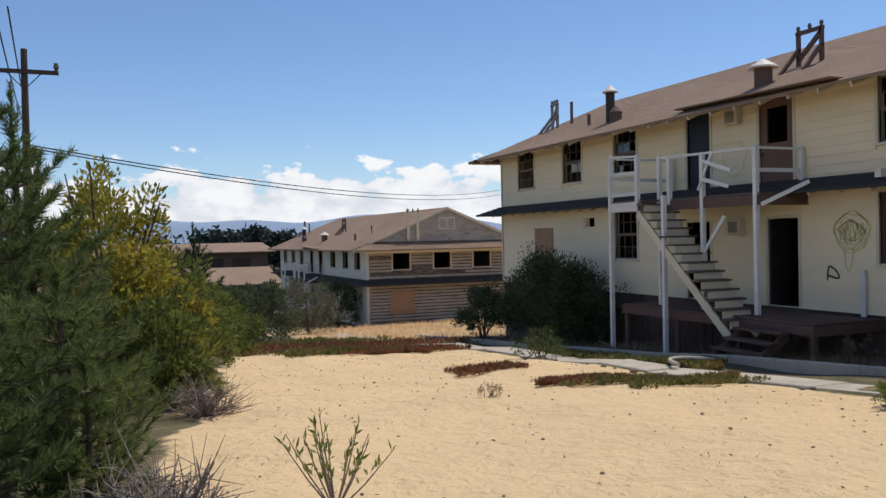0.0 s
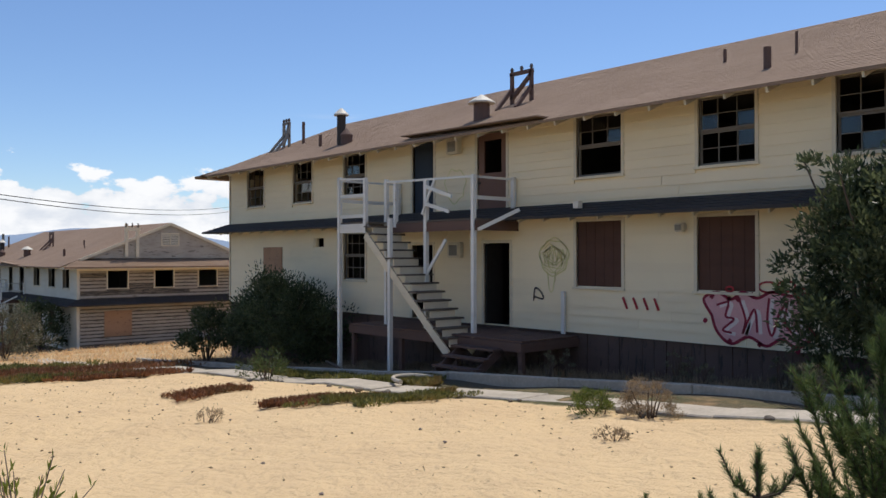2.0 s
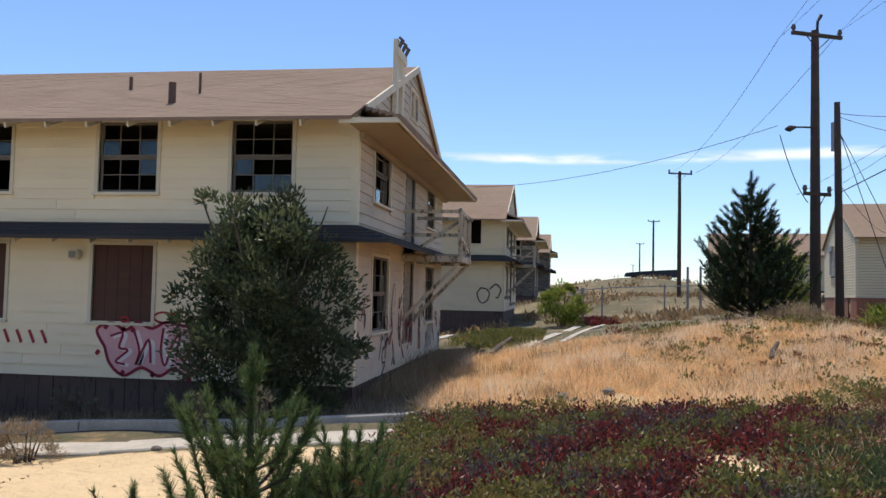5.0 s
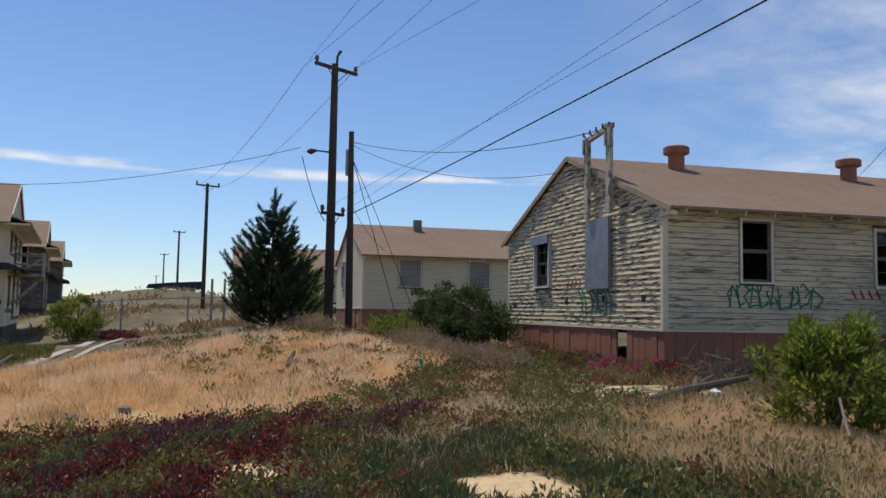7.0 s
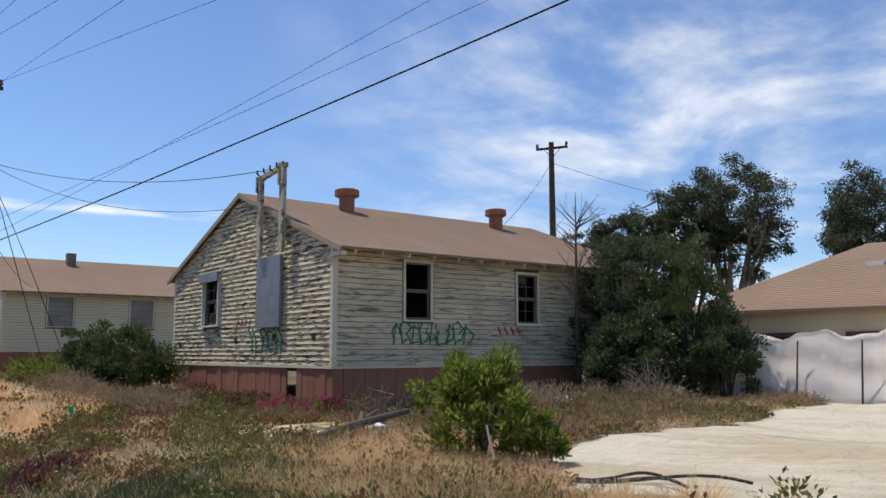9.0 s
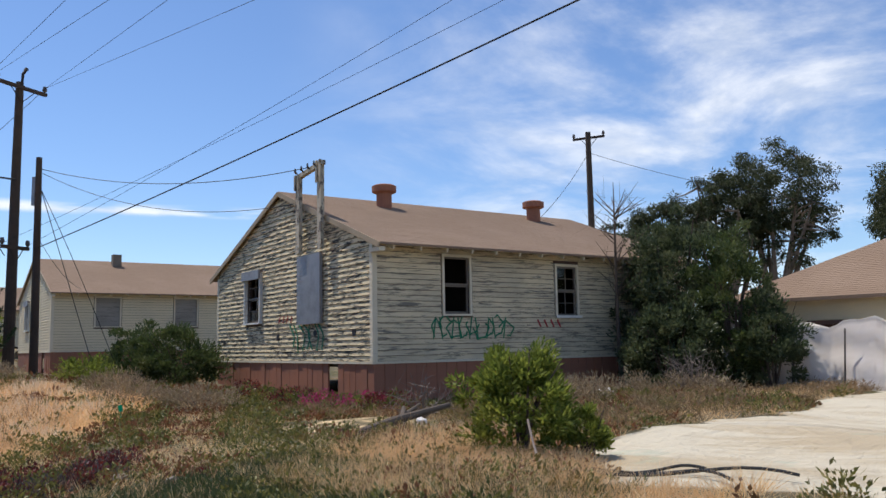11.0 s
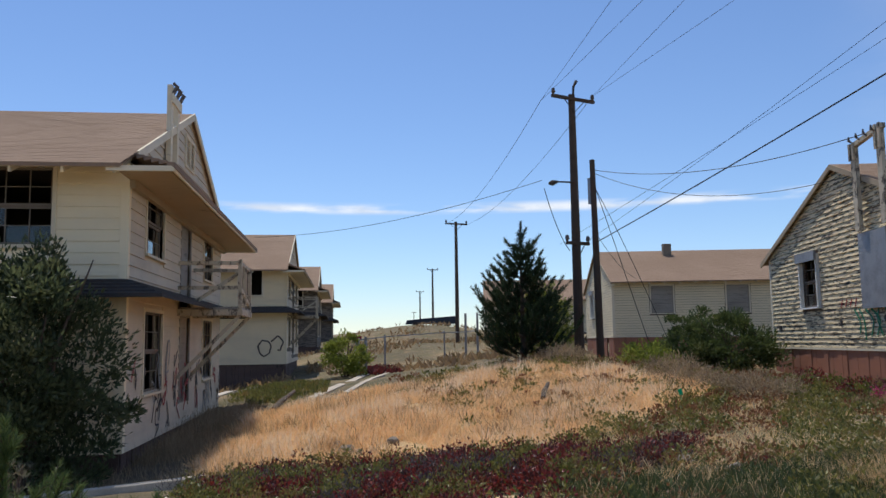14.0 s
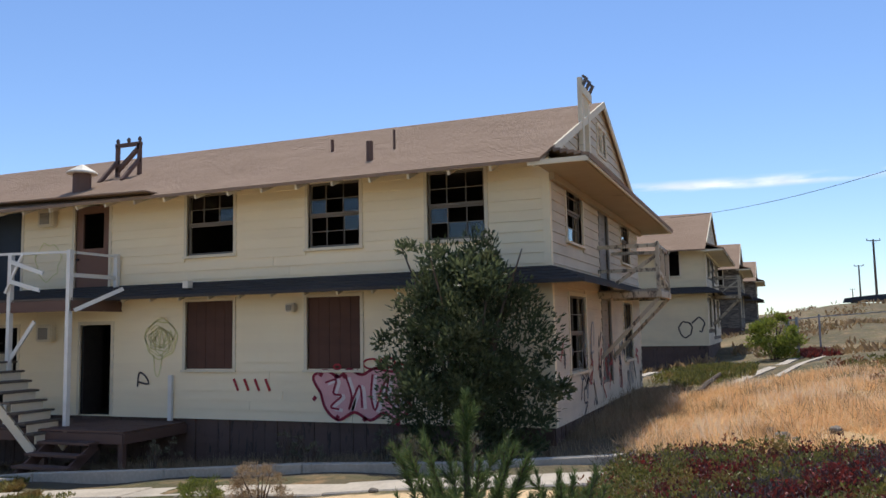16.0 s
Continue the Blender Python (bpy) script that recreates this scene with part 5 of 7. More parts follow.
# ---- poles and wires ----
def pole(x, y, h, r, label, arms=((-0.15, 1.15),), lean=(0, 0), base=None, turn=110, group="utility poles"):
    z = gz(x, y) if base is None else base
    ob = thing("utility_pole", (x, y, z), label, "utility pole", group, rz=turn)
    bm = B()
    tube(bm, [(0, 0, -0.4), (lean[0] * 0.5, lean[1] * 0.5, h * 0.5), (lean[0], lean[1], h)], [r, r * 0.85, r * 0.66], 12)
    part("shaft", bm, M_POLE, ob)
    for dz, half in arms:
        bm = B()
        zz = h + dz
        box(bm, lean[0] - half, lean[0] + half, lean[1] - 0.16, lean[1] - 0.05, zz - 0.06, zz + 0.06)
        arm = part("crossarm", bm, M_POLE, ob)
        for s in (-1, 1):
            bm = B()
            u = lean[0] + s * half * 0.93
            tube(bm, [(u, lean[1] - 0.1, zz + 0.06), (u, lean[1] - 0.1, zz + 0.16), (u, lean[1] - 0.1, zz + 0.3)], [0.03, 0.09, 0.06], 8)
            part("insulator", bm, M_INSUL, arm)
            bm = B()
            beam(bm, (lean[0] + s * half * 0.5, lean[1] - 0.17, zz - 0.05), (lean[0], lean[1] - 0.14, zz - 0.55), 0.025, 0.025)
            part("brace", bm, M_DARKMETAL, arm)
    return ob


P1 = pole(28.85, -19.62, 10.45, 0.2, "tall dark wooden pole with two crossarms", ((-0.2, 1.05), (-5.95, 0.55)), (0.0, 0.0), turn=-67, base=0.72)
bm = B()
tube(bm, [(0, -0.1, 10.3), (0.03, -0.1, 10.75), (0.18, -0.1, 11.0)], [0.05, 0.05, 0.07], 8)
part("top_bracket", bm, M_DARKMETAL, P1)
bm = B()
tube(bm, [(0, -0.1, 6.9), (-0.9, -0.1, 6.85)], [0.04, 0.03], 8)
part("lamp_arm", bm, M_DARKMETAL, P1)
bm = B()
tube(bm, [(-0.9, -0.1, 6.85), (-1.15, -0.1, 6.78), (-1.3, -0.1, 6.75)], [0.05, 0.12, 0.05], 8)
part("lamp_head", bm, M_DARKMETAL, P1)
P2 = pole(27.6, -20.06, 7.55, 0.15, "short dark wooden service pole", (), (0.1, 0), base=0.7)
bm = B()
box(bm, -0.1, 0.12, -0.3, -0.14, 5.9, 6.9)
part("switch_box", bm, M_GREYMETAL, P2)
for (x, y, h, r, b) in ((66.4, -20.0, 10.9, 0.18, 0.7), (137, -25.4, 10.6, 0.2, 3.3), (197, -28.6, 9.8, 0.2, 4.0), (330, -38, 8.8, 0.2, 4.7)):
    pole(x, y, h, r, "distant wooden utility pole with crossarm", ((-0.2, 1.0),), turn=-75, base=b)
pole(24.3, -47.4, 12.7, 0.22, "wooden utility pole with pale crossarm behind the house", ((-0.3, 0.9),), turn=20, base=0.45)
pole(-4.0, 17.25, 9.5, 0.14, "wooden utility pole above the pines", ((-0.7, 0.95),), turn=0, base=-2.0)


def wire(p, q, sag, r, name="cable", label="thin black overhead cable between poles", n=24):
    bm = B()
    p, q = Vector(p), Vector(q)
    pts = []
    for i in range(n + 1):
        f = i / n
        v = p.lerp(q, f)
        v.z -= sag * 4 * f * (1 - f)
        pts.append(v)
    tube(bm, pts, r, 5)
    o = part(name, bm, M_WIRE)
    return tagged(o, label, "cable", "overhead cables")


TOPL, TOPR = (29.25, -18.45, 11.0), (28.45, -20.35, 11.0)
wire((27.7, -20.0, 5.1), (1.34, -21.5, 7.55), 0.12, 0.018)
wire((28.7, -19.9, 5.2), (6.4, -24.8, 10.9), 0.15, 0.0065)
wire((28.9, -19.0, 5.2), (5.3, -26.2, 10.9), 0.15, 0.0065)
wire((27.7, -20.0, 7.9), (16.35, -23.4, 6.45), 0.5, 0.012)
wire((27.7, -20.0, 7.8), (17.4, -23.6, 5.6), 0.7, 0.010)
wire((28.3, -18.2, 7.6), (42.5, -5.9, 7.2), 0.5, 0.012)
wire(TOPL, (66.0, -19.2, 11.4), 0.8, 0.010)
wire(TOPR, (66.6, -21.0, 11.4), 0.8, 0.010)
wire((27.7, -20.0, 5.6), (38.5, -25.5, 4.6), 0.3, 0.010)
for q, a in (((17.15, -16.81, 9.21), TOPL), ((16.95, -17.41, 9.24), TOPL), ((16.52, -18.53, 9.29), TOPR), ((16.02, -19.62, 9.31), TOPR)):
    f = 1.0
    e = [-1.95 + (q[0] + 1.95) * f, -10.74 + (q[1] + 10.74) * f, 1.5 + (q[2] - 1.5) * f]
    wire(a, [a[i] + (e[i] - a[i]) * 1.6 for i in range(3)], 0.0, 0.006)
wire((27.6, -20.0, 7.4), (26.2, -21.6, 0.7), 0.0, 0.014, "guy_wire", "steel guy wire to the ground")
wire((27.6, -20.0, 7.3), (24.2, -21.6, 0.7), -0.2, 0.012, "guy_wire", "steel guy wire to the ground")
wire((28.4, -18.3, 7.3), (28.6, -19.3, 4.9), 0.3, 0.016)
wire((13.3, -50.0, 8.0), (24.3, -47.4, 12.0), 0.3, 0.012)
wire((18.5, -33.5, 5.0), (24.3, -47.4, 12.0), 0.5, 0.012)
for k in (0, 1):
    wire((-4.0 + 0.2 * k, 17.3, 4.6 - 0.12 * k), (38.7, 69.5, 6.6 - 0.5 * k), 1.0, 0.022)
for k in (-1, 1):
    wire((-4.0 + 0.08 * k, 17.25, 5.3), (-3.17 + 0.08 * k, 1.3, 4.6), 0.1, 0.012)


# ---- plants ----
def unit(v):
    return v / np.maximum(1e-9, np.linalg.norm(v, axis=-1, keepdims=True))


def leaf_mesh(name, pts, dirs, length, width, material, rng):
    """A small folded blade at each point."""
    n = len(pts)
    d = unit(dirs)
    s = unit(np.cross(d, rng.normal(size=(n, 3))))
    nrm = np.cross(d, s)
    ln = (length * rng.uniform(0.65, 1.25, n))[:, None]
    wd = (width * rng.uniform(0.7, 1.2, n))[:, None]
    v = np.stack([pts, pts + d * ln * 0.45 + s * wd * 0.5 + nrm * wd * 0.15, pts + d * ln, pts + d * ln * 0.45 - s * wd * 0.5 + nrm * wd * 0.15], 1).reshape(-1, 3)
    return raw(name, v, np.arange(4 * n).reshape(-1, 4), material)


def spike_mesh(name, pts, dirs, length, width, material, rng):
    """A thin pointed blade (one triangle) at each point."""
    n = len(pts)
    d = unit(dirs)
    s = unit(np.cross(d, rng.normal(size=(n, 3))))
    ln = (np.broadcast_to(length, (n,)) * rng.uniform(0.6, 1.3, n))[:, None]
    v = np.stack([pts - s * width / 2, pts + s * width / 2, pts + d * ln], 1).reshape(-1, 3)
    return raw(name, v, np.arange(3 * n).reshape(-1, 3), material)


def limbs(bm, rng, base, top_z, spread, n, r):
    """A short trunk that forks into n bent limbs; returns the points along them."""
    pts = []
    for i in range(n):
        a = 2 * math.pi * i / n + rng.uniform(-0.4, 0.4)
        q = np.array([math.cos(a) * spread[0] * rng.uniform(0.3, 0.9), math.sin(a) * spread[1] * rng.uniform(0.3, 0.9), top_z * rng.uniform(0.6, 0.95)])
        b0 = np.array([rng.uniform(-0.1, 0.1), rng.uniform(-0.1, 0.1), -0.15])
        mid = b0 * 0.5 + q * 0.5 + np.array([0, 0, 0.12 * top_z])
        tube(bm, [tuple(b0), tuple(mid), tuple(q)], [r, r * 0.6, r * 0.2], 6)
        pts += [mid, q]
    return pts


def bush(x, y, r, h, label, material, n=5000, leaf=(0.07, 0.03), seed=0, clumps=70, name="shrub", low=0.05, z=None, group="", bark=None, droop=0.0, ragged=0.0):
    rng = np.random.default_rng(seed)
    rx, ry = r if hasattr(r, "__len__") else (r, r)
    ob = thing(name, (x, y, gz(x, y) if z is None else z), label, "shrub" if name == "shrub" else "tree", group)
    bm = B()
    limbs(bm, rng, (0, 0, 0), h, (rx, ry), 8, 0.01 + 0.010 * h)
    part("stem", bm, bark or M_BARK, ob)
    u = unit(rng.normal(size=(clumps, 3)))
    u[:, 2] = np.abs(u[:, 2]) * 1.3 - 0.35
    rad = rng.uniform(0.5, 1.0, clumps)[:, None] ** 0.6
    c = u * rad * np.array([rx, ry, h * 0.55]) * np.where(rng.random((clumps, 1)) < 0.15, 1.12, 0.92)
    c = c * np.clip(1 + ragged * (np.sin(3.1 * np.arctan2(u[:, 1], u[:, 0]) + 2.3 * u[:, 2])[:, None] - 0.25) * rng.uniform(0.2, 1.0, (clumps, 1)), 0.5, 1.06)
    c[:, 2] += h * 0.47
    skirt_ = rng.random(clumps) < 0.3
    c[skirt_, 2] = rng.uniform(0.08, 0.4, skirt_.sum()) * h
    c[:, 2] = np.maximum(c[:, 2], low * h + 0.1 * rng.random(clumps))
    size = rng.uniform(0.10, 0.26, clumps) * (rx + ry) / 2 * 1.15
    w = rng.integers(0, clumps, n)
    off = rng.normal(size=(n, 3))
    off = unit(off) * (rng.random((n, 1)) ** 0.5)
    p = c[w] + off * size[w][:, None] * np.array([1, 1, 0.8])
    d = off * 0.9 + rng.normal(size=(n, 3)) * 0.5 + np.array([0, 0, 0.55 - droop]) + u[w] * 0.4
    part("foliage", leaf_mesh("foliage", p, d, leaf[0], leaf[1], material, rng), None, ob)
    return ob


def pine(x, y, h, r, label, material, seed, whorls=7, per=6, needle=0.09, width=0.006, z=None, lift=0.8, bare=0.08, taper=0.8, side=4, dense=300, leader=0.45, crown=0.86, group="pines"):
    """A trunk with whorls of upswept branches; needles stand round every shoot like a bottle brush."""
    rng = np.random.default_rng(seed)
    ob = thing("pine_tree", (x, y, gz(x, y) if z is None else z), label, "pine tree", group)
    bm = B()
    tube(bm, [(0, 0, -0.2), (0.015 * h, 0, h * 0.5), (0.0, 0.01 * h, h * 0.98)], [0.022 * h + 0.01, 0.014 * h + 0.006, 0.006], 8)
    part("trunk", bm, M_BARK, ob)
    bb = B()
    P, Dn, Ln = [], [], []

    def shoot(a, b, thick=1.0):
        """Needles round the line from a to b, shorter at the tip."""
        ax = b - a
        k = max(12, int(dense * np.linalg.norm(ax)))
        f = rng.random(k)
        rad = unit(np.cross(unit(ax[None, :]), rng.normal(size=(k, 3))))
        P.append(a + ax * f[:, None] + rad * 0.004)
        lean = rng.uniform(0.45, 0.95, k)[:, None] * (1 - 0.35 * f[:, None])
        Dn.append(unit(ax[None, :]) * (1 - 0.4 * lean) + rad * lean + rng.normal(size=(k, 3)) * 0.1)
        Ln.append(needle * thick * (1 - 0.35 * f))

    up = np.array([0, 0, 1.0])
    for i in range(whorls):
        f = bare + (crown - bare) * (i + rng.uniform(-0.2, 0.2)) / whorls
        ln = r * (1 - f) ** taper * rng.uniform(0.9, 1.1) + 0.06 * r
        for j in range(per):
            a = 2 * math.pi * (j + 0.5 * (i % 2)) / per + rng.uniform(-0.35, 0.35)
            L = ln * rng.uniform(0.6, 1.15)
            d0 = np.array([math.cos(a), math.sin(a), 0.0])
            s = up * max(0.05, f * h)
            m = s + d0 * L * 0.6 + up * L * lift * 0.22
            e = m + d0 * L * 0.4 + up * L * lift * rng.uniform(0.35, 0.7)
            tube(bb, [tuple(s), tuple(m), tuple(e)], [0.008 + 0.012 * L, 0.005 + 0.006 * L, 0.003], 5)
            shoot(m, e)
            shoot(s + (m - s) * 0.5, m, 0.9)
            lat = np.cross(d0, up)
            for q in range(side):
                t0 = rng.uniform(0.35, 0.98)
                b = s + (m - s) * (t0 / 0.6) if t0 < 0.6 else m + (e - m) * ((t0 - 0.6) / 0.4)
                sgn = 1 if q % 2 else -1
                t = b + (d0 * 0.45 + lat * sgn * rng.uniform(0.2, 0.7) + up * lift * rng.uniform(0.4, 0.9)) * L * rng.uniform(0.22, 0.42)
                tube(bb, [tuple(b), tuple(t)], [0.005 + 0.003 * L, 0.002], 4)
                shoot(b, t)
    shoot(up * h * (1 - leader), up * h * 1.02)
    shoot(up * h * (1 - leader * 0.5), up * h * 1.03)
    for q in range(4):
        b = up * h * rng.uniform(0.82, 0.9)
        a = rng.uniform(0, 6.28)
        shoot(b, b + np.array([math.cos(a) * 0.05, math.sin(a) * 0.05, 0.1]) * h * rng.uniform(0.7, 1.1))
    part("branch", bb, M_BARK, ob)
    part("foliage", spike_mesh("needles", np.concatenate(P), np.concatenate(Dn), np.concatenate(Ln), width, material, rng), None, ob)
    return ob


def dead_shrub(x, y, r, h, seed, label, n=60, z=None):
    rng = np.random.default_rng(seed)
    ob = thing("dead_shrub", (x, y, gz(x, y) if z is None else z), label, "dead shrub", "dead shrubs")
    bm = B()
    for i in range(n):
        a, e = rng.uniform(0, 2 * math.pi), rng.uniform(0.1, 1.3)
        q = np.array([math.cos(a) * math.cos(e) * r, math.sin(a) * math.cos(e) * r, math.sin(e) * h]) * rng.uniform(0.6, 1.05)
        m = q * 0.5 + rng.normal(size=3) * 0.08 * r
        tube(bm, [(0, 0, -0.02), tuple(m), tuple(q)], [0.012 + 0.006 * r, 0.008, 0.004], 4)
        for _ in range(4):
            t = m + (q - m) * rng.uniform(0.1, 0.9)
            s = t + rng.normal(size=3) * 0.22 * r + np.array([0, 0, 0.05])
            tube(bm, [tuple(t), tuple(s)], [0.005, 0.002], 3)
    part("branch", bm, M_TWIG, ob)
    return ob


def tall_tree(x, y, h, crown, label, material, seed, n=9000, leaf=(0.3, 0.1), z=None, group="trees", lean=(0, 0), clumps=70):
    """A tapered trunk that forks into limbs, and a crown of separate leafy clumps with gaps."""
    rng = np.random.default_rng(seed)
    ob = thing("tree", (x, y, gz(x, y) if z is None else z), label, "tree", group)
    bm = B()
    tips = []
    for i in range(9):
        a = 2 * math.pi * i / 9 + rng.uniform(-0.3, 0.3)
        q = np.array([math.cos(a) * crown[0] * rng.uniform(0.35, 0.85) + lean[0], math.sin(a) * crown[1] * rng.uniform(0.35, 0.85) + lean[1], h * rng.uniform(0.66, 0.97)])
        f = np.array([lean[0] * 0.25, lean[1] * 0.25, h * rng.uniform(0.15, 0.35)])
        m = (f + q) / 2 + np.array([0, 0, -0.04 * h])
        tube(bm, [(0, 0, -0.3), tuple(f), tuple(m), tuple(q)], [0.025 * h, 0.018 * h, 0.010 * h, 0.003 * h], 7)
        for _ in range(6):
            b = m + (q - m) * rng.uniform(0.1, 1.0)
            t = b + rng.normal(size=3) * np.array([crown[0], crown[1], crown[2]]) * 0.3
            tube(bm, [tuple(b), tuple((b + t) / 2 + rng.normal(size=3) * 0.15), tuple(t)], [0.006 * h, 0.004 * h, 0.0015 * h], 5)
            tips.append(t)
        tips.append(q)
    part("trunk", bm, M_EUCBARK, ob)
    tips = np.array(tips)
    extra = unit(rng.normal(size=(clumps, 3))) * rng.uniform(0.6, 1.0, (clumps, 1)) * np.array(crown) + np.array([lean[0], lean[1], h - crown[2]])
    c = np.concatenate([tips, extra])
    size = rng.uniform(0.14, 0.30, len(c)) * crown[2] * 0.8
    w = rng.integers(0, len(c), n)
    off = unit(rng.normal(size=(n, 3))) * rng.random((n, 1)) ** 0.5
    p = c[w] + off * size[w][:, None] * np.array([1.2, 1.2, 0.75])
    d = off * 0.6 + rng.normal(size=(n, 3)) * 0.6 + np.array([0, 0, -0.5])
    part("crown", leaf_mesh("crown", p, d, leaf[0], leaf[1], material, rng), None, ob)
    return ob


# the stand of pines and shrubs beside the sand
pine(-2.4, -3.6, 1.95, 0.95, "bushy green pine with long needles", M_YPINE, 31, 7, 8, needle=0.12, width=0.010, lift=0.7, side=4, dense=230)
pine(-2.2, -4.4, 1.3, 0.5, "low bushy pine at the edge of sand", M_YPINE, 32, 6, 8, needle=0.11, width=0.009, lift=0.7, side=4, dense=230)
pine(-3.0, 0.25, 4.1, 1.3, "dark green pine with upright candle shoots", M_PINE, 33, 11, 8, needle=0.15, width=0.014, lift=0.9, side=5, dense=170)
pine(-3.15, -2.5, 3.9, 1.15, "tall pine behind the low pines", M_PINE, 34, 10, 8, needle=0.13, width=0.012, lift=0.85, side=4, dense=200)
pine(-2.7, -1.8, 2.6, 1.0, "mid-height pine with dense needles", M_PINE, 35, 8, 8, needle=0.13, width=0.012, lift=0.8, side=4, dense=210)
pine(-2.85, -4.7, 1.8, 0.75, "dense young pine beside the path", M_PINE, 36, 7, 8, needle=0.12, width=0.010, lift=0.7, side=4, dense=230)
bush(-1.95, 4.3, (1.25, 1.5), 4.1, "tall yellow-green leafy shrub", M_YSHRUB, 9000, (0.14, 0.06), 41, 120, ragged=0.3)
bush(-1.25, 4.9, (1.05, 1.1), 2.5, "rounded yellow-green shrub beside the sand", M_YSHRUB, 6500, (0.13, 0.055), 42, 90, ragged=0.3)
bush(-0.75, 7.4, (1.25, 1.3), 2.6, "olive green shrub at the edge of sand", M_SHRUB, 6500, (0.13, 0.055), 43, 90, ragged=0.3)
bush(-1.15, 2.6, (0.75, 0.9), 1.8, "bright green leafy shrub over dead twigs", M_SHRUB, 5500, (0.11, 0.05), 44, 80, ragged=0.3)
bush(0.3, 11.0, (1.1, 1.3), 2.1, "dense olive shrub in the row", M_SHRUB, 6000, (0.10, 0.05), 45, 80)
bush(1.4, 15.0, (1.2, 1.2), 1.7, "low green shrub at the far edge of sand", M_SHRUB, 5000, (0.11, 0.05), 46, 70)
pine(0.7, 16.2, 4.1, 1.2, "slender dark young conifer", M_DPINE, 47, 11, 6, needle=0.2, width=0.02, lift=0.9, dense=90)
bush(2.2, 20.5, (1.5, 1.5), 2.4, "dark green shrub near the far barracks", M_DARKLEAF, 5000, (0.16, 0.07), 48, 70)
bush(4.4, 27.0, (2.0, 2.0), 2.8, "dark dense shrub by the far barracks", M_DARKLEAF, 5000, (0.18, 0.08), 49, 70)
bush(7.6, 30.0, (1.8, 1.6), 2.6, "pale grey-green shrub before the far barracks", M_GREYSHRUB, 6000, (0.14, 0.05), 50, 80)
bush(11.8, 40.0, (1.5, 2.8), 2.9, "dark shrub against the far barracks", M_DARKLEAF, 5000, (0.18, 0.08), 51, 70)
dead_shrub(-1.8, -5.5, 0.6, 0.6, 52, "grey leafless shrub at the edge of sand", 110)
dead_shrub(-0.75, 1.2, 0.7, 0.45, 53, "heap of dry grey twigs on sand", 90)
bush(-2.0, -6.1, (0.5, 0.4), 0.38, "low green and rust shrub", M_YSHRUB, 2600, (0.05, 0.025), 54, 50)
bush(-1.25, -5.75, (0.5, 0.3), 0.3, "low green ground shrub", M_SHRUB, 1800, (0.05, 0.025), 55, 40)


def sprig(x, y, h, seed, label):
    """A young plant of upright stems with long leaves."""
    rng = np.random.default_rng(seed)
    ob = thing("young_plant", (x, y, gz(x, y)), label, "plant")
    bm = B()
    P, Dn = [], []
    for i in range(13):
        a = rng.uniform(0, 2 * math.pi)
        q = np.array([math.cos(a) * h * rng.uniform(0.1, 0.75), math.sin(a) * h * rng.uniform(0.1, 0.75), h * rng.uniform(0.6, 1.05)])
        tube(bm, [(0, 0, -0.03), tuple(q * 0.5 + np.array([0, 0, -0.04])), tuple(q)], [0.008, 0.006, 0.003], 5)
        for _ in range(11):
            f = rng.uniform(0.35, 1.0)
            P.append(q * f)
            Dn.append(rng.normal(size=3) * 0.5 + q / h * 0.6 + np.array([0, 0, 0.5]))
    part("stem", bm, M_TWIG, ob)
    part("foliage", leaf_mesh("foliage", np.array(P), np.array(Dn), 0.085, 0.024, M_BRIGHT, rng), None, ob)


sprig(-0.55, -4.9, 0.68, 56, "young plant with long yellow-green leaves in sand")
pine(2.12, -9.17, 1.34, 0.44, "young green pine in front of the walkway", M_CANDLE, 57, 6, 6, needle=0.075, width=0.0055, lift=1.5, bare=0.12, taper=0.5, side=3, dense=700, leader=0.55, crown=0.62)
pine(2.3, -9.62, 0.88, 0.34, "low spreading young pine", M_CANDLE, 59, 5, 6, needle=0.07, width=0.0055, lift=1.7, bare=0.1, taper=0.5, side=3, dense=560, leader=0.5)
pine(1.9, -8.66, 0.74, 0.3, "small pine sapling beside the taller one", M_CANDLE, 58, 4, 5, needle=0.06, width=0.0042, lift=1.3, bare=0.1, taper=0.6, side=2, dense=560, leader=0.6)
for k, (x, y, h) in enumerate(((1.6, -8.2, 0.5), (1.68, -8.3, 0.46), (1.76, -8.42, 0.5))):
    pine(x, y, h, 0.16, "small pine seedling in the sand", M_CANDLE, 600 + k, 3, 4, needle=0.055, width=0.0042, lift=1.4, bare=0.2, side=1, dense=560, leader=0.7)

# shrubs by the buildings
bush(11.4, -5.8, (1.3, 1.55), 4.2, "large dark green shrub against the barracks corner", M_DARKLEAF, 24000, (0.12, 0.045), 61, 210, low=0.08, z=-0.85, ragged=0.35)
bush(11.6, 12.6, (1.1, 3.1), 2.9, "wide dark shrub against the barracks wall", M_DARKLEAF, 22000, (0.13, 0.05), 62, 190, z=-2.0)
bush(10.6, 15.8, (0.9, 1.4), 2.0, "dark straggling shrub by the barracks", M_DARKLEAF, 4500, (0.13, 0.05), 63, 60, z=-2.2)
bush(8.0, 7.2, (0.6, 0.7), 0.75, "green weeds growing over the walkway", M_DSHRUB, 900, (0.11, 0.03), 64, 40, ragged=0.4)
bush(4.12, -17.75, (0.68, 0.66), 1.22, "rounded yellow-green shrub beside the slab", M_BRIGHT, 9000, (0.085, 0.032), 65, 85, low=0.12, ragged=0.3)
bush(3.6, -18.2, (0.3, 0.3), 0.6, "low shoot of yellow-green leaves", M_BRIGHT, 2000, (0.075, 0.03), 66, 40)
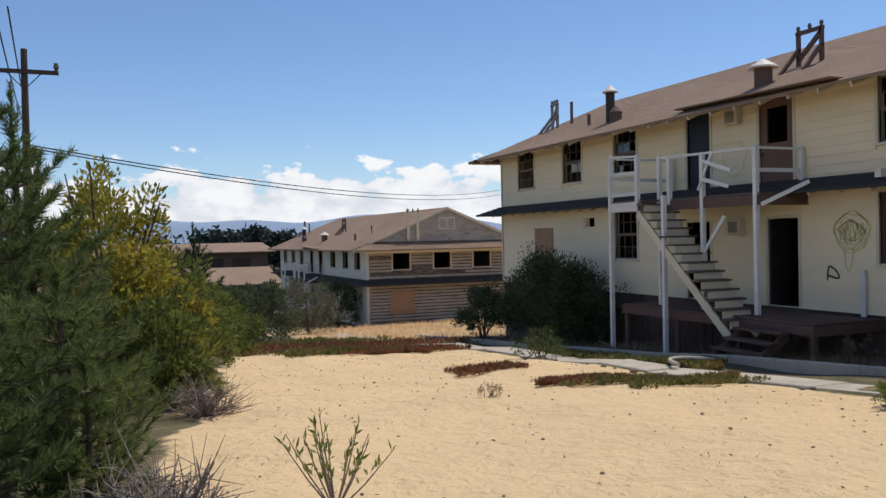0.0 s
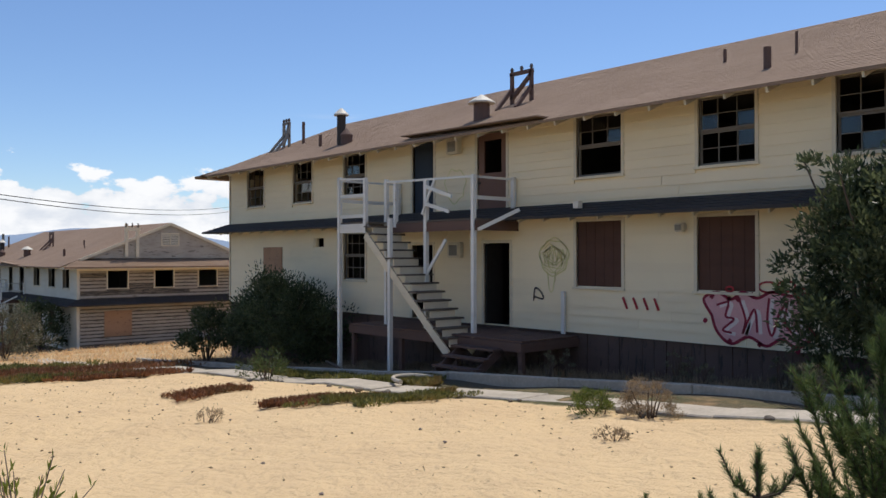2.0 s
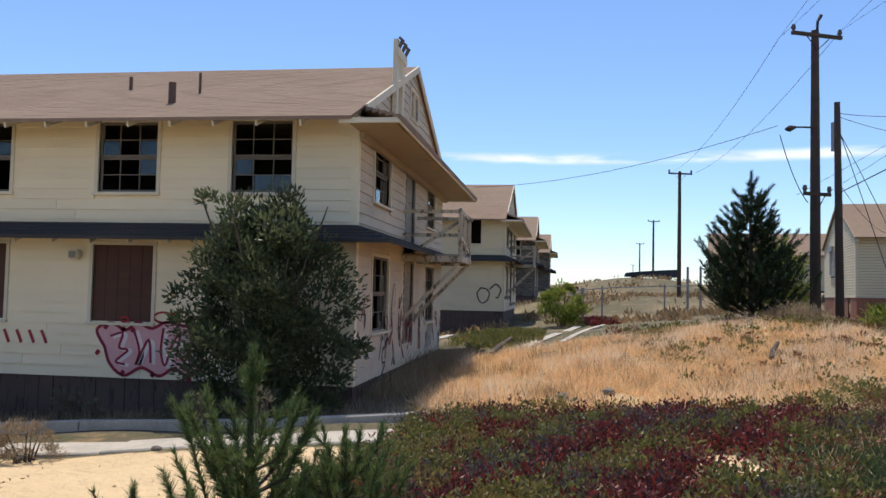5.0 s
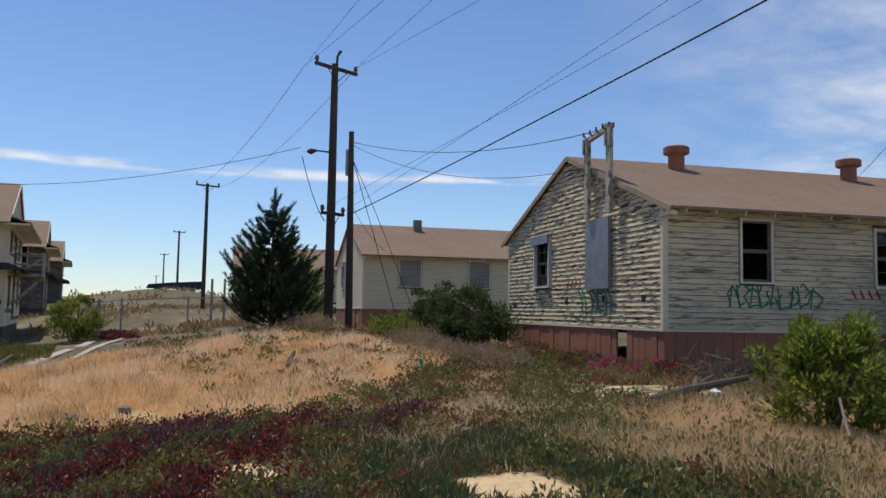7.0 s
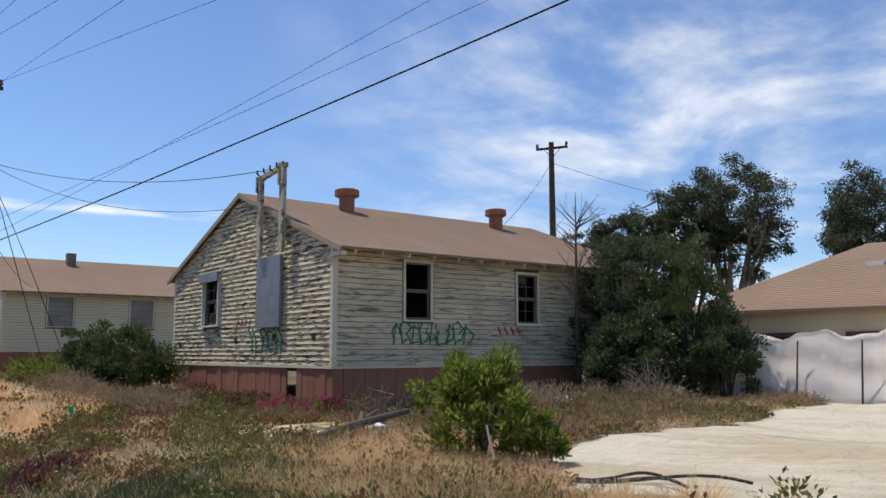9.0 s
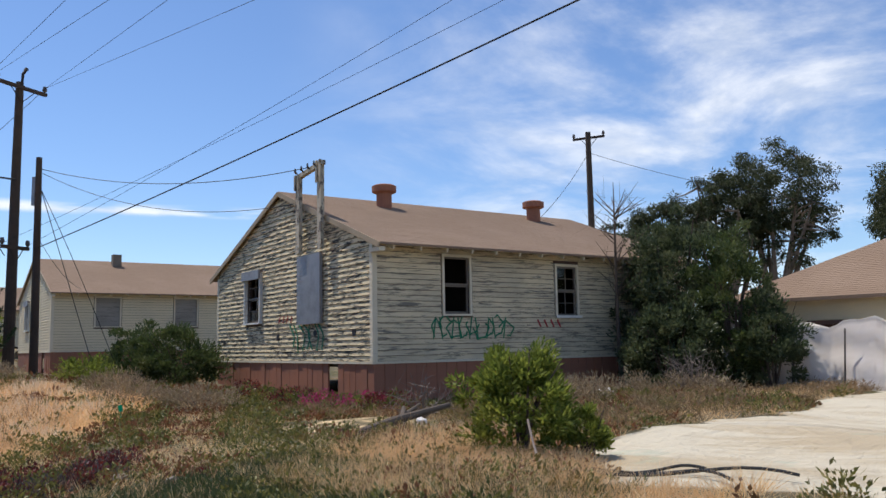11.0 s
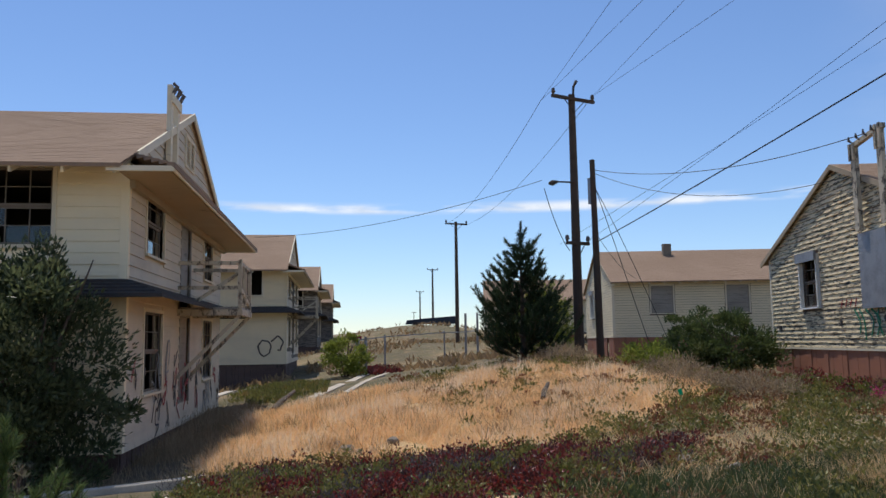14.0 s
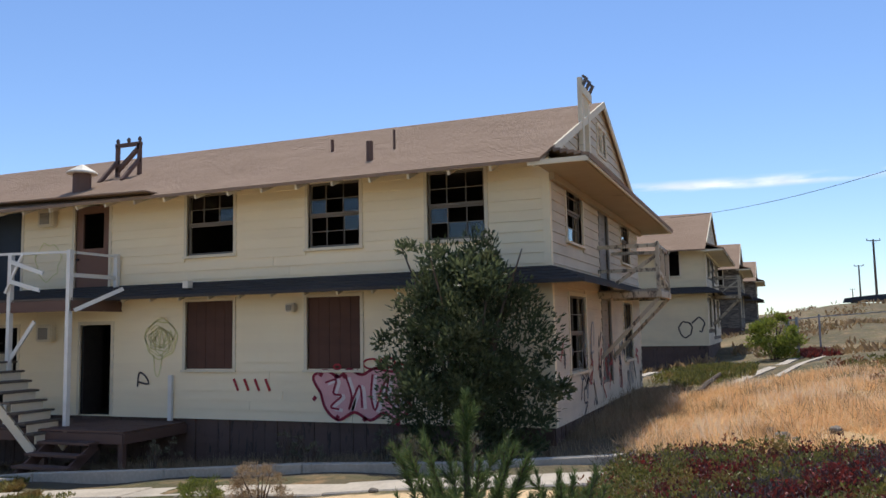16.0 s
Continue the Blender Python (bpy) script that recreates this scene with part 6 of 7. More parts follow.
bush(23.2, -23.0, (1.5, 1.4), 2.0, "green shrub before the pale house", M_DSHRUB, 9000, (0.14, 0.05), 67, 80)
bush(24.6, -22.4, (1.3, 1.2), 1.9, "green shrub beside the pale house", M_DSHRUB, 7000, (0.14, 0.05), 68, 70)
bush(24.2, -20.6, (1.1, 0.9), 0.9, "low yellow-green shrub near the poles", M_BRIGHT, 3000, (0.12, 0.045), 69, 60)
bush(30.9, -18.7, (1.7, 1.5), 3.2, "light green shrub behind the pine", M_BRIGHT, 4500, (0.18, 0.07), 70, 70)
bush(33.8, -10.7, (1.1, 1.0), 1.9, "bright green shrub by the fence", M_BRIGHT, 4000, (0.16, 0.06), 71, 70)
bush(10.6, -32.2, (1.7, 1.7), 5.1, "tall dark shrub against the house end", M_DARKLEAF, 26000, (0.13, 0.05), 72, 190)
bush(8.7, -31.9, (1.25, 1.3), 4.4, "dark green shrub beside the sheeting", M_DSHRUB, 17000, (0.12, 0.048), 73, 150)
bush(7.6, -31.6, (0.9, 0.9), 2.6, "rounded shrub before the sheeting", M_DARKLEAF, 9000, (0.12, 0.048), 733, 90)
bush(9.9, -30.6, (1.4, 1.2), 2.7, "dense dark shrub by the house", M_DARKLEAF, 14000, (0.12, 0.048), 74, 110)
dead_shrub(8.3, -29.0, 1.0, 1.3, 75, "pale leafless shrub by the slab", 40)
dead_shrub(9.8, -21.4, 0.9, 0.9, 76, "dry branches before the house", 26)
pine(27.3, -17.1, 4.95, 2.0, "dense dark conical pine beside the poles", M_DPINE, 77, 14, 10, needle=0.2, width=0.022, lift=0.95, taper=1.0, bare=0.0, side=5, dense=140, leader=0.3)
bush(7.4, -3.3, (0.36, 0.36), 0.34, "small green tuft on sand", M_SHRUB, 2600, (0.05, 0.012), 78, 40)
bush(7.6, -4.1, (0.45, 0.4), 0.5, "small brown dry tuft beside the walkway", M_WEED, 3200, (0.06, 0.010), 79, 44)
bush(5.3, -5.2, (0.2, 0.2), 0.14, "small dry tuft on sand", M_WEED, 300, (0.05, 0.012), 80, 12)
bush(3.4, 0.6, (0.22, 0.2), 0.16, "small grey tuft on sand", M_WEED, 300, (0.05, 0.012), 81, 12)

# bare tree by the house
bm = B()
rng = np.random.default_rng(82)
bare = thing("bare_tree", (11.25, -30.3, gz(11.2, -30.3)), "thin leafless tree against the house wall", "tree")
tube(bm, [(0, 0, -0.1), (0.05, 0, 2.2), (-0.02, 0.05, 4.6), (0.0, 0.0, 6.0)], [0.07, 0.055, 0.03, 0.008], 8)
for i in range(34):
    z0 = rng.uniform(2.6, 5.2)
    a = rng.uniform(0, 6.28)
    q = np.array([math.cos(a) * 1.1, math.sin(a) * 1.1, rng.uniform(0.4, 1.3)]) * rng.uniform(0.4, 1.0)
    s = np.array([0, 0, z0])
    tube(bm, [tuple(s), tuple(s + q * 0.55), tuple(s + q)], [0.018, 0.011, 0.004], 4)
    for _ in range(3):
        t = s + q * rng.uniform(0.4, 0.9)
        tube(bm, [tuple(t), tuple(t + rng.normal(size=3) * 0.22 + np.array([0, 0, 0.15]))], [0.006, 0.002], 3)
part("trunk", bm, M_BARK, bare)

# the wood behind the shed
for i, (x, y, h, cr, sd) in enumerate(((29.5, -57.0, 10.2, (3.6, 3.4, 2.4), 83), (26.3, -57.5, 11.6, (2.6, 2.6, 2.2), 84), (22.6, -58.5, 12.6, (2.8, 2.8, 2.6), 85), (20.0, -59.5, 14.2, (3.4, 3.1, 3.0), 86), (13.0, -61.0, 12.6, (2.4, 2.6, 3.2), 87), (7.5, -63.0, 12.5, (3.2, 3.2, 3.6), 88))):
    tall_tree(x, y, h, cr, "tall eucalyptus with open dark crown", M_EUC, sd, 26000, (0.22, 0.07), z=-0.8, group="eucalyptus trees", lean=(-0.9, 0.2), clumps=90)

# ---- ground plants ----
rng = np.random.default_rng(90)


def scatter(n, x0, x1, y0, y1, keep):
    p = np.stack([rng.uniform(x0, x1, n), rng.uniform(y0, y1, n)], 1)
    return p[rng.random(n) < keep(p[:, 0], p[:, 1])]


def stuff(name, me, label, category):
    return tagged(new(name, me), label, category, kind="stuff")


def upright(n, tilt):
    d = rng.normal(size=(n, 3)) * tilt
    d[:, 2] = 1
    return d


def clear_of(x, y):
    inside = ((x > 12.9) & (x < 24) & (y > -7) & (y < 19)) | ((x > 42) & (x < 53) & (y > -7.6))
    walk_ = (x > 7.95) & (x < 8.85) & (y > -8.7)
    return (~inside & ~walk_) * (1 - np.clip(sand_amount(x, y) * 2.2, 0, 1)) * (1 - np.clip(slab_amount(x, y) * 1.5, 0, 1))


def hue(x, y):
    return np.sin(1.1 * x + 1.9 * y) + np.sin(2.3 * x - 1.3 * y + 1) * 0.8 + 0.6 * np.sin(4.1 * y + 2.2 * x) + 0.7 * np.sin(7.3 * x - 5.1 * y) * np.sin(6.1 * y + 1.7 * x)


def tufts(n, x0, x1, y0, y1, keep, blades, length, width, spread, material, name, label, category="grass"):
    """Tufts of thin blades that lean outwards from their foot."""
    p = scatter(n, x0, x1, y0, y1, keep)
    far = np.clip(np.hypot(p[:, 0] + 2, p[:, 1] + 10.7) / 12, 1, 2.5)
    w = np.repeat(np.arange(len(p)), blades)
    tall = rng.uniform(0.55, 1.25, len(p)) * (1 + 0.3 * np.sin(1.3 * p[:, 0]) * np.sin(1.7 * p[:, 1]))
    bend = rng.normal(size=(len(p), 2)) * 0.3
    off = rng.normal(size=(len(w), 2))
    q = p[w] + off * 0.045 * far[w][:, None]
    d = np.column_stack([off * spread + bend[w], np.ones(len(w))])
    z = ground_z(q[:, 0], q[:, 1]) - 0.02
    stuff(name, spike_mesh(name, np.column_stack([q, z]), d, length * tall[w], width * far[w][:, None], material, rng), label, category)


def clumps(n, x0, x1, y0, y1, keep, rad, high, leaves, length, width, material, name, label, tilt=1.5):
    """Low domes of short thick leaves."""
    p = scatter(n, x0, x1, y0, y1, keep)
    far = np.clip(np.hypot(p[:, 0] + 2, p[:, 1] + 10.7) / 12, 1, 2.5)
    w = np.repeat(np.arange(len(p)), leaves)
    size = rng.uniform(0.6, 1.35, len(p))
    hh = high * rng.uniform(0.5, 1.4, len(p))
    a, u = rng.uniform(0, 2 * math.pi, len(w)), np.sqrt(rng.random(len(w)))
    o = np.column_stack([np.cos(a) * u, np.sin(a) * u])
    q = p[w] + o * (rad * size[w])[:, None]
    z = ground_z(q[:, 0], q[:, 1]) + hh[w] * (1 - u * u) * rng.uniform(0.6, 1.0, len(w)) - 0.01
    d = np.column_stack([o * tilt, np.ones(len(w))]) + rng.normal(size=(len(w), 3)) * np.array([0.6, 0.6, 0.35])
    stuff(name, leaf_mesh(name, np.column_stack([q, z]), d, length * far[w], width * far[w], material, rng), label, "ground cover")


lod = lambda x, y: np.clip(11 / np.hypot(x + 2, y + 10.7), 0.12, 1)
knots = lambda x, y: 0.16 + 0.84 * (np.sin(3.1 * x + 1.7 * np.sin(1.9 * y)) * np.sin(3.7 * y + 1.3 * np.sin(2.3 * x)) > -0.15)
tufts(22000, 9.5, 30, -21, -7.8, lambda x, y: straw_amount(x, y) * np.clip(15 / np.hypot(x + 2, y + 10), 0.3, 1) * clear_of(x, y) * knots(x, y), 20, 0.21, 0.013, 0.75, M_STRAW, "dry_grass", "golden dry grass on the mound")
tufts(5000, 9.5, 30, -21, -7.8, lambda x, y: straw_amount(x, y) * clear_of(x, y) * (hue(x * 0.6, y * 0.7) > 0.4), 12, 0.34, 0.010, 0.5, M_PALESTRAW, "dry_grass", "tall pale seeding grass on the mound")
tufts(1800, 9.5, 30, -21, -7.8, lambda x, y: straw_amount(x, y) * clear_of(x, y) * (hue(x * 0.5 + 3, y * 0.6) > 0.6), 14, 0.22, 0.012, 0.6, M_BRUSH, "dead_brush", "brown dead undergrowth in the grass")
p = scatter(26000, 7, 40, 17, 38, lambda x, y: straw_amount(x, y) * (0.25 + 0.75 * (wob(x, y, 0.7) > -0.1)))
stuff("dry_grass", spike_mesh("dry_grass", np.column_stack([p, ground_z(p[:, 0], p[:, 1]) - 0.02]), upright(len(p), 0.6), 0.28, 0.03, M_STRAW, rng), "golden dry grass below the far barracks", "grass")


def red_zone(x, y):
    w = wob(x, y, 0.8)
    far = np.interp(y, [-15.5, -13.3, -12.5, -11.4, -9.9, -9.0, -8.3, -8.0], [8.9, 9.3, 9.8, 10.3, 10.5, 10.3, 8.6, 7.0])
    near = np.interp(y, [-15.3, -14.3, -13.6, -12.9, -12.4, -8.5], [8.2, 7.2, 6.6, 6.4, 3.0, 2.7])
    return smooth(-0.25, 0.25, far - x + 0.3 * w) * smooth(-0.3, 0.3, x - near + 0.3 * w) * (1 - smooth(-8.6, -8.2, y + 0.25 * w)) * smooth(-15.6, -15.0, y + 0.3 * w)


noslab = lambda x, y: clear_of(x, y)
tone = lambda x, y: hue(x * 1.9, y * 2.1) - 0.9 * smooth(-9.9, -9.0, y) * smooth(5.5, 6.5, x) + 0.5 * smooth(-10.5, -12.0, y)
clumps(2600, 2.5, 11, -15.5, -8.0, lambda x, y: red_zone(x, y) * (tone(x, y) > 0.25) * noslab(x, y), 0.19, 0.24, 44, 0.055, 0.03, M_ICERED, "red_ice_plant", "crimson ice plant mat")
clumps(2600, 2.5, 11, -15.5, -8.0, lambda x, y: red_zone(x, y) * (tone(x, y) < 0.0) * noslab(x, y), 0.19, 0.26, 44, 0.055, 0.03, M_ICEGREEN, "green_ice_plant", "green ice plant mat")
clumps(1300, 2.5, 11, -15.5, -8.0, lambda x, y: red_zone(x, y) * (np.abs(tone(x, y) - 0.2) < 0.9) * noslab(x, y), 0.16, 0.15, 30, 0.06, 0.02, M_RUST, "rust_ice_plant", "rust ice plant between green and red")
clumps(3200, 2.5, 11, -15.5, -8.0, lambda x, y: red_zone(x, y) * (hue(x * 0.8 + 7, y * 0.9) > 0.15) * noslab(x, y), 0.19, 0.20, 40, 0.08, 0.012, M_GREYDEAD, "dead_mat", "grey dead stems between the ice plant")


def south(x, y):
    return (1 - smooth(-12.9, -12.2, y + 0.3 * wob(x, y, 0.8))) * noslab(x, y) * (1 - 0.85 * straw_amount(x, y)) * (1 - 0.8 * red_zone(x, y)) * ~((x > 13.0) & (y < -22.9) & (x < 25))


fingers = lambda x, y: band(x, 1.8, 6.6, 0.4) * band(y, -16.2, -13.0, 0.5)
clumps(1900, 1.4, 7.2, -16.8, -12.6, lambda x, y: south(x, y) * fingers(x, y), 0.14, 0.08, 34, 0.11, 0.013, M_FIGGREEN, "green_ice_plant", "dark green upright finger-leaved ground cover", 0.4)
clumps(9500, 0.2, 27, -29, -12, lambda x, y: south(x, y) * lod(x, y) * (hue(x * 0.7, y * 0.7) > -0.35), 0.2, 0.22, 30, 0.06, 0.03, M_ICEGREEN, "green_ice_plant", "olive green ground cover")
clumps(5200, 0.2, 27, -29, -12, lambda x, y: south(x, y) * lod(x, y) * (hue(x * 0.8 + 4, y * 0.8) > 0.35), 0.19, 0.20, 30, 0.06, 0.03, M_RUST, "rust_ice_plant", "rust-brown ground cover in patches")
clumps(900, 6, 20, -24, -15, lambda x, y: south(x, y) * lod(x, y) * (hue(x * 0.8 + 1, y * 0.9) > 1.5), 0.18, 0.14, 26, 0.065, 0.022, M_ICERED, "red_ice_plant", "red ground cover in patches")
tufts(15000, 0.2, 27, -30, -12, lambda x, y: south(x, y) * lod(x, y) * (0.25 + 0.75 * (hue(x * 0.7, y * 0.7) < 0.3)), 12, 0.20, 0.007, 0.75, M_STRAW, "dry_grass", "pale straw lying between the ground cover")
tufts(2200, 1.0, 6.0, -19.5, -15.2, lambda x, y: noslab(x, y), 26, 0.26, 0.006, 0.6, M_STRAW, "dry_grass", "curling dry grass along the slab")
# mats on the sand and along the walkway
for cx, cy, rx, ry, mt, nm, lb, nn in ((6.7, 0.6, 1.5, 0.75, M_ICEGREEN, "green_ice_plant", "green ice plant on the sand", 9000), (5.7, 1.3, 1.1, 0.6, M_RUST, "rust_ice_plant", "rust ice plant on the sand", 6000),
                                   (5.3, 4.6, 0.8, 0.4, M_RUST, "rust_ice_plant", "thin rust strip on the sand", 2500), (4.7, 12.6, 2.1, 0.9, M_ICEGREEN, "green_ice_plant", "green mat at the far edge of sand", 6000),
                                   (6.2, 12.0, 1.7, 0.8, M_RUST, "rust_ice_plant", "rust mat at the far edge of sand", 4500), (5.5, 16.5, 4.5, 2.2, M_RUST, "rust_ice_plant", "rust mat beyond the sand", 5500), (4.0, 19.5, 4.0, 2.0, M_ICEGREEN, "green_ice_plant", "green mat beyond the sand", 7000),
                                   (9.3, 3.4, 0.5, 1.3, M_ICEGREEN, "green_ice_plant", "green mat beside the walkway", 5000), (9.2, 7.0, 0.5, 2.0, M_ICEGREEN, "green_ice_plant", "green mat along the walkway", 4000), (36.0, -12.2, 2.5, 0.8, M_ICERED, "red_ice_plant", "rust mat by the fence", 3000), (27.0, -8.6, 4.0, 1.2, M_ICEGREEN, "green_ice_plant", "green mat by the barracks end", 9000)):
    q = unit(rng.normal(size=(nn, 2))) * rng.random((nn, 1)) ** 0.6 * np.array([rx, ry])
    q = q * (1 + 0.25 * np.sin(7 * q[:, :1] + cx) + 0.25 * np.sin(9 * q[:, 1:] + cy)) + np.array([cx, cy])
    zz = ground_z(q[:, 0], q[:, 1]) + rng.random(nn) * 0.07
    far = max(1.0, math.hypot(cx + 2, cy + 10.7) / 14)
    stuff(nm, leaf_mesh(nm, np.column_stack([q, zz]), upright(nn, 0.8), 0.09 * far, 0.026 * far, mt, rng), lb, "ground cover")
# weeds in the shaded yard and small litter on the sand
p = scatter(26000, 9.9, 12.95, -9.5, 18, lambda x, y: 0.35 + 0.65 * (hue(x, y * 0.6) > 0.3))
stuff("dry_weeds", spike_mesh("dry_weeds", np.column_stack([p, ground_z(p[:, 0], p[:, 1]) - 0.02]), upright(len(p), 0.4), 0.22, 0.012, M_WEED, rng), "thin dry weeds in the shaded yard", "weeds")
p = scatter(5000, 13.5, 22, -8.3, -6.9, lambda x, y: 0.8 + 0 * x)
stuff("dry_weeds", spike_mesh("dry_weeds", np.column_stack([p, ground_z(p[:, 0], p[:, 1]) - 0.02]), upright(len(p), 0.4), 0.35, 0.012, M_WEED, rng), "tall dry weeds along the gable wall", "weeds")
p = scatter(900, -1, 7.8, -7.5, 14, lambda x, y: (sand_amount(x, y) > 0.7) * 0.8)
stuff("sand_litter", leaf_mesh("sand_litter", np.column_stack([p, ground_z(p[:, 0], p[:, 1]) + 0.03]), rng.normal(size=(len(p), 3)) * np.array([1, 1, 0.15]), 0.05, 0.025, M_WEED, rng), "scattered dry leaves and pebbles on sand", "litter")
for i in range(14):
    x, y = rng.uniform(9.0, 12.2), rng.uniform(-8.0, 3.0)
    if abs(x - 9.95) < 0.35:
        x += 0.8
    bush(x, y, (0.18, 0.18), rng.uniform(0.4, 0.8), "thin weed in the shaded yard", M_GREYSHRUB, 220, (0.07, 0.02), 200 + i, 14, name="shrub", group="yard weeds")
# red-flowered plants before the house
for x, y, sd in ((12.2, -22.0, 301), (12.6, -21.2, 302), (11.0, -21.6, 303), (14.5, -21.6, 304), (17.5, -22.2, 305)):
    bush(x, y, (0.7, 0.6), 0.5, "low shrub with red flowers by the house", M_FLOWER if sd < 303 else M_ICERED, 900, (0.06, 0.03), sd, 30, group="flowering shrubs")
    bush(x + 0.3, y - 0.3, (0.8, 0.6), 0.42, "low green leafy shrub by the house", M_SHRUB, 1000, (0.07, 0.03), sd + 20, 30, group="house weeds")
for x, y, rx, sd in ((18.0, -19.3, 2.2, 331), (20.5, -20.0, 1.8, 332), (15.5, -19.8, 1.6, 333), (24.5, -17.8, 1.8, 334), (10.5, -27.5, 1.6, 335), (9.6, -25.5, 1.5, 336), (8.4, -28.3, 1.6, 337)):
    bush(x, y, (rx, 0.9), 0.5, "low grey-brown dry brush", M_WEED, 2600, (0.12, 0.02), sd, 50, group="dry brush")
p = scatter(26000, 34, 110, -34, 2, lambda x, y: (hue(x * 0.25, y * 0.3) > 0.6) * np.clip(40 / x, 0, 1) * ~((x > 41) & (x < 54) & (y > -8.5)) * ~((x > 70) & (y > -9.5)))
stuff("dry_brush", leaf_mesh("dry_brush", np.column_stack([p, ground_z(p[:, 0], p[:, 1])]), upright(len(p), 0.8), 0.5, 0.16, M_BRUSH, rng), "low brown brush on the rise", "ground cover")
p = scatter(60000, 4.0, 13.2, -33.5, -20.0, lambda x, y: noslab(x, y) * (0.2 + 0.8 * (hue(x * 0.8, y * 0.7) > -0.6)) * ~((x > 12.6) & (y < -23)))
stuff("dead_brush", leaf_mesh("dead_brush", np.column_stack([p, ground_z(p[:, 0], p[:, 1]) + 0.22 * rng.random(len(p)) * np.clip(wob(p[:, 0], p[:, 1], 1.2) + 0.6, 0, 1.3)]), upright(len(p), 1.2), 0.15, 0.018, M_BRUSH, rng), "heaped dead brush along the house", "ground cover")
p = scatter(16000, 9, 30, -18, -7.5, lambda x, y: straw_amount(x, y) * (hue(x * 0.9, y * 1.1) > 0.5) * clear_of(x, y))
stuff("dry_weeds", spike_mesh("dry_weeds", np.column_stack([p, ground_z(p[:, 0], p[:, 1]) - 0.02]), upright(len(p), 0.5), 0.42, 0.012, M_BRUSH, rng), "brown weed stalks among the dry grass", "weeds")


# ---- paint marks, fittings and loose things ----
def child(ob, name, k=0):
    return [c for c in ob.children if c.name.split(".")[0] == name][k]


def stroke(F, pts, r, material, parent, name="graffiti", d=0.042, label=""):
    """A line of paint: one ribbon a few millimetres thick along the points."""
    pts = [p for i, p in enumerate(pts) if i == 0 or math.dist(p, pts[i - 1]) > 1e-4]
    bm = B()
    rings = []
    for i, (u, z) in enumerate(pts):
        a, b = pts[max(0, i - 1)], pts[min(len(pts) - 1, i + 1)]
        n = math.hypot(b[0] - a[0], b[1] - a[1]) or 1.0
        t = ((b[0] - a[0]) / n, (b[1] - a[1]) / n)
        e = r * 0.6 * ((i == len(pts) - 1) - (i == 0))
        c = (u + t[0] * e, z + t[1] * e)
        rings.append([bm.verts.new(F(c[0] + k * t[1] * r, dd, c[1] - k * t[0] * r)) for k, dd in ((-1, d - 0.004), (1, d - 0.004), (1, d), (-1, d))])
    for p, q in zip(rings, rings[1:]):
        for k in range(4):
            bm.faces.new((p[k], p[(k + 1) % 4], q[(k + 1) % 4], q[k]))
    bm.faces.new(rings[0][::-1])
    bm.faces.new(rings[-1])
    return part(name, bm, material, parent, label)


def loop(cu, cz, ru, rz, n=26, w=0.0, k=5, a0=0.0, a1=6.2832):
    return [(cu + ru * (1 + w * math.sin(k * t)) * math.cos(t), cz + rz * (1 + w * math.cos(k * t + 1)) * math.sin(t)) for t in [a0 + (a1 - a0) * i / n for i in range(n + 1)]]


def spline(pts, n=6):
    """A smooth line through the points."""
    out = []
    P = [pts[0], *pts, pts[-1]]
    for i in range(1, len(P) - 2):
        for j in range(n):
            t = j / n
            out.append(tuple(0.5 * (2 * P[i][k] + (P[i + 1][k] - P[i - 1][k]) * t + (2 * P[i - 1][k] - 5 * P[i][k] + 4 * P[i + 1][k] - P[i + 2][k]) * t * t + (3 * P[i][k] - P[i - 1][k] - 3 * P[i + 1][k] + P[i + 2][k]) * t ** 3) for k in (0, 1)))
    return out + [pts[-1]]


W1, WG1 = child(B1, "wall", 0), child(B1, "wall", 1)
# pink throw-up under the boarded window
edge = [(4.95, 0.55), (5.1, 0.85), (4.85, 0.98), (4.6, 0.86), (4.4, 1.0), (4.15, 0.9), (3.9, 1.02), (3.6, 0.96), (3.35, 1.0), (3.2, 0.8), (3.35, 0.55), (3.25, 0.3), (3.5, 0.08), (3.75, 0.2), (4.0, 0.06), (4.3, 0.2), (4.6, 0.05), (4.85, 0.25), (4.95, 0.55)]
edge = [(5.12 - (5.1 - u) * 1.2, z * 1.08) for u, z in edge]
edge = spline(edge, 5)
bm = B()
bm.faces.new([bm.verts.new(FL(u, 0.041, z)) for u, z in edge[:-1]])
part("graffiti", bm, M_PINK, W1, "pale pink spray-painted lettering shape")
stroke(FL, edge, 0.03, M_REDSPRAY, W1, d=0.046)
for pts in ([(4.85, 0.75), (4.65, 0.8), (4.7, 0.55), (4.55, 0.5), (4.75, 0.3), (4.6, 0.25)], [(4.45, 0.85), (4.35, 0.5), (4.4, 0.25), (4.2, 0.7), (4.15, 0.3)], [(3.95, 0.9), (3.98, 0.5), (3.9, 0.25), (3.8, 0.6), (3.65, 0.85), (3.7, 0.5), (3.55, 0.3)], [(3.5, 0.85), (3.3, 0.75), (3.5, 0.55), (3.4, 0.3)]):
    pts = [(5.12 - (5.1 - u) * 1.2, z * 1.08) for u, z in pts]
    stroke(FL, spline([(u - 0.07, z - 0.02) for u, z in pts], 6), 0.035, M_WHITESPRAY, W1, d=0.043)
    stroke(FL, spline(pts, 6), 0.022, M_REDSPRAY, W1, d=0.046)
for c in ((3.75, 1.19, 0.2, 0.1), (3.4, 1.22, 0.17, 0.1), (3.1, 1.1, 0.15, 0.09), (4.55, 1.13, 0.08, 0.05)):
    stroke(FL, loop(*c, n=14), 0.02, M_RED, W1, d=0.046)
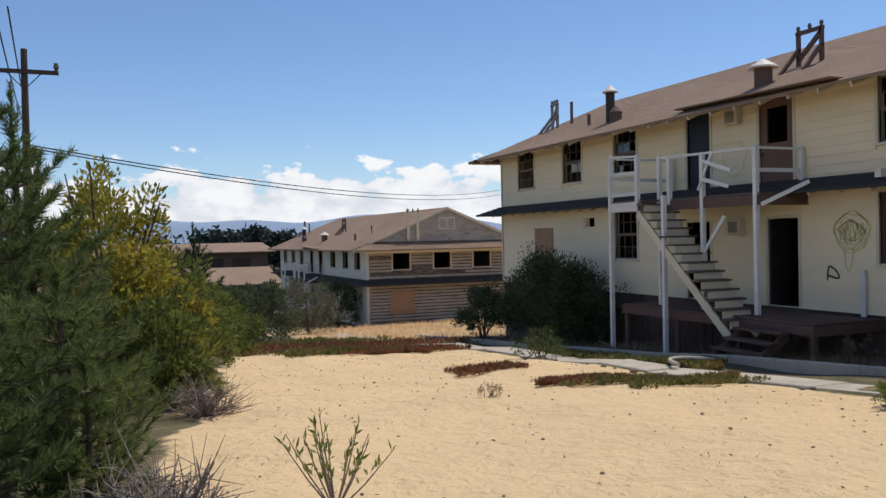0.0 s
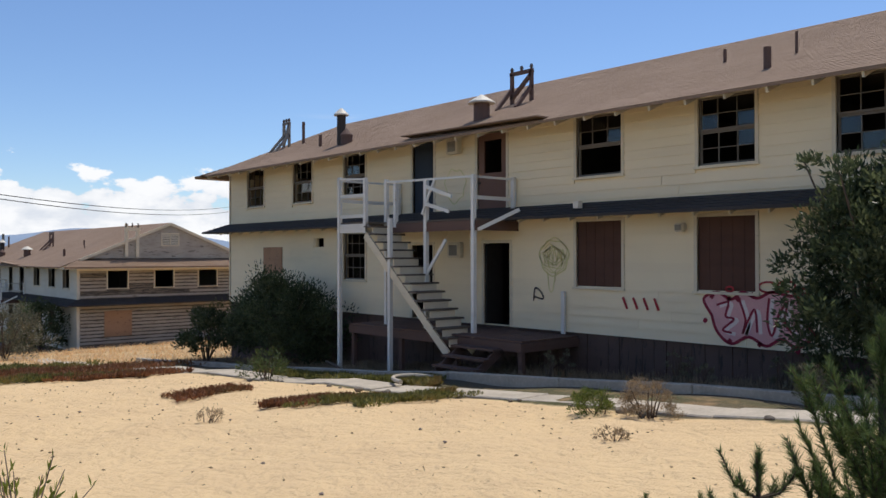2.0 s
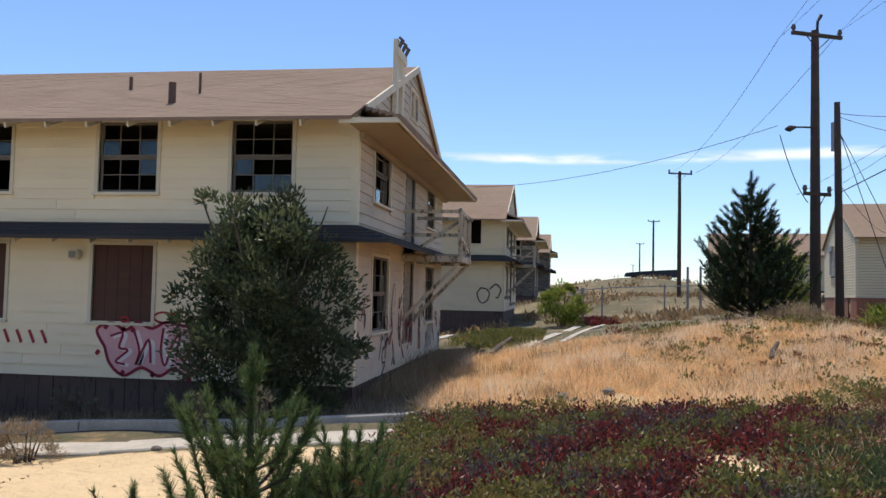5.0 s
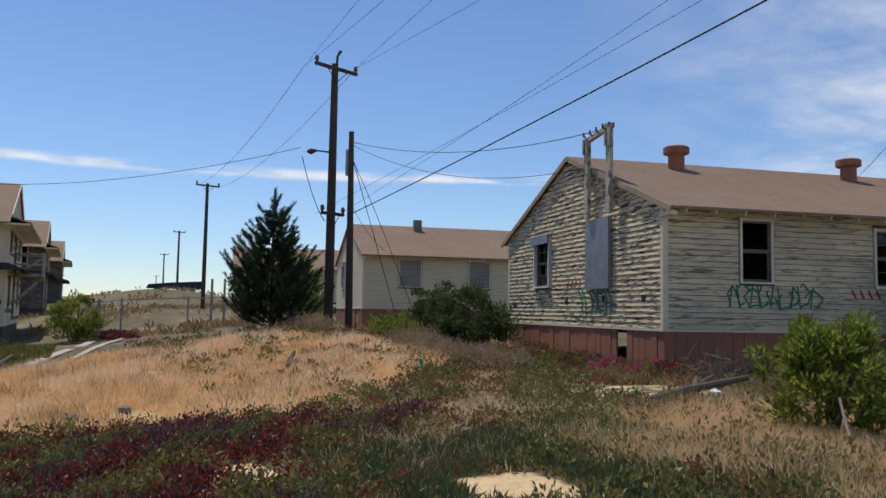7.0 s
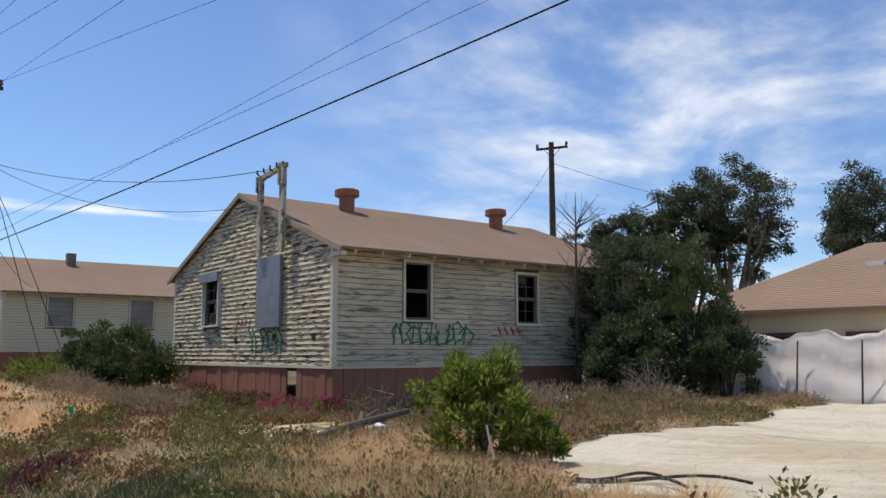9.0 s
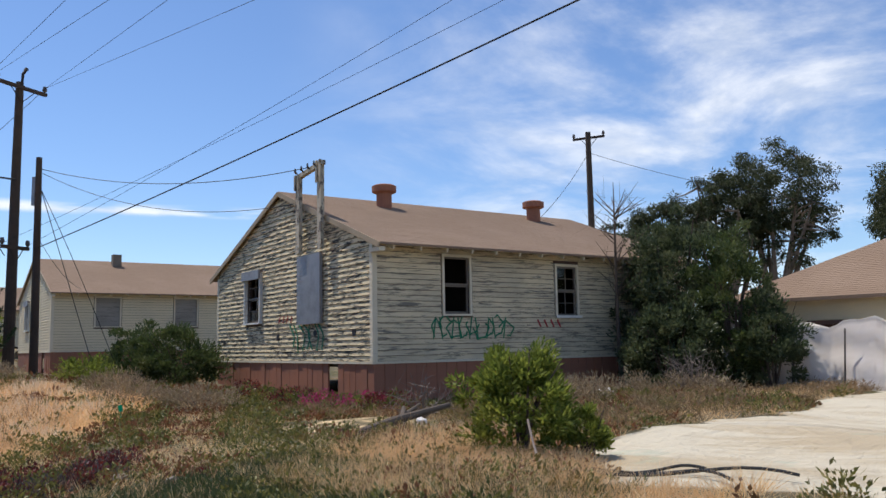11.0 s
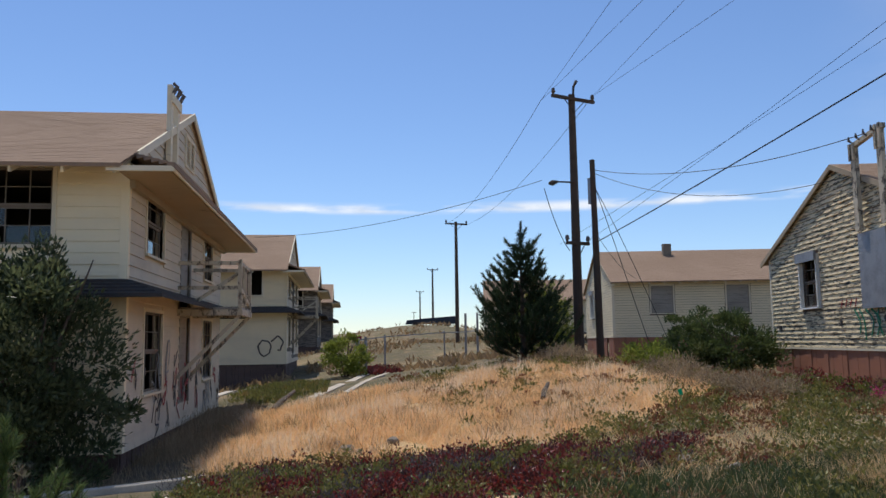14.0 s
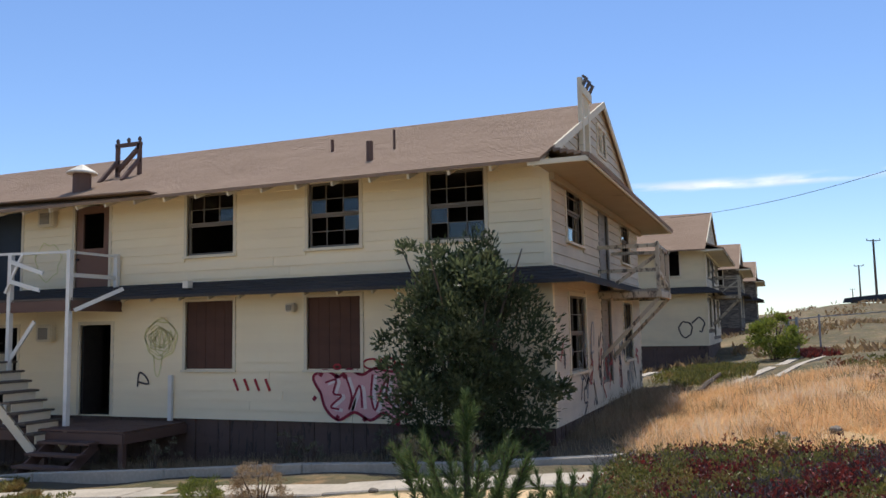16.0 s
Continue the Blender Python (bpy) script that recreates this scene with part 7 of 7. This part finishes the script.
rnd = random.Random(61)
for i in range(12):
    u, z = rnd.uniform(2.85, 5.3), rnd.choice((0.02, 0.12, 0.5, 0.95, 1.05)) + rnd.uniform(-0.02, 0.05)
    if 3.3 < u < 4.9 and 0.15 < z < 0.95:
        continue
    stroke(FL, [(u, z), (u + 0.03, z - 0.04)], 0.04, M_REDSPRAY, W1, d=0.046)
# number marks as plain bars
for i in range(4):
    stroke(FL, [(7.1 - i * 0.27, 0.86), (7.0 - i * 0.27, 0.64)], 0.03, M_RED, W1, "marking")
stroke(FL, loop(9.1, 1.75, 0.45, 0.42, 30, 0.08), 0.017, M_OLIVE, W1)
stroke(FL, loop(9.1, 1.8, 0.3, 0.2, 20, 0.2, 4), 0.015, M_OLIVE, W1)
stroke(FL, spline([(9.3, 1.4), (9.25, 1.0), (9.15, 0.95), (9.05, 1.4)]), 0.014, M_OLIVE, W1)
for k in range(5):
    stroke(FL, loop(9.12 + 0.1 * math.sin(2.4 * k), 1.74 + 0.08 * math.cos(1.7 * k), 0.40 - 0.055 * k, 0.36 - 0.05 * k, 22, 0.16, 3 + k % 3, 0.9 * k, 0.9 * k + 5.6), 0.012, M_OLIVE, W1)
    stroke(FL, spline([(9.4 - 0.13 * k, 1.55), (9.35 - 0.13 * k, 1.95), (9.28 - 0.13 * k, 1.7)]), 0.012, M_OLIVE, W1)
stroke(FL, loop(12.6, 3.7, 0.4, 0.45, 26, 0.15), 0.015, M_OLIVE, W1)
stroke(FL, spline([(9.75, 0.7), (9.7, 1.0), (9.5, 0.9), (9.45, 0.75), (9.75, 0.8)]), 0.02, M_BLACKSPRAY, W1)
for i in range(42):
    u, z = rnd.uniform(0.3, 10.4), rnd.uniform(0.25, 1.5)
    pts = [(u + rnd.uniform(-0.25, 0.25), z + rnd.uniform(-0.35, 0.45)) for _ in range(rnd.randint(4, 7))]
    stroke(FG, spline(pts, 5), rnd.uniform(0.012, 0.028), rnd.choice((M_BLACKSPRAY, M_BLACKSPRAY, M_BLACKSPRAY, M_RED, M_GREYMETAL)), WG1)
# doors of the landing
bm = B()
box(bm, 0.02, 0.07, 10.7, 11.74, 2.75, 3.95)
box(bm, 0.02, 0.07, 10.7, 10.9, 3.95, 4.98)
box(bm, 0.02, 0.07, 11.54, 11.74, 3.95, 4.98)
box(bm, 0.02, 0.07, 10.9, 11.54, 4.8, 4.98)
dr = part("door", bm, M_DOORBROWN, W1, "closed brown door with upper window opening")
bm = B()
tube(bm, [(0.0, 11.66, 3.7), (-0.05, 11.66, 3.7)], [0.03, 0.03], 10)
part("door_knob", bm, M_DARKMETAL, dr)
bm = B()
box(bm, 0.05, 0.09, 13.52, 14.42, 2.75, 4.99)
part("door", bm, M_BLUETARP, W1, "dark blackened door")
bm = B()
box(bm, 0.02, 0.62, 11.45, 11.5, 0.03, 2.1)
part("door", bm, M_DARKMETAL, W1, "dark door standing open inwards")
# plywood over the far lower window
bm = B()
box(bm, -0.06, -0.03, 21.7, 23.0, 1.15, 2.1)
part("board_panel", bm, M_PLY, W1, "warped plywood sheet nailed to the wall")
# light boxes, white stake and small tag
for u, z in ((12.55, 4.75), (12.5, 1.95), (5.6, 2.38)):
    s = 0.5 if z > 4 or u > 10 else 0.22
    bm = B()
    box(bm, -0.22, -0.03, u - s / 2, u + s / 2, z - s * 0.42, z + s * 0.42)
    bmesh.ops.bevel(bm, geom=bm.edges[:], offset=0.03, segments=2, affect="EDGES")
    lamp = part("vent_box", bm, M_CREAM_TRIM, W1)
    bm = B()
    box(bm, -0.235, -0.222, u - s * 0.3, u + s * 0.3, z - s * 0.3, z + s * 0.25)
    part("grille", bm, M_GREYWOOD, lamp)
bm = B()
box(bm, -0.12, -0.05, 8.72, 8.82, -0.05, 0.95)
part("stake", bm, M_WHITE, B1, "white peeling stake by the wall")
bm = B()
box(bm, -0.6, -0.45, 7.9, 8.05, 2.86, 3.02)
part("patch", bm, M_VENTPALE, B1)

# black paint on the second barracks
W3 = child(B3, "wall", 0)
for pts in (loop(1.1, 0.85, 0.32, 0.4, 22, 0.1), loop(0.45, 1.05, 0.28, 0.35, 18, 0.2, 3, 0.4, 4.6)):
    stroke(FL, pts, 0.035, M_BLACKSPRAY, W3)

# marks on the weathered house
HG, HS = child(HOUSE, "wall", 0), child(HOUSE, "wall", 1)
G1 = lambda u, d, z: (u, d, z)
S1 = lambda u, d, z: (-d, -u, z)
for i in range(9):
    u = 1.7 + i * 0.28
    stroke(S1, loop(u + 0.1, 0.78 + 0.05 * math.sin(i * 2.1), 0.13 + 0.05 * (i % 3), 0.2 + 0.05 * (i % 2), 14, 0.25, 3, 0.6 * i, 0.6 * i + 4.2), 0.02, M_GREEN, HS)
    stroke(S1, [(u, 0.52), (u + 0.08 * (-1) ** i, 1.06)], 0.018, M_GREEN, HS)
for i in range(4):
    stroke(S1, [(5.15 + i * 0.24, 1.0), (5.25 + i * 0.24, 0.82)], 0.025, M_RED, HS, "marking")
for i in range(7):
    u = 2.7 + i * 0.3
    stroke(G1, spline([(u, rnd.uniform(0.2, 0.4)), (u + rnd.uniform(-0.3, 0.3), 0.7), (u + rnd.uniform(-0.2, 0.3), 1.0)]), 0.03, M_GREEN, HG)
for i in range(4):
    stroke(G1, [(4.6 + i * 0.28, 1.28), (4.7 + i * 0.28, 1.1)], 0.025, M_RED, HG, "marking")

# white sheeting on stakes beside the shed
rng = np.random.default_rng(95)
bm = B()
nu_, nz_ = 60, 12
a0, a1 = Vector((7.9, -32.75, 0)), Vector((-4.0, -32.3, 0))
grid = []
for i in range(nu_ + 1):
    f = i / nu_
    base = a0.lerp(a1, f)
    zb = gz(base.x, base.y)
    col = []
    for j in range(nz_ + 1):
        g = j / nz_
        sag = 0.10 * math.sin(f * 34) * g + 0.08 * math.sin(f * 71 + 3 * g) + 0.05 * math.sin(13 * g + 20 * f)
        col.append(bm.verts.new((base.x, base.y + sag + 0.7 * (1 - g) ** 1.4, zb - 0.02 + g * (1.72 + 0.08 * math.sin(f * 40) + 0.05 * math.sin(f * 93)))))
    grid.append(col)
for i in range(nu_):
    for j in range(nz_):
        bm.faces.new((grid[i][j], grid[i + 1][j], grid[i + 1][j + 1], grid[i][j + 1]))
bmesh.ops.solidify(bm, geom=bm.faces[:], thickness=0.008)
sheet = thing("sheet_fence", (0, 0, 0), "white plastic sheeting hung on thin stakes", "fence")
me = mesh_of(bm, "sheeting", M_TARP)
me.polygons.foreach_set("use_smooth", np.ones(len(me.polygons), bool))
part("sheeting", me, None, sheet)
for f in (0.06, 0.17, 0.3, 0.45, 0.62, 0.8):
    b = a0.lerp(a1, f)
    bm = B()
    z = gz(b.x, b.y)
    tube(bm, [(b.x, b.y + 0.85, z - 0.2), (b.x + 0.03, b.y + 0.45, z + 1.5)], [0.025, 0.02], 8)
    part("stake", bm, M_DARKMETAL, sheet)

# fence of posts towards the hill
fence = thing("fence", (0, 0, 0), "grey post fence with sagging top rail", "fence")
pts = [(34.7, -11.6), (35.4, -11.3), (36.6, -11.2), (38.0, -12.6), (41.4, -15.9), (44.5, -17.5), (47.1, -18.6)]
for i, (x, y) in enumerate(pts):
    z = gz(x, y)
    bm = B()
    tube(bm, [(x, y, z - 0.2), (x, y, z + (1.65 if i < 5 else 2.6))], [0.07 if i in (0, 5, 6) else 0.045] * 2, 8)
    part("post", bm, M_GREYMETAL, fence)
for (a, b), (c, d) in zip(pts, pts[1:]):
    bm = B()
    beam(bm, (a, b, gz(a, b) + 1.55), (c, d, gz(c, d) + 1.55), 0.04, 0.05)
    part("rail", bm, M_GREYMETAL, fence)
sign = thing("sign", (36.6, -11.2, gz(36.6, -11.2)), "small red and white sign on post", "sign")
bm = B()
box(bm, -0.02, 0.02, -0.25, 0.25, 1.55, 1.75)
part("panel", bm, M_REDSPRAY, sign)
bm = B()
tube(bm, [(0.03, 0, -0.1), (0.03, 0, 1.7)], [0.02, 0.02], 6)
part("post", bm, M_GREYMETAL, sign)
# covered trailer on the crest
tr = thing("trailer", (106.0, -21.8, gz(106, -21.8)), "low covered trailer parked on the crest", "trailer")
bm = B()
prism(bm, [(0, -3.6, 0.5), (0, 3.2, 0.5), (0, 3.0, 1.0), (0, 0.5, 1.25), (0, -3.4, 1.5)], (2.2, 0, 0))
part("cover", bm, M_BLUETARP, tr)
for y in (-2.2, -1.2, 2.0):
    bm = B()
    tube(bm, [(-0.05, y, 0.4), (0.25, y, 0.4)], [0.42, 0.42], 14)
    part("wheel", bm, M_DARKMETAL, tr)

# loose wood, stones and hoses
def log(p, q, r, label, sd):
    g = random.Random(sd)
    bm = B()
    a, b = Vector((*p, gz(*p) + r)), Vector((*q, gz(*q) + 5.0 * r))
    tube(bm, [a, a.lerp(b, 0.4) + Vector((0.03, 0.02, 0.02)), b], [r, r * 0.9, r * 0.6], 9)
    tagged(part("log", bm, M_LOG), label, "log", "loose wood")


log((6.7, -17.4), (8.3, -20.7), 0.075, "weathered grey log lying before the house", 1)
log((7.4, -18.9), (8.9, -20.2), 0.06, "thin grey branch on the ground", 2)
log((8.0, -19.2), (9.6, -21.2), 0.05, "dry broken branch on the ground", 3)
log((19.5, -8.9), (21.5, -9.3), 0.08, "half-buried timber in the dry grass", 4)
log((16.6, -15.2), (17.3, -15.5), 0.07, "short dark timber in the grass", 5)
log((10.5, 7.6), (10.9, 8.9), 0.05, "broken timber in the shaded yard", 6)


def stone(x, y, r, label, sd, material=None):
    bm = B()
    bmesh.ops.create_icosphere(bm, subdivisions=2, radius=r)
    g = random.Random(sd)
    for v in bm.verts:
        v.co = v.co * g.uniform(0.8, 1.12)
        v.co.z *= 0.65
        v.co += Vector((x, y, gz(x, y) + r * 0.35))
    tagged(part("stone", bm, material or M_ROCK), label, "stone", "loose stones")


for i, (x, y, r) in enumerate(((11.6, -10.75, 0.16), (11.3, -10.95, 0.13), (11.9, -11.5, 0.14), (12.1, -10.6, 0.1), (5.4, -12.9, 0.1), (5.0, -13.3, 0.08), (7.3, -14.6, 0.15), (6.6, -14.9, 0.12))):
    stone(x, y, r * 0.8, "dark grey stone lying in the ground cover", 400 + i, M_CONCDARK)
stone(9.7, -27.4, 0.28, "large white stone by the house", 420, M_WHITESTONE)
stone(8.9, -20.6, 0.12, "pale stone among dry branches", 421, M_WHITESTONE)
for i in range(26):
    x, y = rnd.uniform(7.5, 7.9), rnd.uniform(-7.5, 8)
    stone(x, y, rnd.uniform(0.04, 0.09), "small rubble along the walkway edge", 430 + i, M_CONCDARK)
for i in range(40):
    x, y = rnd.uniform(0.0, 7.0), rnd.uniform(-6.5, 11)
    stone(x, y, rnd.uniform(0.012, 0.028), "small dark pebble on the sand", 460 + i, M_TWIG)
bm = B()
tube(bm, [(3.55 - 0.75 * f, -17.2 + 0.6 * f, gz(3.55 - 0.75 * f, -17.2 + 0.6 * f) + 0.015 + 0.45 * (1 - f) ** 2) for f in [i / 14 for i in range(15)]], 0.013, 7)
tagged(part("hose", bm, M_TWIG), "pale plastic hose beside the shrub", "hose")
for k, (x0, y0, x1, y1) in enumerate(((3.2, -16.9, 0.9, -17.2), (3.0, -17.2, 1.2, -16.8), (2.9, -16.6, 1.6, -17.3))):
    bm = B()
    tube(bm, [(x0 + (x1 - x0) * f, y0 + (y1 - y0) * f + 0.18 * math.sin(f * 5 + k), gz(x0 + (x1 - x0) * f, y0 + (y1 - y0) * f) + 0.05 + 0.03 * math.sin(9 * f)) for f in [i / 16 for i in range(17)]], 0.014, 7)
    tagged(part("hose", bm, M_WIRE), "black hose lying on the slab edge", "hose", "black hoses")
bm = B()
tube(bm, [(9.0 + 0.5 * math.cos(a), 2.3 + 0.9 * math.sin(a), gz(9.0, 2.3) + 0.12) for a in [0.3 + 0.2 * i for i in range(14)]], 0.045, 8)
tagged(part("pipe", bm, M_CONC), "curved pale pipe lying by the walkway", "pipe")
bm = B()
tube(bm, [(14.5, -17.6, gz(14.5, -17.6) + 0.22), (14.55, -17.6, gz(14.5, -17.6) + 0.34)], [0.04, 0.05], 8)
tube(bm, [(14.5, -17.6, gz(14.5, -17.6) - 0.1), (14.5, -17.6, gz(14.5, -17.6) + 0.24)], [0.01, 0.01], 5)
tagged(part("plastic_cap", bm, M_GREENBIT), "bright green plastic cap on stake", "marker")

# ---- distance ----
def barn(at, w, l, h, rise, label, rz=0):
    ob = thing("warehouse", at, label, "warehouse", "far buildings", rz=rz)
    bm = B()
    box(bm, 0, w, 0, l, -4, h)
    wall = part("wall", bm, M_DARKSKIRT if rise < 2 else M_PALE, ob)
    bm = B()
    prism(bm, [(-0.8, -0.8, h), (w + 0.8, -0.8, h), (w + 0.8, l / 2, h + rise), (-0.8, l / 2, h + rise)], (0, 0, 0.12))
    prism(bm, [(-0.8, l + 0.8, h), (w + 0.8, l + 0.8, h), (w + 0.8, l / 2, h + rise), (-0.8, l / 2, h + rise)], (0, 0, 0.12))
    part("roof", bm, M_ROOF, ob)
    for i in range(int(w / 3)):
        # solid near-black panels in place of unlit window openings
        bm = B()
        box(bm, 1 + i * 3, 3 + i * 3, -0.06, -0.01, h - 1.6, h - 0.6)
        part("window", bm, M_UNLIT, wall)


barn((-22.0, 84.0, -3.6), 38, 16, 3.9, 1.0, "long dark warehouse with low brown roof")
barn((-6.0, 66.0, -5.4), 19, 12, 2.9, 1.4, "low building with reddish roof")
# aerial haze is put into the blue-grey colour of the hills
hill = Mat("haze_tinted_hills", (0.23, 0.30, 0.40), 1.0)
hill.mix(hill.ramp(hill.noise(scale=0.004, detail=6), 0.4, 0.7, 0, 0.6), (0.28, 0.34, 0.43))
hx = np.linspace(-900, 2600, 160)
hv, hf = [], []
prof = 40 + 9 * np.sin(hx * 0.004) + 7 * np.sin(hx * 0.011 + 1) + 4 * np.sin(hx * 0.027)
prof = prof * smooth(-900, -300, hx) * (1 - smooth(1700, 2600, hx))
for i, x in enumerate(hx):
    hv += [(x, 1500 - 0.05 * x, -12), (x, 1560 - 0.05 * x, prof[i] * 0.7 - 2), (x, 1700 - 0.05 * x, prof[i]), (x, 2300, -12)]
for i in range(len(hx) - 1):
    for j in range(3):
        a = i * 4 + j
        hf.append((a, a + 4, a + 5, a + 1))
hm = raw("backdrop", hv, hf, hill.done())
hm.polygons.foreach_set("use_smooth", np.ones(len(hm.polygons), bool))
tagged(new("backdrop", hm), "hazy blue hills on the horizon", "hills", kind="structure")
rng = np.random.default_rng(97)
n = 16000
cl = np.stack([rng.uniform(-90, 330, 300), rng.uniform(230, 420, 300), rng.uniform(0, 1, 300)], 1)
hh = rng.uniform(4, 15, 300)
w = rng.integers(0, 300, n)
q = cl[w] * np.array([1, 1, 0]) + unit(rng.normal(size=(n, 3))) * rng.random((n, 1)) ** 0.4 * np.stack([hh[w] * 0.7, hh[w] * 0.7, hh[w] * 0.5], 1)
q[:, 2] += -9 + hh[w] * 0.55
stuff("far_wood", leaf_mesh("far_wood", q, rng.normal(size=(n, 3)), 2.2, 1.3, M_FAR, rng), "dark belt of far trees", "wood")
for x, y, h, sd in ((14.0, 108, 12.5, 501), (20.0, 112, 13.0, 502), (26, 118, 12.0, 503), (6, 120, 11.5, 504)):
    tall_tree(x, y, h, (4.2, 4, 3.0), "dark spreading tree beyond the barracks", M_FAR, sd, 3500, (0.9, 0.45), z=-9.0, group="far trees")
